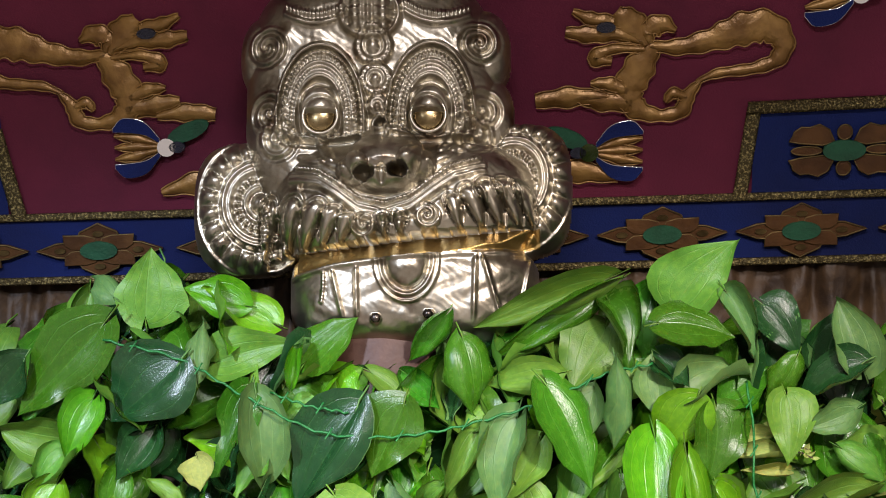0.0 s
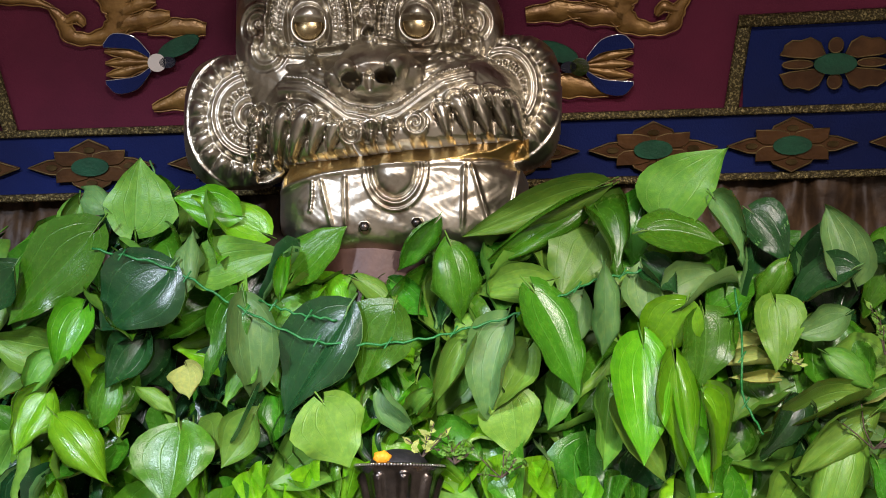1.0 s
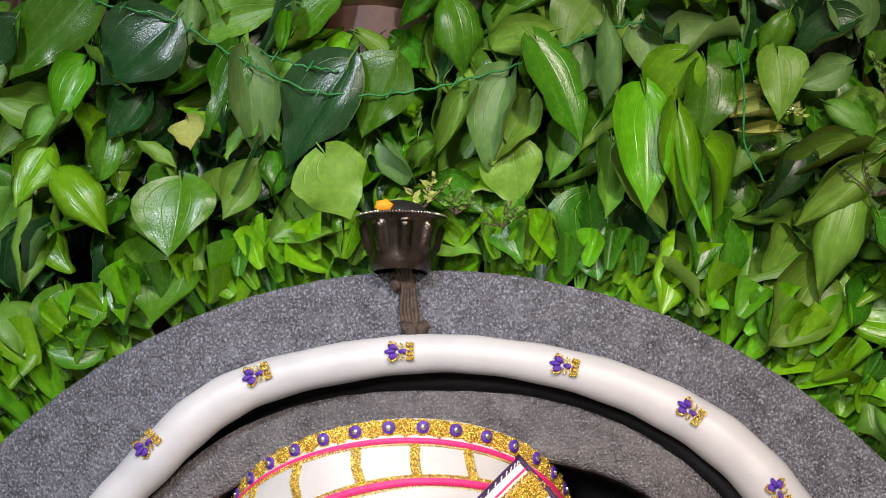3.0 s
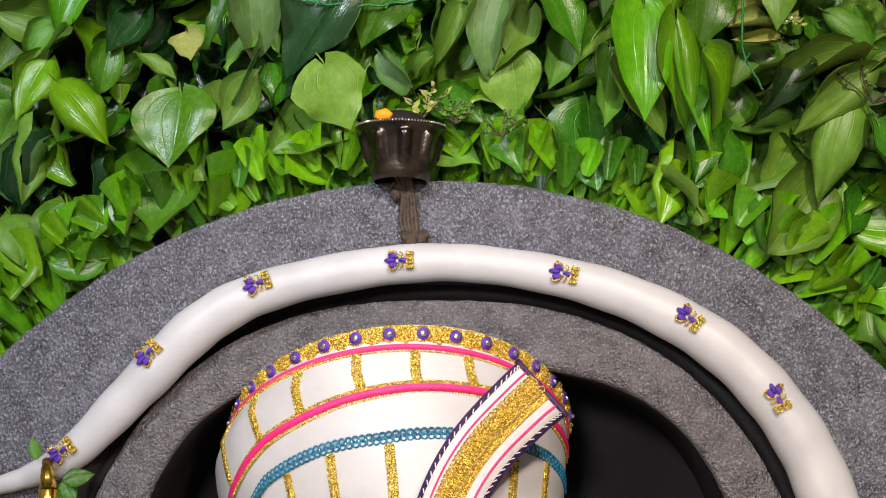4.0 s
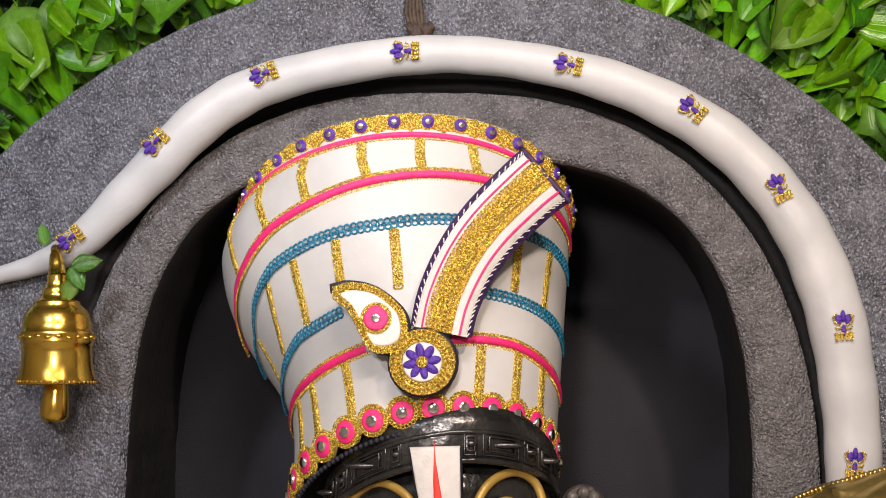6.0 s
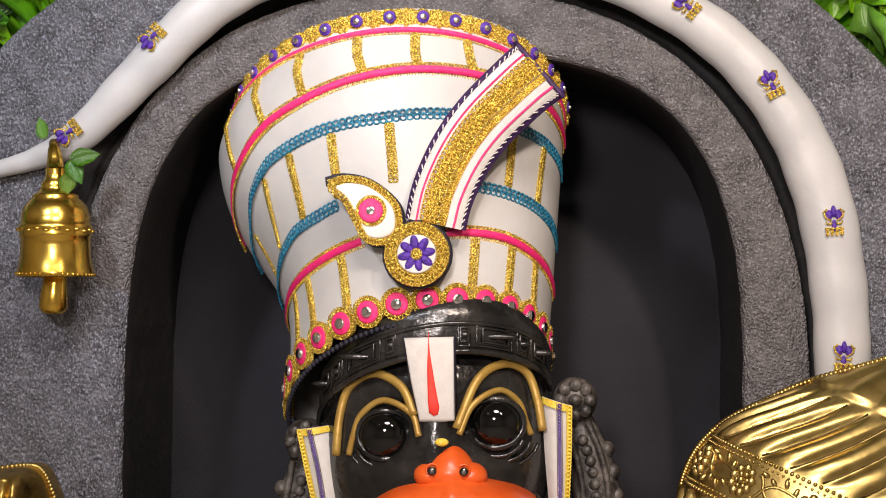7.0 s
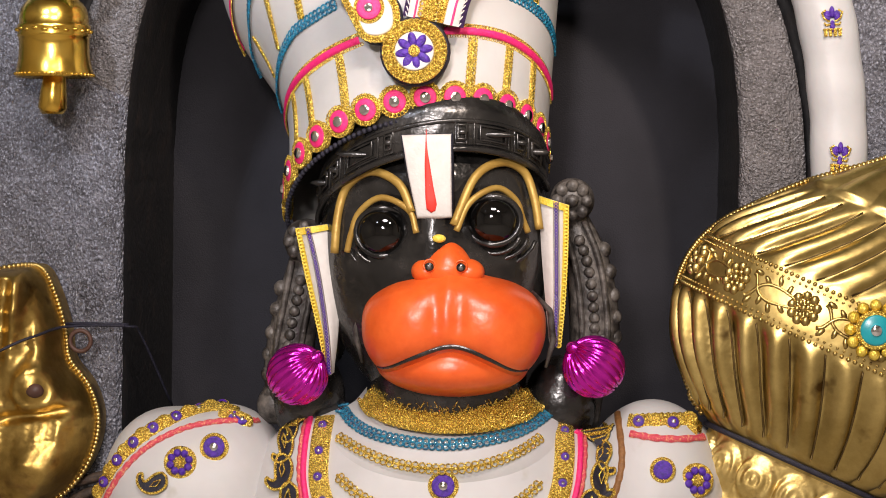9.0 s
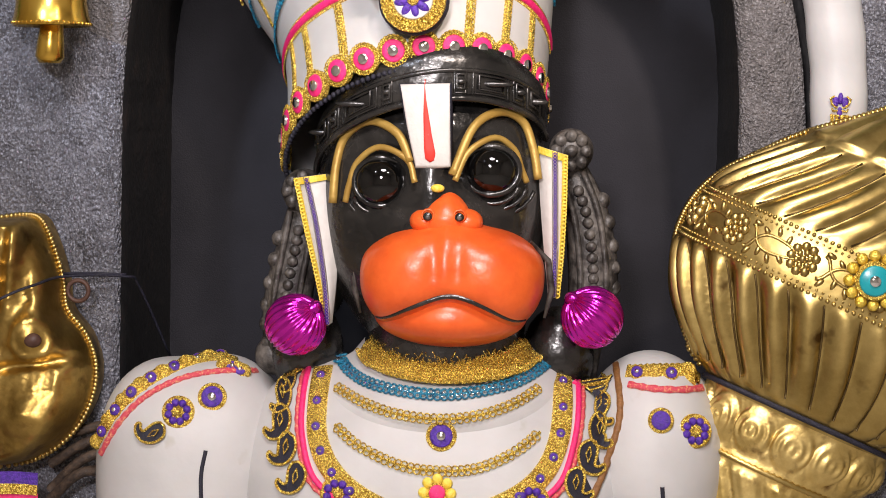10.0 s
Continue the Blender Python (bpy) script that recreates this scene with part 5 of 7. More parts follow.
# collar and necklaces
def sewn_chain(name, pts, off, r, wire, material, gap=1.75):
    c = catmull(pts, 60)
    P = [drop(p[0], p[1], 0.004) for p in c]
    N = [(drop(p[0], p[1], 0.014) - q).normalized() for p, q in zip(c, P)]
    return chain(name, P, N, off, r, wire, material, chest, gap)


TURQ = [(-0.214, 1.136), (-0.179, 1.112), (-0.129, 1.099), (-0.043, 1.094), (0.034, 1.104), (0.075, 1.116), (0.110, 1.134)]
bm = bmesh.new()
rows = []
for u in np.linspace(-1.35, 1.35, 120):
    row = []
    for k, (h, rr) in enumerate(((0.046, 0.112), (0.036, 0.119), (0.025, 0.127), (0.014, 0.136), (0.006, 0.132))):
        j = 0.003 * math.sin(u * 90 + k * 2)
        row.append(Vector((-0.042 + (rr + j) * math.sin(u) * 1.02, Y(-0.065) - (rr + j) * math.cos(u) * 0.95, 1.140 + h * 0.8 - 0.034 * math.cos(u))))
    rows.append(row)
rows_low = [r[3] + Vector((0, -0.003, 0)) for r in rows]
gold_collar = tagged(part("gold_collar", grid_mesh(rows), GOLD), "ruffled gold tinsel collar round the neck", "collar")
tinsel = random.Random(8)
b = bmesh.new()
for k in range(520):
    r = rows[tinsel.randrange(4, 116)]
    p = r[tinsel.randrange(0, 3)] + Vector((tinsel.uniform(-0.002, 0.002), -0.001, tinsel.uniform(-0.004, 0.004)))
    q = p + Vector((tinsel.uniform(-0.006, 0.006), tinsel.uniform(-0.007, -0.002), tinsel.uniform(-0.006, 0.010)))
    tube(b, [p, p.lerp(q, 0.5) + Vector((0, -0.001, 0.001)), q], 0.0007, 4)
part("tinsel", b, GOLD, gold_collar)
fine = [a.lerp(c, q / 4) for a, c in zip(rows_low, rows_low[1:]) for q in range(4)]
row_of_loops = chain("loop_trim", fine, [Vector((0, -1, 0.1))] * len(fine), 0.002, 0.0032, 0.0012, GOLD, chest, 1.9)
row_of_loops.parent, row_of_loops.matrix_parent_inverse = gold_collar, Matrix()

braid("turquoise_braid", TURQ, 0.0030, BLUE, 0.002, 0.0, steps=14)
for o in (-0.0036, 0.0036):
    sewn_chain("turquoise_trim", TURQ, o, 0.0043, 0.0017, BLUE, 2.1)
sewn_chain("silver_twist", TURQ, 0.0, 0.0026, 0.0014, SILVER, 2.4)
necklace1 = [(-0.206, 1.097), (-0.161, 1.079), (-0.111, 1.066), (-0.047, 1.061), (0.011, 1.068), (0.060, 1.084), (0.096, 1.104)]
necklace2 = [(-0.200, 1.046), (-0.16, 1.018), (-0.10, 0.994), (-0.044, 0.988), (0.01, 0.994), (0.06, 1.016), (0.098, 1.044)]
for nk in (necklace1, necklace2):
    braid("gold_necklace", nk, 0.0022, GOLD, 0.003, 0.2, steps=16, freq=1.6)
    for o in (-0.0034, 0.0034):
        sewn_chain("gold_trim", nk, o, 0.0040, 0.0012, GOLD, 2.25)
sew(-0.044, 1.036, 0.0225, name="pendant")
o = sew(-0.047, 0.957, 0.016, face=PINK, chip=False, name="pendant")
for k in range(8):
    part("pendant_petal", ball(bmesh.new(), drop(-0.047 + 0.020 * math.cos(k * math.pi / 4), 0.957 + 0.020 * math.sin(k * math.pi / 4), 0.004), (0.008, 0.004, 0.008), 8, 6), YELLOW, o)

# broad gold borders with pink ribbon and paisleys down both sides of the chest
LEFT = [(-0.228, 1.118), (-0.229, 1.075), (-0.225, 1.03), (-0.206, 0.99), (-0.172, 0.957), (-0.12, 0.930), (-0.06, 0.920)]
RIGHT = [(0.127, 1.118), (0.129, 1.075), (0.124, 1.03), (0.106, 0.99), (0.07, 0.957), (0.01, 0.930), (-0.06, 0.920)]
for path, s in ((LEFT, -1), (RIGHT, 1)):
    braid("gold_border", path, 0.0165, GOLD, 0.005, 0.0, steps=10)
    braid("pink_ribbon", [(x + s * (0.023 if i < 4 else 0.018), z - (0 if i < 3 else 0.014)) for i, (x, z) in enumerate(path[:6])], 0.0042, PINK, 0.006, steps=10)
    braid("silver_braid", [(x + s * (0.030 if i < 4 else 0.024), z - (0 if i < 3 else 0.019)) for i, (x, z) in enumerate(path[:6])], 0.0035, CORAL, 0.004, 0.3, steps=10)
    c = catmull(path, 4)
    for i in range(1, len(c), 3):
        sew(c[i][0], c[i][1], 0.0085, ring=SILVER)
for k, (x, z, t) in enumerate(((-0.276, 1.130, 75), (-0.276, 1.118, 65), (-0.280, 1.101, 45), (-0.284, 1.076, 25), (-0.284, 1.041, 10), (-0.273, 1.006, 0), (-0.256, 0.968, -5))):
    sew_paisley(x, z, 0.0110 + 0.0028 * min(k, 4), t - 10, 1)
for k, (x, z, t) in enumerate(((0.174, 1.130, -65), (0.178, 1.114, -55), (0.186, 1.096, -40), (0.189, 1.072, -30), (0.184, 1.042, -22), (0.169, 1.006, -18), (0.152, 0.970, -15))):
    sew_paisley(x, z, 0.0110 + 0.0028 * min(k, 4), t + 15, -1)
sew_flower(-0.190, 0.952, 0.026)
sew_flower(0.088, 0.950, 0.026)
# shoulder edging
sh_l = [(-0.570, 1.000), (-0.538, 1.052), (-0.502, 1.090), (-0.458, 1.114), (-0.412, 1.126), (-0.368, 1.128), (-0.348, 1.124)]
braid("gold_lace", [(x + 0.004, z - 0.006) for x, z in sh_l], 0.0145, GOLD, 0.003, 0.12, steps=12)
braid("gold_lace", [(0.222, 1.122), (0.26, 1.126), (0.30, 1.126), (0.336, 1.122)], 0.0145, GOLD, 0.003, 0.12, steps=12)
braid("shoulder_braid", [(x + 0.012, z - 0.020) for x, z in sh_l], 0.0045, CORAL, 0.005, 0.2, steps=10)
c = catmull(sh_l, 3)
for i, p in enumerate(c):
    if i % 2:
        sew(p[0] + 0.004, p[1] - 0.004, 0.0115)
    else:
        b = ball(bmesh.new(), drop(p[0] + 0.004, p[1] - 0.004, 0.002), (0.0135, 0.006, 0.0125), 10, 8)
        hang(part("gold_flower", b, GOLD), chest)
sew(-0.388, 1.074, 0.0215)
sew_flower(-0.436, 1.052, 0.0245)
sew_paisley(-0.474, 1.022, 0.020, -60, 1)
braid("shoulder_braid", [(0.225, 1.108), (0.27, 1.104), (0.335, 1.102)], 0.0055, CORAL, 0.005, 0.2)
for k, x in enumerate((0.238, 0.262, 0.287, 0.312)):
    if k % 2 == 0:
        sew(x, 1.124, 0.0115)
    else:
        hang(part("gold_flower", ball(bmesh.new(), drop(x, 1.126, 0.003), (0.0135, 0.006, 0.0125), 10, 8), GOLD), chest)
sew(0.272, 1.062, 0.019, chip=False)
sew_flower(0.322, 1.046, 0.0255)
braid("brown_cord", [(0.208, 1.130), (0.214, 1.075), (0.206, 1.03), (0.190, 0.985), (0.165, 0.93), (0.14, 0.88)], 0.0050, BROWN, 0.006, 0.15)
for pts in ([(-0.392, 0.999), (-0.398, 0.96), (-0.396, 0.90)], [(0.276, 0.968), (0.279, 0.93), (0.279, 0.88)]):
    braid("black_cord", pts, 0.0032, NAVY, 0.004)

# ---- brass mace head leaning on the shoulder ----
mace = thing("mace", "polished brass mace head with gadroons and a floral band", "mace", (0.575, Y(-0.06), 1.29))
AX = Vector((math.sin(radians(23)), 0, math.cos(radians(23))))
MC = Vector((0.572, Y(-0.055), 1.272))


def mace_r(h):
    pts = [(-0.62, 0.090), (-0.46, 0.098), (-0.40, 0.106), (-0.335, 0.126), (-0.328, 0.132), (-0.316, 0.132), (-0.31, 0.130), (-0.285, 0.140), (-0.238, 0.146), (-0.228, 0.150), (-0.207, 0.186), (-0.144, 0.242), (-0.06, 0.280), (0.0, 0.280),
           (0.055, 0.258), (0.128, 0.195), (0.150, 0.178), (0.19, 0.13), (0.24, 0.07), (0.30, 0.02)]
    w = (-0.022, -0.011, 0.0, 0.011, 0.022) if h > -0.20 else (0.0,)
    return float(np.mean([np.interp(h + q, [p[0] for p in pts], [p[1] for p in pts]) for q in w]))


def ridge(h, a):
    if -0.220 < h < -0.055:
        k = math.sin(math.pi * (h + 0.220) / 0.165) ** 0.5
        tw = a + 1.2 * (h + 0.145)
        q = (tw * 30 / (2 * math.pi)) % 1
        return 1 + 0.115 * k * (1 - abs(2 * q ** 1.6 - 1) ** 2.2 - 0.55)
    if 0.03 < h < 0.150:
        k = math.sin(math.pi * (h - 0.03) / 0.12) ** 0.5
        q = ((a - 3.0 * h) * 30 / (2 * math.pi)) % 1
        return 1 + 0.075 * k * (1 - abs(2 * q ** 1.5 - 1) ** 3 - 0.6)
    if h < -0.236:
        # two belts of swelling scrolled lobes, parted by plain rolls
        if h < -0.335:
            q = math.sin(7 * a + 30 * h)
            return 1 + 0.10 * abs(q) ** 0.8 + 0.012 * math.sin(42 * a + 180 * h)
        if h < -0.31:
            return 1.0
        k = max(0.0, math.sin(math.pi * (h + 0.31) / 0.074))
        u = (7 * a / math.pi) % 1 - 0.5
        d = math.hypot(u * 2.0, (h + 0.273) / 0.036)
        return 1 + k ** 0.5 * (0.085 * max(0.0, 1 - d * d) ** 0.5 + 0.018 * math.cos(d * 15))
    if h > 0.16:
        return 1 + 0.06 * abs(math.sin(7 * a + 12 * h))
    return 1.0


hs = np.linspace(-0.62, 0.30, 170)
bm = lathe(bmesh.new(), [(h, mace_r(h)) for h in hs], MC, AX, 480, 0, ridge, 0.52)
for f in bm.faces:
    f.material_index = 1 if (f.calc_center_median() - MC).dot(AX) < -0.232 else 0
hang(part("mace_body", bm, [BRASS, NECK_BRASS]), mace)


def mace_pt(h, a, off=0.0):
    z = AX
    x = (Vector((1, 0, 0)) - z * z.x).normalized()
    y = z.cross(x)
    r = mace_r(h) + off
    return MC + z * h + x * r * math.cos(a) + y * r * math.sin(a) * 0.52


front = np.linspace(math.pi * 0.98, math.pi * 2.02, 90)
for h, r in ((-0.052, 0.0034), (-0.044, 0.0022), (0.018, 0.0022), (0.026, 0.0034)):
    b = bmesh.new()
    for a in front:
        ball(b, mace_pt(h, a), (r, r, r), 8, 6)
    hang(part("beaded_line", b, BRASS), mace)
for k in range(7):
    a = math.pi * (1.08 + k * 0.145)
    b = bmesh.new()
    for n, r, size in ((9, 0.0185, 0.0074), (6, 0.0100, 0.0050)):
        for q in range(n):
            t = 2 * math.pi * q / n + 0.2 * k
            ball(b, mace_pt(-0.012 + r * math.sin(t), a + r * math.cos(t) / 0.27, 0.0), (size, 0.0045, size), 8, 6)
    ball(b, mace_pt(-0.012, a, 0.002), (0.0060, 0.005, 0.0060), 8, 6)
    hang(part("band_flower", b, BRASS), mace)
    for s in (-1, 1):
        line = []
        for q in np.linspace(0, 1, 16):
            line.append(mace_pt(-0.012 + s * 0.018 * math.cos(q * 5.2) * (1 - 0.55 * q), a + 0.10 + 0.30 * q - 0.10 * math.sin(q * 5.2) * q, 0.001))
        hang(part("band_scroll", tube(bmesh.new(), line, [0.0030 - 0.0012 * q / 15 for q in range(16)], 6), BRASS), mace)
        for q in range(4):
            p = mace_pt(-0.012 + s * (0.021 - 0.006 * (q % 2)), a + 0.13 + 0.07 * q, 0.0)
            tilt = Matrix.Rotation(s * (0.6 + 0.5 * q), 3, "Y")
            hang(part("band_leaf", ball(bmesh.new(), p, (0.0085, 0.0032, 0.0040), 8, 6, 0, lambda v, d, m=tilt: m @ v), BRASS), mace)
# Dark tubes added in the grooves put crease dirt and shade into colour.
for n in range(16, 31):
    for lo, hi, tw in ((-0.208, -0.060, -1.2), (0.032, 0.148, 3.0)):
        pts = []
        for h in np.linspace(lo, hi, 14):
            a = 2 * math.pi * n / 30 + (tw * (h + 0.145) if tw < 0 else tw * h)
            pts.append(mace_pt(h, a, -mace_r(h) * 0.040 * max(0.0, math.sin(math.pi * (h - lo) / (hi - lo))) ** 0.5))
        hang(part("gadroon_seam", tube(bmesh.new(), pts, 0.0015, 6), DARK_BROWN), mace)
# Thin dark tube round the waist between head and neck.
b = tube(bmesh.new(), [mace_pt(-0.232 + 0.008 * abs(math.sin(a)), a, 0.004) for a in front], 0.0046, 8)
hang(part("tie_cord", b, NAVY), mace)
hang(part("neck_bead_line", tube(bmesh.new(), [mace_pt(-0.322 + 0.001 * (i % 2), a, 0.004) for i, a in enumerate(front)], [0.0035 + 0.0015 * (i % 2) for i in range(len(front))], 8), BRASS), mace)
b = bmesh.new()
for i, h in enumerate(np.linspace(-0.22, 0.27, 110)):
    p = mace_pt(h, math.pi * 1.0, 0.003)
    ball(b, p, (0.0048, 0.006, 0.0048), 8, 6)
hang(part("rope_edge", b, BRASS), mace)
# sun-shaped jewel on the band
jx, jz = 0.563, 1.278
jewel = thing("sun_jewel", "gold sun-shaped jewel with a turquoise centre on the mace", "jewel", (jx, Y(-0.21), jz))
hang(part("turquoise_disc", disc(bmesh.new(), (jx, Y(-0.214), jz), 0.022, 0.006, 24), TEAL), jewel)
hang(part("gold_rim", disc(bmesh.new(), (jx, Y(-0.212), jz), 0.028, 0.006, 24), GOLD), jewel)
hang(part("mirror_chip", disc(bmesh.new(), (jx, Y(-0.221), jz), 0.008, 0.003, 16), SILVER), jewel)
for k in range(12):
    a = k * math.pi / 6
    hang(part("ray", ball(bmesh.new(), (jx + 0.035 * math.cos(a), Y(-0.209), jz + 0.035 * math.sin(a)), (0.0085, 0.005, 0.0085), 10, 8), JEWEL_GOLD), jewel)

# ---- brass cover of the raised palm ----
palm = thing("palm_cover", "embossed brass palm cover with a roped edge", "brass cover", (-0.66, Y(-0.1), 1.1))
edge = catmull([(-0.86, 1.30), (-0.76, 1.322), (-0.70, 1.332), (-0.672, 1.325), (-0.652, 1.285), (-0.637, 1.235), (-0.630, 1.190), (-0.600, 1.150), (-0.585, 1.105), (-0.590, 1.055), (-0.615, 1.005), (-0.66, 0.965), (-0.72, 0.945), (-0.86, 0.93)], 8)


def palm_relief(x, z):
    h = 0.055
    for fx in (-0.700, -0.740, -0.780, -0.815):
        h += 0.024 * hump(x, fx + 0.1 * (z - 1.25), 0.013) * hump(z, 1.27, 0.085)
    for k in range(5):
        h += 0.005 * hump(z, 1.205 + 0.028 * k + 0.15 * (x + 0.72), 0.004) * hump(x, -0.735, 0.05)
    h += 0.034 * hump(x, -0.668, 0.030) * hump(z, 1.150, 0.038)
    h += 0.008 * hump(math.hypot(x + 0.664, z - 1.150), 0.030, 0.006)
    h -= 0.022 * hump(z, 1.112 + 0.16 * (x + 0.66), 0.008) * hump(x, -0.66, 0.06)
    for k in range(3):
        h += 0.006 * hump(z, 1.098 - 0.010 * k + 0.16 * (x + 0.66), 0.003)
    for q in range(8):
        a = q * math.pi / 4
        h += 0.006 * hump(x, -0.618 + 0.012 * math.cos(a), 0.005) * hump(z, 1.085 + 0.012 * math.sin(a), 0.005)
    h += 0.036 * hump(x, -0.668, 0.055) * hump(z, 1.035, 0.045)
    h += 0.012 * hump(x, -0.735, 0.012) * hump(z, 1.10, 0.06)
    h += 0.007 * fbm(x, z, 0, 12) + 0.003 * fbm(x, z, 4, 40)
    return h


rows = []
for p in edge:
    row = []
    for k in np.linspace(0, 1, 70):
        x = p[0] + (-0.86 - p[0]) * k
        z = p[1] + (1.13 - p[1]) * k * 0.6
        lift = 1 - (1 - min(1, k / 0.16)) ** 2
        row.append(Vector((x, Y(-0.045) - palm_relief(x, z) * lift - 0.012 * lift, z)))
    rows.append([Vector((p[0], Y(-0.002), p[1]))] + row)
hang(part("palm_shell", grid_mesh(rows), PALM), palm)
b = bmesh.new()
for p in catmull(edge, 1):
    ball(b, (p[0], Y(-0.052), p[1]), (0.0045, 0.0045, 0.0045), 8, 6)
hang(part("rope_edge", b, BRASS), palm)
hang(part("rivet", ball(bmesh.new(), (-0.660, Y(-0.14), 1.150), (0.014, 0.010, 0.011), 12, 8), COPPER), palm)
hang(part("copper_ring", tube(bmesh.new(), [(-0.613 + 0.016 * math.cos(a), Y(-0.055), 1.218 + 0.016 * math.sin(a)) for a in np.linspace(0, 6.28, 24)[:-1]], 0.0035, 8, closed=True), COPPER), palm)

for nm, pts in (("tie_string", [(-0.80, Y(-0.165), 1.16), (-0.70, Y(-0.150), 1.215), (-0.660, Y(-0.125), 1.232), (-0.632, Y(-0.062), 1.240), (-0.55, Y(-0.012), 1.238), (-0.535, Y(0.02), 1.22), (-0.50, Y(0.1), 1.10)]),
                ("tie_string", [(-0.635, Y(-0.06), 1.244), (-0.60, Y(-0.03), 1.243), (-0.549, Y(-0.010), 1.241)])):
    tagged(part(nm, tube(bmesh.new(), [Vector(q) for q in catmull(pts, 6)], 0.0022, 6), NAVY), "thin black string tying the brass cover to the arch", "string")
for k, (z0, z1) in enumerate(((0.985, 1.02), (0.965, 1.0), (0.945, 0.975), (0.95, 0.93))):
    pts = [(-0.66, Y(-0.03), z0 - 0.02 * k), (-0.60, Y(-0.03 - 0.01 * k), (z0 + z1) / 2), (-0.53, Y(-0.03), z1)]
    tagged(part("dark_cord", tube(bmesh.new(), [Vector(q) for q in catmull(pts, 6)], 0.008, 8), CORD), "dark twisted cord behind the sleeve", "cord")
wrap = thing("wrist_cloth", "magenta cloth with purple and gold border", "cloth", (-0.70, Y(-0.1), 0.92))
for nm, z0, z1, m, r in (("magenta_cloth", 0.80, 0.918, PINK, 0.0), ("gold_braid", 0.916, 0.932, GOLD, -0.004), ("purple_border", 0.930, 0.950, PURPLE, -0.002)):
    rows = [[Vector((x, Y(-0.10 + r) - 0.03 * math.cos((x + 0.75) * 9) + 0.003 * math.sin(x * 90), z - 0.05 * max(0, x + 0.70))) for x in np.linspace(-0.90, -0.655, 30)] for z in np.linspace(z0, z1, 6)]
    hang(part(nm, grid_mesh(rows), m), wrap)

# ---- hanging brass bell ----
bell = thing("bell", "polished brass bell with a clapper hanging on the arch", "bell", (-0.655, Y(-0.07), 1.80))
prof = [(0.004, 0.050), (0.0, 0.0575), (0.003, 0.0590), (0.008, 0.0585), (0.016, 0.0560), (0.030, 0.0535), (0.048, 0.0525), (0.060, 0.0530), (0.062, 0.0552), (0.066, 0.0540), (0.074, 0.0545), (0.078, 0.0552), (0.080, 0.0525),
        (0.092, 0.0515), (0.104, 0.0480), (0.113, 0.0420), (0.120, 0.0335), (0.123, 0.0345), (0.127, 0.0285), (0.130, 0.0250), (0.137, 0.0215), (0.140, 0.0225), (0.146, 0.0170), (0.155, 0.0145), (0.164, 0.0150)]
b = lathe(bmesh.new(), prof, (-0.654, Y(-0.068), 1.618), (-0.02, 0, 1), 48, ridge=lambda h, a: 1 + (0.02 * abs(math.sin(12 * a)) if 0.100 < h < 0.124 else 0))
hang(part("bell_body", b, BELL), bell)
b = bmesh.new()
for k in range(44):
    a = 2 * math.pi * k / 44
    ball(b, (-0.654 + 0.0585 * math.cos(a), Y(-0.068) + 0.0585 * math.sin(a), 1.6225), (0.0026, 0.0026, 0.0026), 6, 5)
hang(part("bead_rim", b, BELL), bell)
b = bmesh.new()
for k in range(22):
    a = 2 * math.pi * (k + 0.5) / 22
    ball(b, (-0.6555 + 0.0528 * math.cos(a), Y(-0.068) + 0.0528 * math.sin(a), 1.688 + 0.002 * (k % 2)), (0.0065, 0.0034, 0.0030), 8, 6)
hang(part("shoulder_beading", b, BELL), bell)
b = tube(bmesh.new(), [(-0.654, Y(-0.068), 1.66), (-0.654, Y(-0.068), 1.612), (-0.655, Y(-0.069), 1.598), (-0.656, Y(-0.07), 1.572), (-0.656, Y(-0.07), 1.563)], [0.014, 0.018, 0.020, 0.022, 0.016], 18)
hang(part("clapper", b, BELL), bell)
b = tube(bmesh.new(), [(-0.657, Y(-0.068), 1.782), (-0.659, Y(-0.066), 1.797), (-0.662, Y(-0.062), 1.812), (-0.666, Y(-0.05), 1.822), (-0.668, Y(-0.03), 1.815)], [0.014, 0.012, 0.009, 0.007, 0.005], 12)
hang(part("hook", b, BELL), bell)

# ---- bronze cup on top of the arch ----
cup = thing("bronze_cup", "small dark fluted bronze cup tied on top of the arch", "cup", (-0.145, Y(-0.04), 2.255))
prof = [(-0.004, 0.040), (0.0, 0.044), (0.008, 0.0465), (0.016, 0.048), (0.022, 0.049), (0.026, 0.050), (0.030, 0.051), (0.038, 0.053), (0.046, 0.055), (0.054, 0.057), (0.060, 0.0585), (0.064, 0.060), (0.069, 0.062), (0.074, 0.068), (0.078, 0.0705), (0.080, 0.066), (0.07, 0.058), (0.03, 0.046)]
b = lathe(bmesh.new(), prof, (-0.144, Y(-0.02), 2.252), (0, 0.05, 1), 112, ridge=lambda h, a: 1 + (0.15 * max(0, math.cos(9 * a)) ** 0.5 * min(1, (h - 0.020) / 0.008, (0.068 - h) / 0.006) if 0.020 < h < 0.068 else 0))
hang(part("cup_body", b, BRONZE), cup)
b = bmesh.new()
for k in range(90):
    a = 2 * math.pi * k / 90
    ball(b, (-0.144 + 0.069 * math.cos(a), Y(-0.018) + 0.069 * math.sin(a), 2.3325), (0.0022, 0.0022, 0.0022), 6, 4)
hang(part("bead_rim", b, SILVER), cup)
hang(part("dark_filling", ball(bmesh.new(), (-0.146, Y(-0.02), 2.332), (0.045, 0.05, 0.026), 20, 12), NEAR_BLACK), cup)
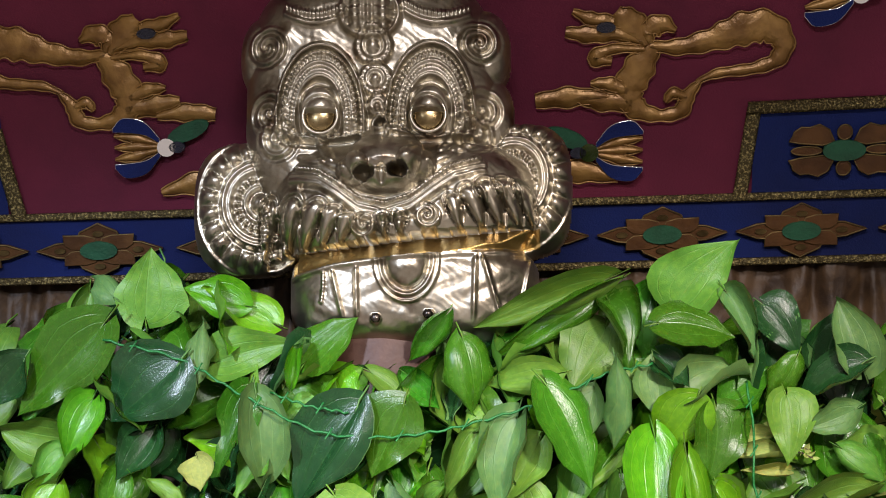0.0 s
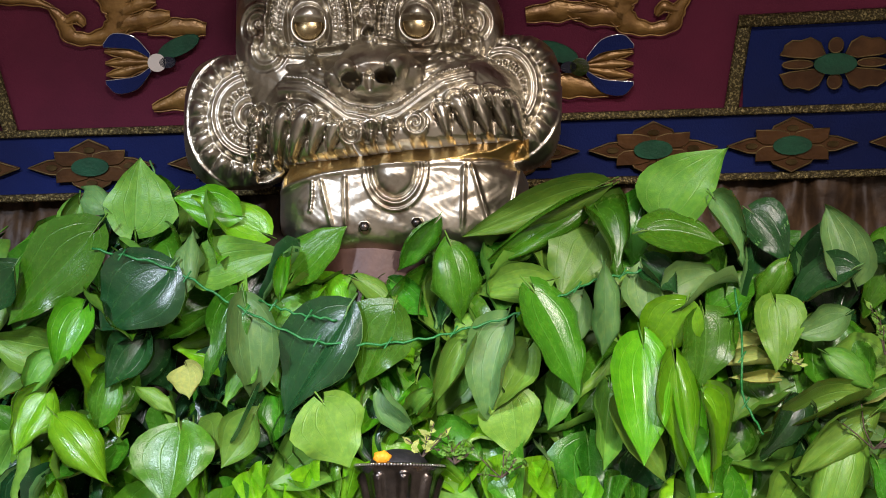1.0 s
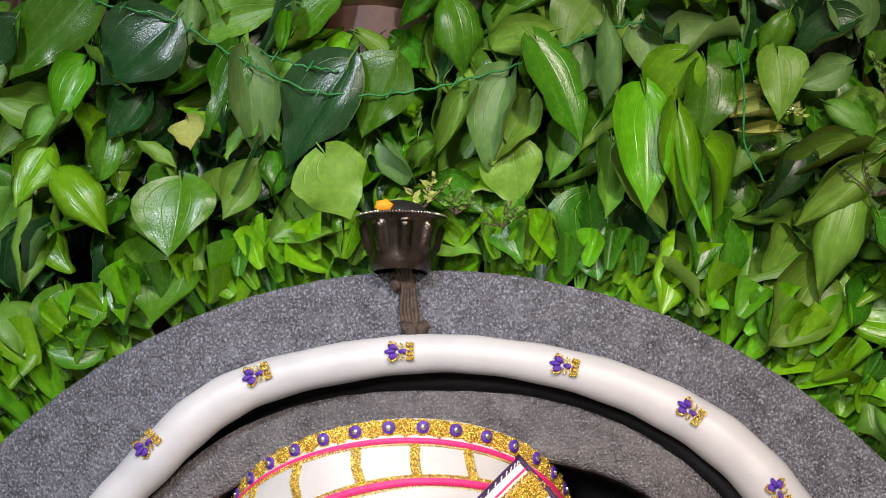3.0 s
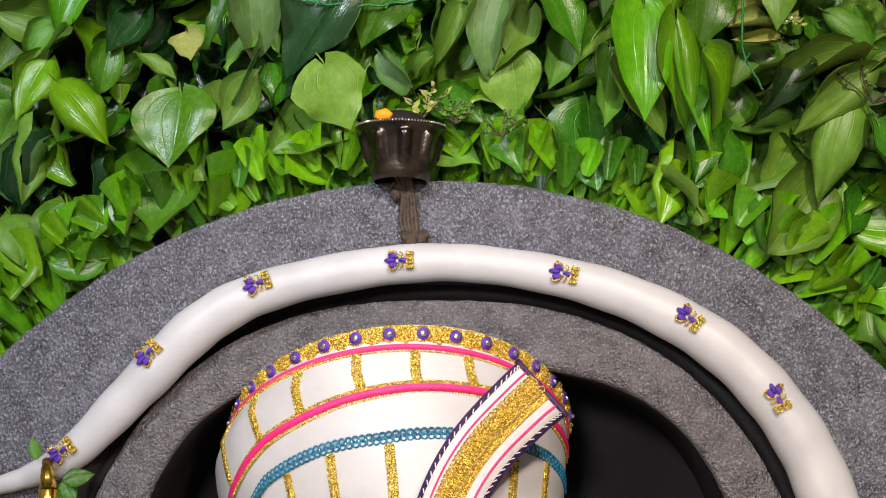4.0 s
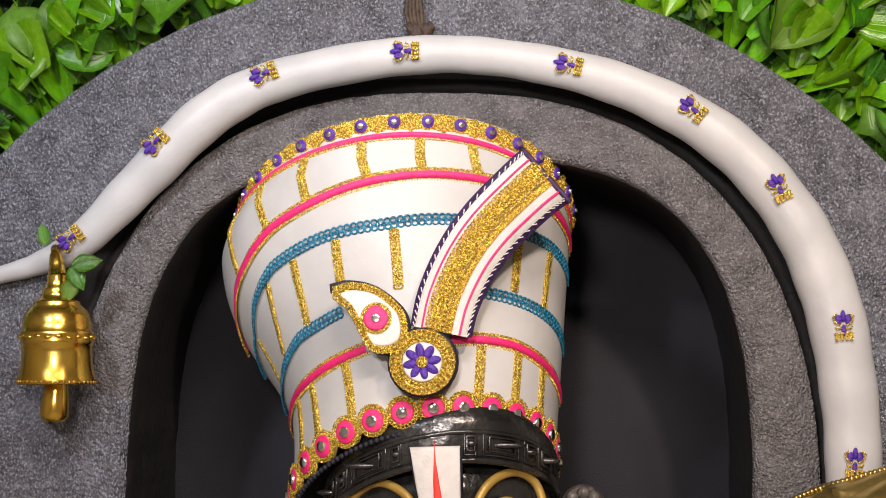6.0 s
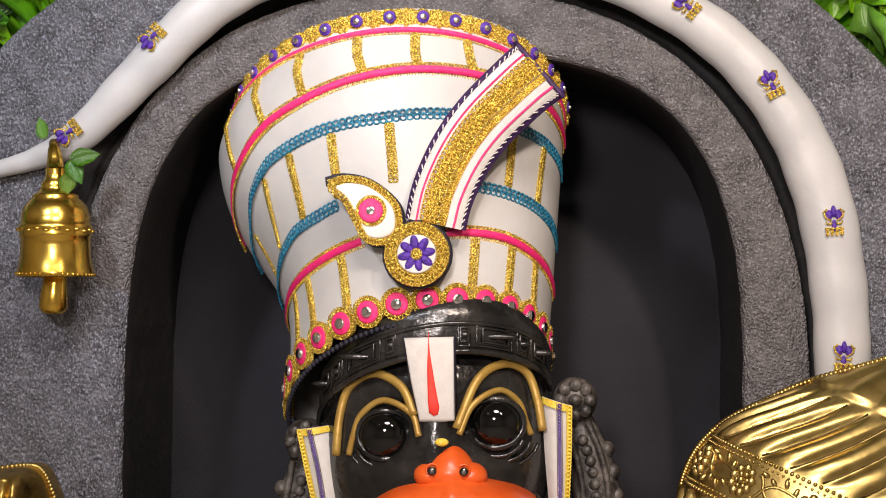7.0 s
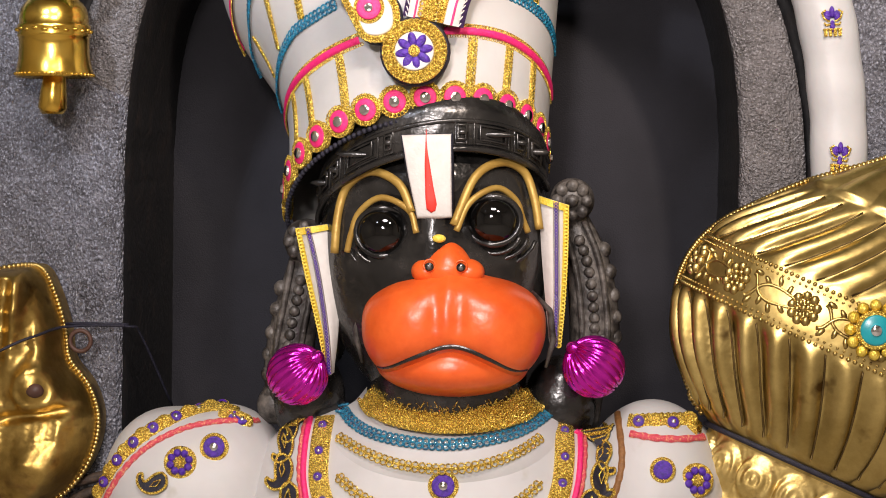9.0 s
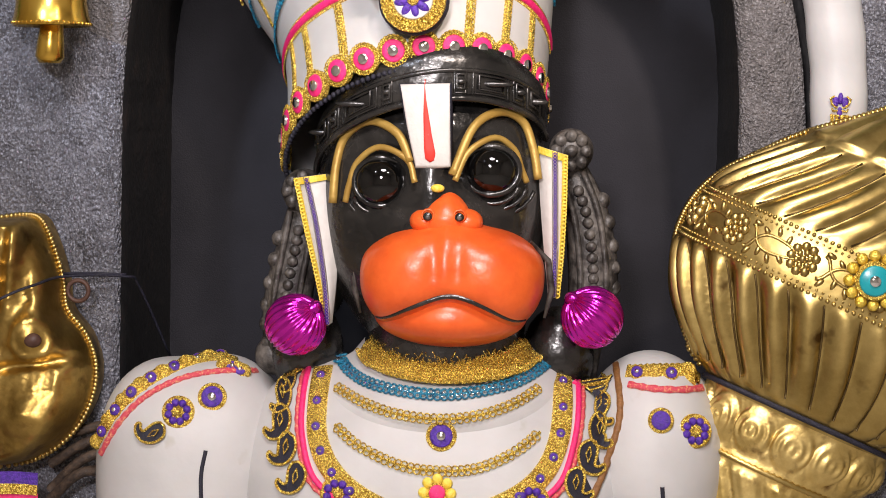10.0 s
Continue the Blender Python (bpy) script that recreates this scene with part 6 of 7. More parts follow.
tagged(part("marigold_petals", ball(bmesh.new(), (-0.167, Y(-0.062), 2.343), (0.014, 0.010, 0.010), 14, 10, 0, lambda p, d: p * (1 + 0.15 * math.sin(9 * d.x) * math.sin(8 * d.z))), MARIGOLD), "orange marigold petals in the bronze cup", "flower")
knot = thing("cord_knot", "knotted brown cord hanging from the cup over the arch", "cord", (-0.135, Y(-0.02), 2.25))
for k in range(5):
    x = -0.142 + 0.0040 * k
    b = tube(bmesh.new(), [Vector(q) for q in catmull([(x - 0.010 + 0.004 * (k % 3), Y(-0.024), 2.262), (x + 0.001, Y(-0.013), 2.228), (x + 0.0018 * (k - 1), Y(-0.012), 2.19), (x + 0.008, Y(-0.014), 2.163)], 5)], 0.0034, 7)
    hang(part("strand", b, CORD), knot)
for dx, dz, r in ((0.0, 0.0, 0.013), (0.014, 0.004, 0.011), (-0.010, 0.006, 0.009), (-0.026, 0.072, 0.010), (-0.022, 0.086, 0.009)):
    b = ball(bmesh.new(), (-0.126 + dx, Y(-0.012), 2.160 + dz), (r, 0.01, r * 1.2), 12, 9, 0, lambda p, d: p * (1 + 0.2 * math.sin(7 * d.x + 5 * d.z)))
    hang(part("knot", b, CORD), knot)
for x0, x1 in ((-0.180, -0.140), (-0.140, -0.100)):
    b = tube(bmesh.new(), [(x0, Y(-0.03), 2.262), ((x0 + x1) / 2, Y(-0.040), 2.258), (x1, Y(-0.03), 2.262)], 0.005, 7)
    hang(part("wrap", b, CORD), knot)
# ---- embossed brass guardian mask above the arch ----
def mask_relief():
    """The mask as one embossed sheet: domes, rings, beads and teeth summed over a fine net (units of 0.9 mm)."""
    st = 2.2
    gx, gy = np.meshgrid(np.arange(325, 1030, st), np.arange(-40, 615, st))

    def dome(cx, cy, rx, ry, h, n=2.5):
        q = np.abs((gx - cx) / rx) ** n + np.abs((gy - cy) / ry) ** n
        return np.where(q < 1, h * np.sqrt(np.clip(1 - q, 0, 1)), -1e3)

    def bump(cx, cy, rx, ry, h, turn=0.0):
        c, s = math.cos(turn), math.sin(turn)
        dx, dy = gx - cx, gy - cy
        a, b = (dx * c + dy * s) / rx, (-dx * s + dy * c) / ry
        q = a * a + b * b
        return np.where(q < 1, h * np.sqrt(np.clip(1 - q, 0, 1)), 0)

    def ring(cx, cy, r, w, h, sx=1.0, upper=False, beads=0):
        d = np.hypot((gx - cx) / sx, gy - cy)
        v = h * np.exp(-((d - r) / w) ** 2)
        if beads:
            v = v * (0.55 + 0.45 * np.cos(beads * np.arctan2(gy - cy, (gx - cx) / sx)))
        if upper:
            v = v * np.clip((cy + 0.35 * r - gy) / (0.3 * r), 0, 1)
        return v

    head = np.minimum(dome(657, 190, 226, 240, 118, 3.2), 98 + 0 * gx)
    crest = dome(657, 35, 60, 72, 140)
    lobes = np.maximum(dome(478, 105, 58, 78, 70, 2.3), dome(850, 95, 55, 75, 70, 2.3))
    cheek = np.maximum(dome(490, 230, 60, 75, 60), dome(850, 215, 62, 80, 60))
    muzzle = np.minimum(dome(717, 365, 245, 122, 160, 2.6), 150 + 0 * gx)
    ear_l, ear_r = dome(438, 368, 101, 117, 52, 3.0), dome(924, 336, 90, 116, 52, 3.0)
    jaw = dome(735, 520, 222, 92, 120, 4)
    neckp = dome(600, 560, 80, 50, 60, 4)
    H = np.maximum.reduce([head, crest, lobes, cheek, muzzle, ear_l, ear_r, jaw, neckp])
    inside = H > 0
    for cx, cy, e in ((464, 366, ear_l), (910, 322, ear_r)):
        sx = 0.92 if cx < 600 else 0.84
        on = (e >= H - 1)
        d = np.hypot((gx - cx) / sx, gy - cy)
        ang = np.arctan2(gy - cy, (gx - cx) / sx)
        cut = np.where((d > 84) & (d < 122), 14 * np.abs(np.sin(11 * ang)) ** 0.6 * np.sin(np.pi * np.clip((d - 84) / 38, 0, 1)) ** 0.5, 0) + 8 * np.exp(-((d - 128) / 5) ** 2)
        H = H + np.where(on, cut + ring(cx, cy, 72, 6, 16, sx) + ring(cx, cy, 60, 6, 12, sx) + ring(cx, cy, 44, 5, 14, sx, beads=22) + ring(cx, cy, 30, 4, 9, sx) + bump(cx, cy, 17, 19, 26), 0)
    # tall brow arches with hatched bands over lidded round eyes
    for cx, cy, m in ((575, 230, -1), (768, 228, 1)):
        d = np.hypot((gx - cx) / 0.60, gy - cy)
        ang = np.arctan2(gy - cy, (gx - cx) / 0.60)
        up = np.clip((cy + 40 - gy) / 40, 0, 1)
        H = H + 30 * np.sqrt(np.clip(1 - (d / 136) ** 2, 0, 1)) * up
        for r, w, h, hatch in ((128, 5, 13, 0), (109, 8, 13, 60), (96, 3, 8, 0), (83, 6, 11, 66), (72, 3, 8, 0)):
            v = h * np.exp(-((d - r) / w) ** 2) * up
            H = H + (v * (0.55 + 0.45 * np.sin(hatch * ang)) if hatch else v)
        H = H - 14 * np.exp(-((d - 118) / 5) ** 2) * up - 10 * np.exp(-((d - 60) / 6) ** 2) * up
        H = H + bump(cx - 3 * m, cy - 22, 40, 34, 22) * np.clip((cy - 2 - gy) / 8, 0, 1)
        H = H + bump(cx - 4 * m, cy, 30, 31, 15) - ring(cx - 4 * m, cy, 32, 2.5, 7)
        H = H + 11 * np.exp(-((gy - cy - 31 + 0.0012 * (gx - cx) ** 2) / 3.5) ** 2) * (np.abs(gx - cx) < 72)
        H = H - 8 * np.exp(-((gy - cy - 42 + 0.0012 * (gx - cx) ** 2) / 4.5) ** 2) * (np.abs(gx - cx) < 72)
    # central medallions with petalled rims
    for cx, cy, r in ((667, 104, 34), (671, 160, 29), (675, 206, 20)):
        d = np.hypot(gx - cx, gy - cy)
        ang = np.arctan2(gy - cy, gx - cx)
        H = H + bump(cx, cy, r, r, 16) + 7 * np.exp(-((d - r * 0.88) / 4) ** 2) * (0.5 + 0.5 * np.abs(np.sin(9 * ang))) + 6 * np.exp(-((d - r * 0.55) / 2.5) ** 2) + bump(cx, cy + 3, r * 0.35, r * 0.4, 10)
    H = H + ring(680, 240, 13, 4.5, 20) - bump(680, 240, 8, 8, 16)
    d = np.hypot((gx - 660) / 1.15, gy - 46)
    H = H + 14 * np.exp(-((d - 44) / 4) ** 2) + np.where(d < 40, 3.5 * np.sign(np.sin(gx * 0.45)) * 0.5 + 3.5 * np.sign(np.sin(gy * 0.45)) * 0.5, 0)
    for cx, s in ((565, 1), (778, -1)):
        q = (gx - cx) * s
        arch = gy - 62 + 0.006 * q * q
        H = H + np.where(np.abs(q) < 58, 10 * np.exp(-(arch / 5) ** 2) + 8 * np.exp(-((arch + 16) / 6) ** 2) * (0.55 + 0.45 * np.sin(q * 0.9)), 0)
    # nose with open nostrils
    H = H + bump(692, 302, 66, 62, 62) + bump(638, 326, 30, 28, 40) + bump(748, 316, 32, 30, 44) + bump(690, 348, 56, 20, 22)
    H = H - bump(660, 337, 19, 13, 75) - bump(716, 332, 19, 13, 75) - bump(690, 338, 8, 18, 14)
    for x, y, t in ((585, 285, 0.9), (600, 312, 0.5), (800, 268, -0.9), (790, 300, -0.5), (560, 300, 0.3), (828, 278, -0.3)):
        H = H + bump(x, y, 28, 9, 11, t)
    # bead lines over the lips
    bx = [532, 575, 610, 645, 690, 735, 775, 810, 856]
    by = [313, 322, 345, 371, 381, 367, 338, 315, 300]
    for x in np.linspace(536, 852, 52):
        y = float(np.interp(x, bx, by))
        H = H + bump(x, y, 5.4, 5.4, 12)
    lip = np.interp(gx, bx, by)
    H = H + 9 * np.exp(-((gy - lip - 12) / 4) ** 2) * (gx > 520) * (gx < 865) + 8 * np.exp(-((gy - lip - 22) / 5) ** 2) * (gx > 520) * (gx < 865)
    # plain upper lip, scalloped gum line and fanned teeth
    tip = np.interp(gx, [470, 505, 550, 620, 700, 780, 870, 960], [470, 456, 450, 442, 432, 424, 416, 408])
    low = np.interp(gx, [470, 520, 600, 700, 850, 960], [494, 492, 474, 462, 450, 440])
    H = H - 9 * np.exp(-((gy - lip - 34) / 5) ** 2) * (gx > 540) * (gx < 800)
    for x, y, xt, w in ((482, 376, 472, 15), (526, 378, 506, 20), (570, 384, 544, 20), (600, 394, 580, 17), (628, 404, 614, 15), (689, 402, 690, 12), (718, 399, 718, 13),
                        (808, 372, 820, 15), (838, 360, 858, 19), (868, 350, 890, 20), (898, 346, 922, 19), (924, 348, 948, 16)):
        yt = float(np.interp(xt, [470, 550, 620, 700, 780, 870, 960], [468, 448, 440, 430, 422, 413, 405]))
        f = np.clip((gy - y) / (yt - y), -0.4, 1)
        side = (gx - x - (xt - x) * f) / (w * (1.0 - 0.72 * np.clip(f, 0, 1) ** 1.6))
        crown = np.where(f < 0.15, ((f - 0.15) / 0.32) ** 2, 0)
        q = side ** 2 + crown
        on = (q < 1) & (gy < yt)
        H = H + np.where(on, 30 * np.sqrt(np.clip(1 - q, 0, 1)), 0)
        H = H + np.where((gy < y + 22) & (gy > y - 34), 13 * np.exp(-((np.sqrt(q) - 1.28) / 0.13) ** 2), 0)
        H = H - np.where((gy >= y + 14) & (gy < yt), 16 * np.exp(-((np.abs(side) - 1.05) / 0.16) ** 2), 0)
    for x, y, s in ((657, 417, 1), (765, 402, -1)):
        dd = np.hypot(gx - x, gy - y)
        aa = np.arctan2(gy - y, s * (gx - x))
        H = H + np.where(dd < 23, 16 + 9 * np.sin(dd * 0.5 - aa), 0)
    # open mouth: a ledge sloping out from under the teeth to the lower jaw
    inmouth = (gy > tip) & (gy < low) & (gx > 474) & (gx < 955)
    run = np.clip((gy - tip) / (low - tip), 0, 1)
    ledge = np.where(gx < 530, 12 + 20 * run, 52 + 62 * run ** 0.8 + 5 * np.sin(gx * 0.09) * np.sin(gx * 0.023))
    H = np.where(inmouth, np.minimum(H, ledge), H)
    H = H + np.where((gx > 515) & (gx < 945), 9 * np.exp(-((gy - low - 5) / 5) ** 2), 0)
    # chin plate with rims, seams, bead row and two rivets
    d = np.hypot((gx - 727) / 0.78, gy - 470)
    below = (gy > low + 4)
    H = H + np.where(below, 30 * np.sqrt(np.clip(1 - (d / 50) ** 2, 0, 1)) + 12 * np.exp(-((d - 60) / 5) ** 2) + 8 * np.exp(-((d - 71) / 3) ** 2), 0)
    for x, k in ((640, 0.02), (845, -0.03), (600, 0.25), (935, -0.2), (870, 0.3)):
        H = H + np.where(below, 9 * np.exp(-((gx - x - k * (gy - 500)) / 3.5) ** 2) * np.clip((gy - low - 8) / 10, 0, 1) * np.clip((575 - gy) / 20, 0, 1), 0)
    for y in range(492, 545, 6):
        H = H + bump(582 - 0.003 * (y - 505) ** 2, y, 3.6, 3.6, 9)
    for x, y in ((674, 570), (766, 563)):
        H = H + bump(x, y, 10, 9, 15)
    H = H + np.where(below, 1.3 * np.sin(gx * 0.07 + 2 * np.sin(gy * 0.06)) * np.sin(gy * 0.09), 0)
    # chased scrolls on the lobes and cheeks
    for cx, cy, s in ((478, 100, 1), (850, 92, -1), (482, 215, -1), (856, 205, 1), (500, 262, 1), (842, 250, -1)):
        d = np.hypot(gx - cx, gy - cy)
        a = np.arctan2(gy - cy, s * (gx - cx))
        H = H + np.where(d < 44, 6 * np.sin(d * 0.36 - a * 1.0) * np.clip((44 - d) / 14, 0, 1), 0)
    rng = np.random.default_rng(4)
    H = H + 0.07 * rng.standard_normal(gx.shape) + 0.35 * np.sin(gx * 0.31 + 3 * np.sin(gy * 0.11)) * np.sin(gy * 0.27 + 2 * np.sin(gx * 0.09))
    H = H + 0.8 * np.sin(gx * 0.11 + 2 * np.sin(gy * 0.05)) * np.sin(gy * 0.13)
    return gx, gy, H, inside, inmouth & (gx > 520)


gx, gy, H, inside, warm_ledge = mask_relief()
X = -0.2257 + (gx - 650) * 0.000898
Z = 3.219 - 0.000913 * gy
tilt = -0.10 * (Z - 2.70)
Yv = Y(0.085) + tilt - np.maximum(H, 4) * 0.00085
ids = -np.ones(gx.shape, int)
verts, faces, shine = [], [], []
ny, nx = gx.shape
for i in range(ny):
    for j in range(nx):
        if inside[i, j]:
            ids[i, j] = len(verts)
            verts.append((X[i, j], Yv[i, j], Z[i, j]))
for i in range(ny - 1):
    for j in range(nx - 1):
        q = (ids[i, j], ids[i, j + 1], ids[i + 1, j + 1], ids[i + 1, j])
        if min(q) >= 0:
            faces.append(q)
            shine.append(1 if warm_ledge[i, j] else 0)
me = bpy.data.meshes.new("guardian_mask")
me.from_pydata(verts, [], faces)
bm = bmesh.new()
bm.from_mesh(me)
bm.faces.ensure_lookup_table()
# Slot 1 paints the mouth ledge with its warm reflected light.
for f, k in zip(bm.faces, shine):
    f.material_index = k
bmesh.ops.recalc_face_normals(bm, faces=bm.faces)
rim = [e for e in bm.edges if e.is_boundary]
ext = bmesh.ops.extrude_edge_only(bm, edges=rim)
for v in (g for g in ext["geom"] if isinstance(g, bmesh.types.BMVert)):
    v.co.y = Y(0.10) + (v.co.z - 2.70) * -0.05
smooth(bm)
bpy.data.meshes.remove(me)
mask = tagged(part("guardian_mask", bm, [MASK, WARM_MOUTH]), "embossed aged brass guardian face mask with fangs above the arch", "mask")
def mask_at(px, py):
    i, j = int(round((py + 40) / 2.2)), int(round((px - 325) / 2.2))
    return Vector((X[i, j], Yv[i, j], Z[i, j]))


for px, py in ((579, 230), (764, 228)):
    part("eye", ball(bmesh.new(), mask_at(px, py) + Vector((0, 0.008, 0)), (0.024, 0.011, 0.025), 24, 16), AMBER, mask, "polished amber-gold eyeball")
    part("eyelid", tube(bmesh.new(), [mask_at(px, py) + Vector((0.027 * math.cos(a), 0.003, 0.027 * math.sin(a))) for a in np.linspace(0, 2 * math.pi, 30)[:-1]], 0.0028, 8, closed=True), MASK, mask)
for px, py in ((674, 570), (766, 563)):
    p = mask_at(px, py)
    part("rivet", lathe(bmesh.new(), [(0.0, 0.0085), (0.003, 0.0085), (0.005, 0.007), (0.006, 0.001)], p + Vector((0, 0.002, 0)), (0, -1, 0), 6), BRONZE, mask, "dark hexagonal rivet")
collar = thing("mask_neck", "worn copper neck plate under the brass mask", "neck plate", (-0.2, Y(0.06), 2.63))
rows = [[Vector((-0.205 + (0.135 - 0.25 * (2.68 - z)) * math.sin(u), Y(0.13) - 0.11 * math.cos(u), z - 0.012 * math.cos(u))) for u in np.linspace(-1.5, 1.5, 40)] for z in np.linspace(2.585, 2.685, 10)]
hang(part("neck_sheet", grid_mesh(rows), COPPER), collar)
# ---- betel leaves hung over the arch ----
def leaf_mesh(seed, tone, curl, bend, back=None):
    """A heart-shaped blade one metre long from stalk to tip along +y and about one metre wide, facing +z: two skins, the lower one duller.
    curl rolls the margins in or out, bend arches it along its length."""
    rnd = random.Random(seed)
    kl, kr = (curl * rnd.uniform(0.3, 1.0) * rnd.choice((1, 1, -1)) for _ in range(2))
    rip, ph, lop = rnd.uniform(0.03, 0.10), rnd.uniform(0, 6), rnd.uniform(-0.22, 0.22)
    skew, belly, notch = rnd.uniform(0.82, 1.18), rnd.uniform(0.8, 1.25), rnd.uniform(0.0, 0.10)
    twist = rnd.uniform(-0.5, 0.5) * (0.4 + abs(curl) * 0.5)
    vs = (0.0, 0.03, 0.08, 0.15, 0.24, 0.34, 0.45, 0.56, 0.66, 0.75, 0.83, 0.90, 0.955, 1.0)
    wide = np.interp(np.array(vs) ** belly, (0, 0.03, 0.09, 0.2, 0.32, 0.45, 0.6, 0.74, 0.86, 0.94, 1.0), (0.05, 0.22, 0.37, 0.49, 0.50, 0.455, 0.36, 0.245, 0.125, 0.05, 0.004))
    nu = 6
    skins = [[], []]
    C, phi = Vector((0, 0, 0)), -bend * 0.35
    for i, (v, w) in enumerate(zip(vs, wide)):
        if i:
            dv = v - vs[i - 1]
            phi += bend * dv
            C = C + Vector((lop * 2 * v * dv, math.cos(phi) * dv, math.sin(phi) * -dv))
        N = Vector((0, math.sin(phi), math.cos(phi)))
        T = Vector((0, math.cos(phi), -math.sin(phi)))
        a = twist * v
        X = Vector((1, 0, 0)) * math.cos(a) + N * math.sin(a)
        N = N * math.cos(a) - Vector((1, 0, 0)) * math.sin(a)
        halves = []
        for sgn, k in ((-1, kl), (1, kr)):
            x = z = 0.0
            pts = []
            for j in range(1, nu + 1):
                u = j / nu
                th = k * (0.35 * u + 1.1 * u ** 3) + 0.16
                x += math.cos(th) * w / nu
                z += math.sin(th) * w / nu
                lobe = -0.16 * u ** 1.6 * max(0.0, 1 - v / 0.30)
                edge = rip * (math.sin(7.5 * v + 2 * sgn + ph) + 0.5 * math.sin(17 * v - sgn + 2 * ph)) * u * u
                pts.append(C + X * sgn * x * (skew if sgn > 0 else 2 - skew) * (1 + notch * math.sin(15 * v + ph + sgn)) + N * (z + edge) + T * lobe)
            halves.append(pts)
        row = halves[0][::-1] + [C - N * 0.012 * min(1.0, w * 4)] + halves[1]
        skins[0].append(row)
        skins[1].append([p - N * 0.012 for p in row])
    bm = grid_mesh(skins[0], uv=True)
    grid_mesh([r[::-1] for r in skins[1]], uv=True, bm=bm, mat=1)
    tube(bm, [Vector((0, 0.02, -0.006)), Vector((0.01, -0.08, 0.012)), Vector((0.03, -0.22, -0.02))], 0.013, 5, mat=1)
    me = bpy.data.meshes.new("leaf")
    bm.to_mesh(me)
    bm.free()
    me.materials.append(LEAF[tone])
    me.materials.append(LEAF[back or {"dark": "grey", "mid": "pale", "bright": "pale", "fresh": "pale"}.get(tone, tone)])
    for p in me.polygons:
        p.use_smooth = True
    return me


BLADES = {tone: [leaf_mesh(17 * k + 3, tone, (0.35, 0.6, 0.8, 1.0, 0.5, 1.2, 1.5, 1.8, 2.1, 1.4)[k], (0.2, 0.5, -0.3, 0.8, 0.4, -0.5, 1.0, 0.6, 1.3, -0.8)[k]) for k in range(10)] for tone in LEAF}
leaf_walls = [thing("betel_leaf_garland", "dense hanging garland of green betel leaves over the arch", "leaf garland", (x, ARCH, 2.4), "betel leaf garlands") for x in (-0.6, -0.1, 0.4)]


def wall_at(x):
    return leaf_walls[0 if x < -0.36 else (1 if x < 0.12 else 2)]



lrnd = random.Random(5)


def put_leaf(me, base, tip, width, facing, parent, name="leaf"):
    """A leaf from base to tip, its face turned towards facing."""
    f = tip - base
    size = f.length
    f.normalize()
    n = (facing - f * facing.dot(f)).normalized()
    s = f.cross(n)
    m = Matrix((s, f, n)).transposed().to_4x4()
    ob = new(name, me)
    ob.parent = parent
    ob.matrix_parent_inverse = Matrix.Translation(-parent.location)
    ob.matrix_basis = Matrix.Translation(base) @ m @ Matrix.Diagonal((width, size, size, 1))
    return ob


def leaf(x0, z0, x1, z1, width, tone, r):
    """One of the leaves that lie on top of the garland."""
    y = Y(r)
    facing = Vector((lrnd.uniform(-0.45, 0.45), -1, lrnd.uniform(-0.25, 0.55)))
    lean = lrnd.uniform(-0.02, 0.02)
    put_leaf(BLADES[tone][lrnd.choice((0, 1, 4)) if width > 0.085 else lrnd.randrange(1, 9)], Vector((x0, y + lean, z0)), Vector((x1, y - lean, z1)), width * (1.08 if width > 0.10 else 1.25), facing, wall_at(x0))


leaf(0.261, 2.725, 0.328, 2.836, 0.114, "pale", -0.02)
leaf(-0.568, 2.701, -0.563, 2.809, 0.092, "pale", -0.01)
leaf(-0.616, 2.733, -0.665, 2.778, 0.048, "grey", 0.00)
leaf(-0.625, 2.682, -0.756, 2.541, 0.092, "mid", -0.03)
leaf(-0.504, 2.623, -0.599, 2.519, 0.132, "dark", -0.04)
leaf(-0.477, 2.610, -0.484, 2.713, 0.048, "grey", -0.03)
leaf(-0.451, 2.632, -0.329, 2.679, 0.069, "pale", -0.02)
leaf(-0.382, 2.572, -0.372, 2.419, 0.084, "grey", -0.03)
leaf(-0.396, 2.580, -0.434, 2.449, 0.048, "mid", -0.04)
leaf(-0.228, 2.556, -0.317, 2.398, 0.106, "dark", -0.04)
leaf(-0.156, 2.562, -0.202, 2.450, 0.093, "mid", -0.04)
leaf(-0.314, 2.633, -0.246, 2.713, 0.074, "mid", -0.01)
leaf(-0.328, 2.598, -0.319, 2.684, 0.032, "bright", -0.03)
leaf(-0.067, 2.664, -0.033, 2.538, 0.084, "mid", -0.03)
leaf(0.145, 2.753, -0.052, 2.671, 0.053, "pale", -0.03)
leaf(0.151, 2.743, -0.026, 2.635, 0.066, "mid", -0.02)
leaf(0.073, 2.610, -0.038, 2.589, 0.044, "pale", -0.03)
leaf(0.151, 2.687, 0.104, 2.585, 0.088, "pale", -0.02)
leaf(0.156, 2.725, 0.202, 2.624, 0.079, "mid", -0.04)
leaf(0.232, 2.687, 0.346, 2.692, 0.092, "mid", -0.05)
leaf(0.232, 2.642, 0.281, 2.592, 0.053, "dark", -0.05)
leaf(0.275, 2.579, 0.381, 2.640, 0.074, "grey", -0.03)
leaf(0.325, 2.575, 0.397, 2.632, 0.070, "mid", -0.01)
leaf(0.062, 2.589, 0.151, 2.451, 0.099, "mid", -0.06)
leaf(0.131, 2.585, 0.106, 2.490, 0.062, "grey", -0.04)
leaf(0.164, 2.620, 0.167, 2.493, 0.074, "grey", -0.05)
leaf(0.224, 2.628, 0.239, 2.540, 0.058, "grey", -0.04)
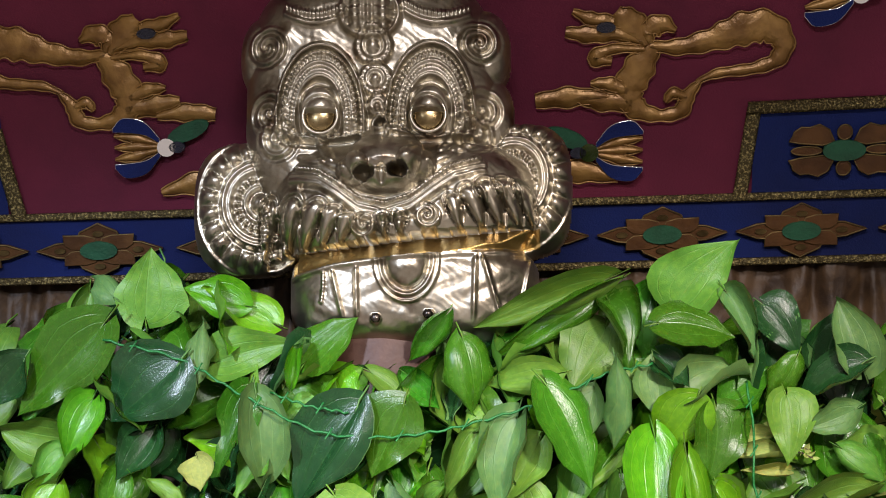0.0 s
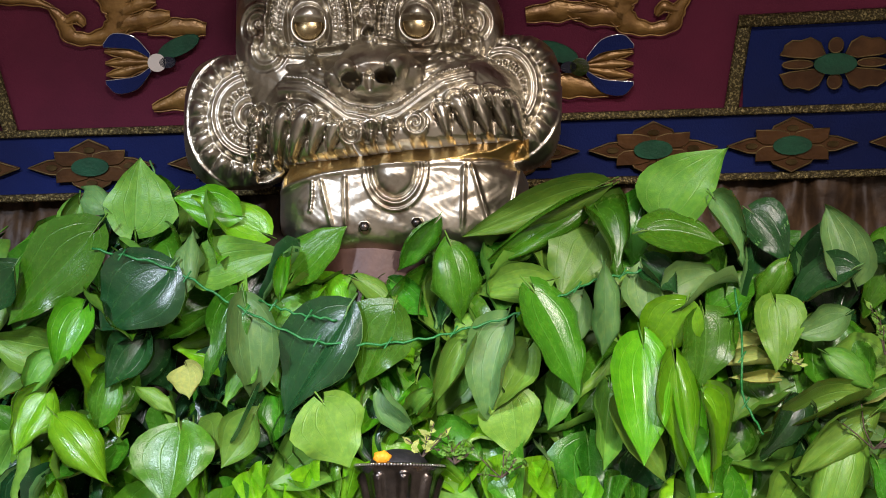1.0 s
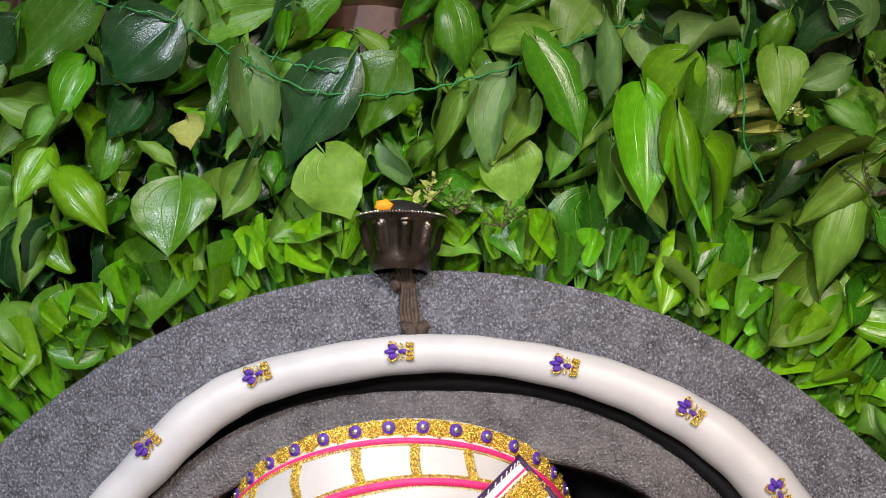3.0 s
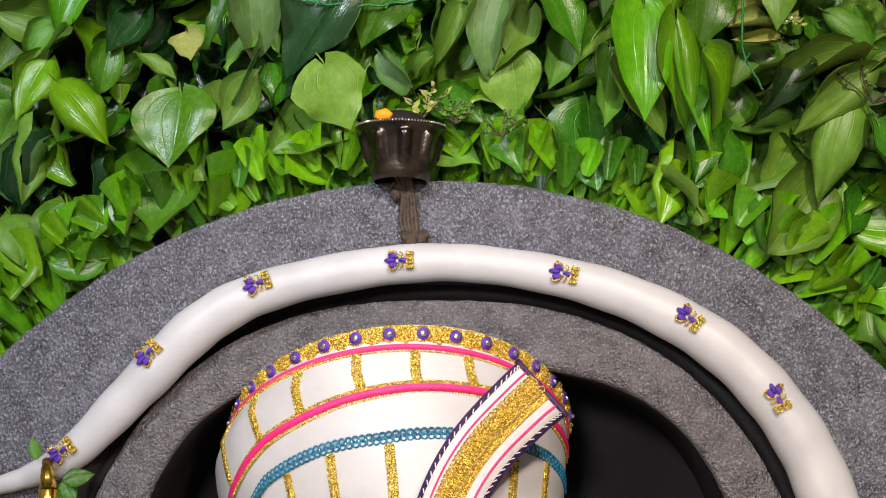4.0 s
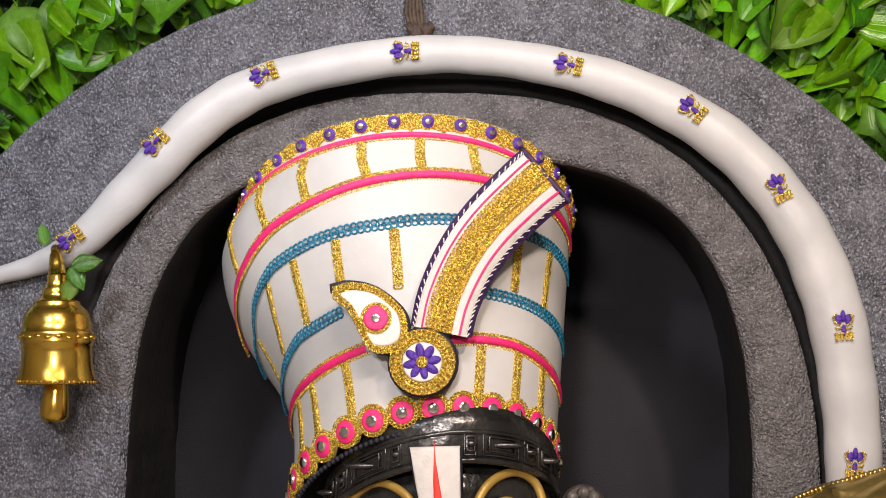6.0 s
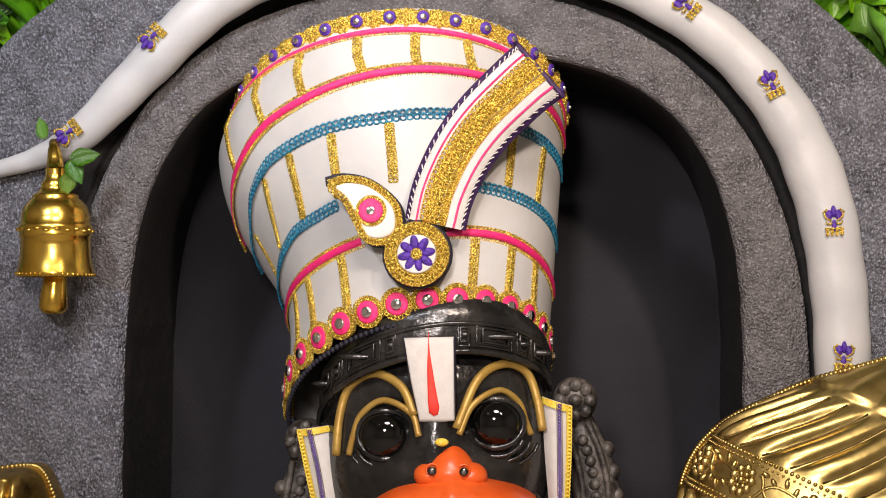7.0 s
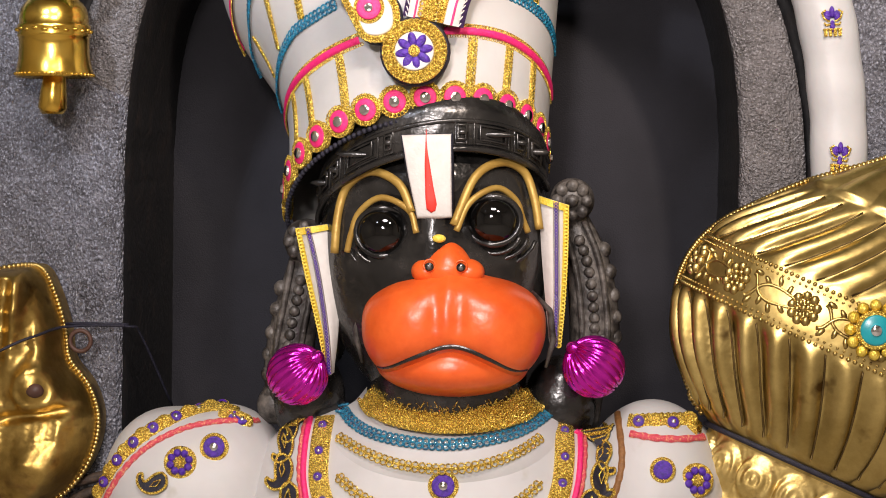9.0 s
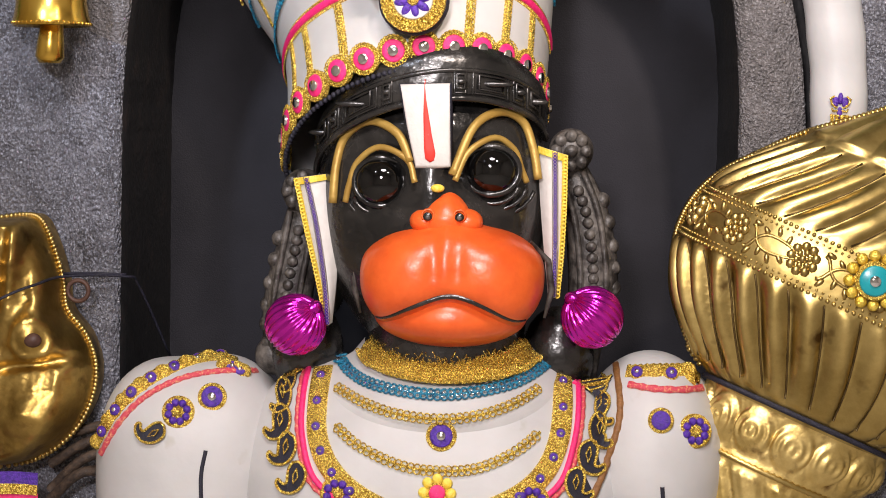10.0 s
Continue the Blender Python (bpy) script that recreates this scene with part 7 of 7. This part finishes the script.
leaf(0.286, 2.572, 0.245, 2.492, 0.081, "bright", -0.04)
leaf(0.315, 2.558, 0.328, 2.447, 0.088, "mid", -0.03)
leaf(0.224, 2.512, 0.245, 2.336, 0.104, "bright", -0.06)
leaf(0.271, 2.482, 0.292, 2.300, 0.056, "bright", -0.04)
leaf(0.294, 2.453, 0.315, 2.295, 0.046, "bright", -0.03)
leaf(0.315, 2.441, 0.334, 2.296, 0.040, "bright", -0.02)
leaf(0.192, 2.423, 0.258, 2.303, 0.056, "pale", -0.03)
leaf(0.016, 2.543, -0.024, 2.403, 0.076, "grey", -0.04)
leaf(0.048, 2.508, -0.007, 2.410, 0.070, "pale", -0.03)
leaf(-0.044, 2.525, -0.093, 2.416, 0.055, "pale", -0.03)
leaf(0.023, 2.442, 0.048, 2.349, 0.081, "pale", -0.02)
leaf(0.107, 2.479, 0.084, 2.382, 0.063, "pale", -0.02)
leaf(0.174, 2.449, 0.167, 2.320, 0.072, "pale", -0.02)
leaf(-0.259, 2.424, -0.215, 2.332, 0.099, "pale", -0.03)
leaf(-0.365, 2.405, -0.408, 2.322, 0.065, "pale", -0.03)
leaf(-0.680, 2.493, -0.726, 2.430, 0.070, "pale", -0.02)
leaf(-0.696, 2.439, -0.742, 2.348, 0.076, "bright", -0.02)
leaf(-0.672, 2.403, -0.572, 2.302, 0.077, "bright", -0.04)
leaf(-0.596, 2.458, -0.615, 2.380, 0.056, "mid", -0.02)
leaf(-0.481, 2.381, -0.473, 2.272, 0.127, "mid", -0.04)
leaf(-0.644, 2.570, -0.685, 2.479, 0.072, "bright", -0.02)
leaf(-0.546, 2.446, -0.489, 2.410, 0.044, "pale", -0.02)
leaf(-0.475, 2.480, -0.456, 2.430, 0.055, "yellow", -0.03)
leaf(0.438, 2.636, 0.396, 2.560, 0.053, "mid", -0.02)
leaf(0.537, 2.623, 0.506, 2.733, 0.081, "grey", -0.04)
leaf(0.392, 2.719, 0.459, 2.655, 0.063, "dark", -0.02)
leaf(0.534, 2.628, 0.440, 2.586, 0.062, "dark", -0.03)
leaf(0.336, 2.735, 0.390, 2.636, 0.055, "grey", -0.03)
leaf(0.422, 2.578, 0.442, 2.479, 0.067, "pale", -0.04)
leaf(0.523, 2.559, 0.451, 2.523, 0.055, "grey", -0.04)
leaf(0.407, 2.494, 0.330, 2.490, 0.035, "yellow", -0.01)
leaf(0.402, 2.522, 0.336, 2.518, 0.026, "yellow", 0.00)
leaf(0.422, 2.470, 0.354, 2.466, 0.028, "yellow", -0.01)
leaf(0.590, 2.660, 0.544, 2.650, 0.053, "dark", -0.02)
leaf(0.503, 2.501, 0.585, 2.448, 0.046, "pale", -0.03)
leaf(0.538, 2.441, 0.391, 2.380, 0.058, "pale", -0.03)
leaf(0.454, 2.428, 0.407, 2.336, 0.069, "dark", -0.03)
leaf(0.553, 2.405, 0.443, 2.321, 0.065, "pale", -0.04)
leaf(0.529, 2.377, 0.483, 2.198, 0.081, "pale", -0.03)
leaf(0.574, 2.332, 0.597, 2.224, 0.079, "mid", -0.04)
leaf(-0.364, 2.526, -0.327, 2.448, 0.053, "pale", -0.01)
leaf(-0.155, 2.614, -0.094, 2.562, 0.053, "mid", -0.01)
leaf(-0.295, 2.561, -0.347, 2.526, 0.062, "pale", -0.01)
leaf(-0.208, 2.614, -0.128, 2.562, 0.053, "pale", -0.01)
leaf(-0.746, 2.630, -0.806, 2.559, 0.079, "dark", -0.02)
leaf(-0.668, 2.614, -0.723, 2.640, 0.070, "mid", -0.01)
leaf(-0.549, 2.526, -0.591, 2.438, 0.070, "dark", -0.01)
leaf(-0.381, 2.491, -0.414, 2.421, 0.062, "pale", -0.01)
leaf(-0.170, 2.439, -0.117, 2.379, 0.053, "grey", -0.02)
leaf(-0.101, 2.440, -0.135, 2.405, 0.044, "pale", -0.01)
leaf(-0.413, 2.720, -0.511, 2.739, 0.053, "bright", -0.01)
leaf(-0.369, 2.695, -0.478, 2.749, 0.062, "bright", 0.00)
leaf(-0.095, 2.702, -0.155, 2.632, 0.053, "mid", -0.01)
leaf(-0.015, 2.562, -0.067, 2.509, 0.062, "pale", -0.01)
def leaf_top(x):
    return float(np.interp(x, [-0.95, -0.78, -0.62, -0.52, -0.35, -0.22, -0.10, 0.05, 0.22, 0.34, 0.45, 0.62, 0.8],
                           [2.66, 2.70, 2.77, 2.77, 2.70, 2.62, 2.63, 2.70, 2.76, 2.74, 2.70, 2.66, 2.64]))


def arch_top(x):
    d = x + 0.095
    return 1.31 + math.sqrt(max(0.01, 0.946 ** 2 - d * d)) if abs(d) < 0.94 else 1.4


# the layers beneath: leaves tied close together, tips mostly down
for k in range(470):
    layer = k % 3
    x = lrnd.uniform(-0.90, 0.70)
    lo, hi = arch_top(x) + 0.05, leaf_top(x) - 0.035
    z = lo + (hi - lo) * (k * 0.618 % 1.0)
    a = lrnd.gauss(-92, 34)
    size = lrnd.uniform(0.085, 0.150)
    if x > 0.33 and 2.33 < z < 2.58 and lrnd.random() < 0.6:
        a, tone = lrnd.gauss(180, 22), lrnd.choice(("yellow", "pale", "pale", "grey"))
    # Rearmost layer: darker leaf colours deepen the shade of the gaps.
    elif layer == 0:
        tone = lrnd.choice(("dark", "dark", "mid", "mid"))
    else:
        tone = lrnd.choice(("mid", "mid", "mid", "bright", "bright", "pale", "pale", "dark", "dark"))
    d = Vector((math.cos(radians(a)), 0, math.sin(radians(a))))
    r = 0.115 - 0.045 * layer + lrnd.uniform(-0.012, 0.012)
    base = Vector((x, Y(r + 0.01), z)) - d * size * 0.5
    tip = base + d * size + Vector((0, lrnd.uniform(-0.06, 0.02), 0))
    facing = Vector((lrnd.uniform(-1.3, 1.3), -1, lrnd.uniform(-0.5, 0.9)))
    put_leaf(BLADES[tone][lrnd.randrange(2, 10)], base, tip, size * lrnd.uniform(0.85, 1.20), facing, wall_at(x))

# green twine that ties the garland
for pts in ([(-0.62, 2.66), (-0.50, 2.63), (-0.40, 2.575), (-0.28, 2.52), (-0.16, 2.515), (-0.05, 2.535), (0.06, 2.57), (0.15, 2.61), (0.22, 2.625)],
            [(-0.36, 2.58), (-0.30, 2.56), (-0.24, 2.55)], [(0.36, 2.60), (0.37, 2.52), (0.37, 2.44), (0.40, 2.38)]):
    c = catmull(pts, 10)
    b = tube(bmesh.new(), [(p[0], Y(-0.058 + 0.004 * math.sin(i * 0.7)), p[1] + 0.002 * math.sin(i * 1.9)) for i, p in enumerate(c)], 0.0019, 6)
    for i in range(4, len(c), 9):
        tube(b, [(c[i][0] - 0.006, Y(-0.063), c[i][1] - 0.008), (c[i][0], Y(-0.066), c[i][1]), (c[i][0] + 0.005, Y(-0.063), c[i][1] + 0.009)], 0.0014, 5)
    hang(part("green_twine", b, TWINE, None, "thin green plastic twine"), wall_at(pts[0][0]))

# dry sprigs by the cup and at the side
def sprig(x, z, r, n, size, tone, seed):
    rnd = random.Random(seed)
    e = thing("sprig", "small dried herb sprig tucked among the leaves", "sprig", (x, Y(r), z))
    for k in range(n):
        a = rnd.gauss(80, 45)
        q = Vector((x, Y(r), z)) + Vector((math.cos(radians(a)) * size, rnd.uniform(-0.02, 0.0), math.sin(radians(a)) * size)) * rnd.uniform(0.5, 1)
        b = bmesh.new()
        tube(b, [(x, Y(r), z), Vector((x, Y(r), z)).lerp(q, 0.5) + Vector((rnd.uniform(-1, 1), 0, rnd.uniform(-1, 1))) * 0.006, q], 0.0012, 5)
        for s in range(4):
            m = Vector((x, Y(r), z)).lerp(q, rnd.uniform(0.4, 1.0))
            t = m + Vector((rnd.uniform(-1, 1), -0.3, rnd.uniform(-0.6, 1))) * 0.014
            put_leaf(BLADES[tone][rnd.randrange(10)], m, t, 0.009, Vector((rnd.uniform(-0.5, 0.5), -1, 0.3)), e)
        hang(part("stem", b, CORD), e)


sprig(-0.06, 2.335, -0.035, 9, 0.055, "pale", 1)
sprig(-0.11, 2.345, -0.03, 7, 0.06, "yellow", 2)
sprig(0.01, 2.315, -0.04, 7, 0.05, "pale", 3)
sprig(0.58, 2.50, -0.06, 8, 0.08, "pale", 4)
sprig(0.56, 2.36, -0.06, 8, 0.08, "grey", 5)
sprig(0.42, 2.50, -0.02, 6, 0.06, "yellow", 6)

# leaves at the bell's hook
for x, z, a, s, t in ((-0.625, 1.797, 20, 0.040, "mid"), (-0.628, 1.79, -50, 0.036, "mid"), (-0.672, 1.83, 120, 0.03, "pale"), (-0.63, 1.77, -95, 0.034, "pale")):
    d = Vector((math.cos(radians(a)), 0, math.sin(radians(a))))
    bl = new("leaf_sprig", BLADES[t][1])
    bl.matrix_basis = Matrix.Translation((x, Y(-0.085), z)) @ Matrix((Vector((0, -1, 0)).cross(d) * -1, d, Vector((0.1, -1, 0.2)))).transposed().to_4x4() @ Matrix.Diagonal((s * 0.8, s, s, 1))
    tagged(bl, "small fresh green leaf tucked at the bell hook", "leaf")


# ---- folded leaves packed along the arch's outer edge ----
def folded_mesh(seed, tone):
    """A leaf pleated into a small open cup, one metre tall: sharp folds that spread upward, with a wavy pointed lip; two skins."""
    rnd = random.Random(seed)
    n = rnd.choice((2, 2, 3, 3))
    deep = [rnd.uniform(0.16, 0.32) * (-1) ** k for k in range(n + 1)]
    at = [(-0.42 + 0.84 * k / n) + rnd.uniform(-0.05, 0.05) for k in range(n + 1)]
    top = [rnd.uniform(0.72, 1.02) * (1 - 0.25 * abs(a)) for a in at]
    lean, flop = rnd.uniform(-0.2, 0.2), rnd.uniform(0.05, 0.45)
    skins = [[], []]
    for i in range(9):
        v = i / 8
        row = []
        for k in range(n):
            for q in range(4 + (k == n - 1)):
                f = q / 4
                u = at[k] + (at[k + 1] - at[k]) * f
                z = deep[k] + (deep[k + 1] - deep[k]) * f
                h = v * (top[k] + (top[k + 1] - top[k]) * f + 0.06 * math.sin(math.pi * f))
                spread = 0.22 + 0.78 * h ** 0.75
                belly = 0.10 * math.sin(math.pi * f) * h
                row.append(Vector((u * spread + lean * h * h, h * (1 - 0.10 * flop * h), z * spread * (0.5 + 0.8 * h) + belly - 0.42 * u * u + flop * 0.5 * h * h)))
        skins[0].append(row)
        skins[1].append([p + Vector((0, 0, -0.012)) for p in row])
    bm = grid_mesh(skins[0], uv=True)
    grid_mesh([r[::-1] for r in skins[1]], uv=True, bm=bm, mat=1)
    me = bpy.data.meshes.new("folded_leaf")
    bm.to_mesh(me)
    bm.free()
    me.materials.append(LEAF[tone])
    me.materials.append(LEAF["mid" if tone == "fresh" else "fresh"])
    return me


FOLDS = [folded_mesh(k, ("fresh", "bright", "fresh", "mid")[k % 4]) for k in range(16)]
fold_rows = [thing("folded_leaf_garland", "garland of tightly folded bright green leaves along the arch", "leaf garland", (x, ARCH, 2.2), "folded leaf garlands") for x in (-0.5, 0.35)]
for row in range(4):
    n = 56
    for k in range(n):
        th = math.radians(22 + 136 * (k + 0.5 * (row % 2)) / n) + lrnd.uniform(-0.008, 0.008)
        ox, oz, R = -0.095, 1.31, 0.946
        edge_k = abs(math.cos(th)) ** 1.5
        rad = R - 0.018 + row * (0.015 + 0.022 * edge_k) + lrnd.uniform(-0.006, 0.006)
        base = Vector((ox + rad * math.cos(th), Y(0.045 + 0.012 * (4 - row) - 0.012 * row), oz + rad * math.sin(th)))
        if abs(base.x + 0.145) < 0.05 and row > 1:
            continue
        a = th + lrnd.gauss(0, 0.38)
        size = lrnd.uniform(0.066, 0.104)
        tip = base + Vector((math.cos(a), lrnd.uniform(-0.55, 0.0), math.sin(a))).normalized() * size
        facing = Vector((lrnd.uniform(-0.6, 0.6), -1, lrnd.uniform(-0.2, 0.5)))
        put_leaf(FOLDS[lrnd.randrange(16)], base, tip, size * lrnd.uniform(0.80, 1.20), facing, fold_rows[0 if th > 1.6 else 1], "folded_leaf")
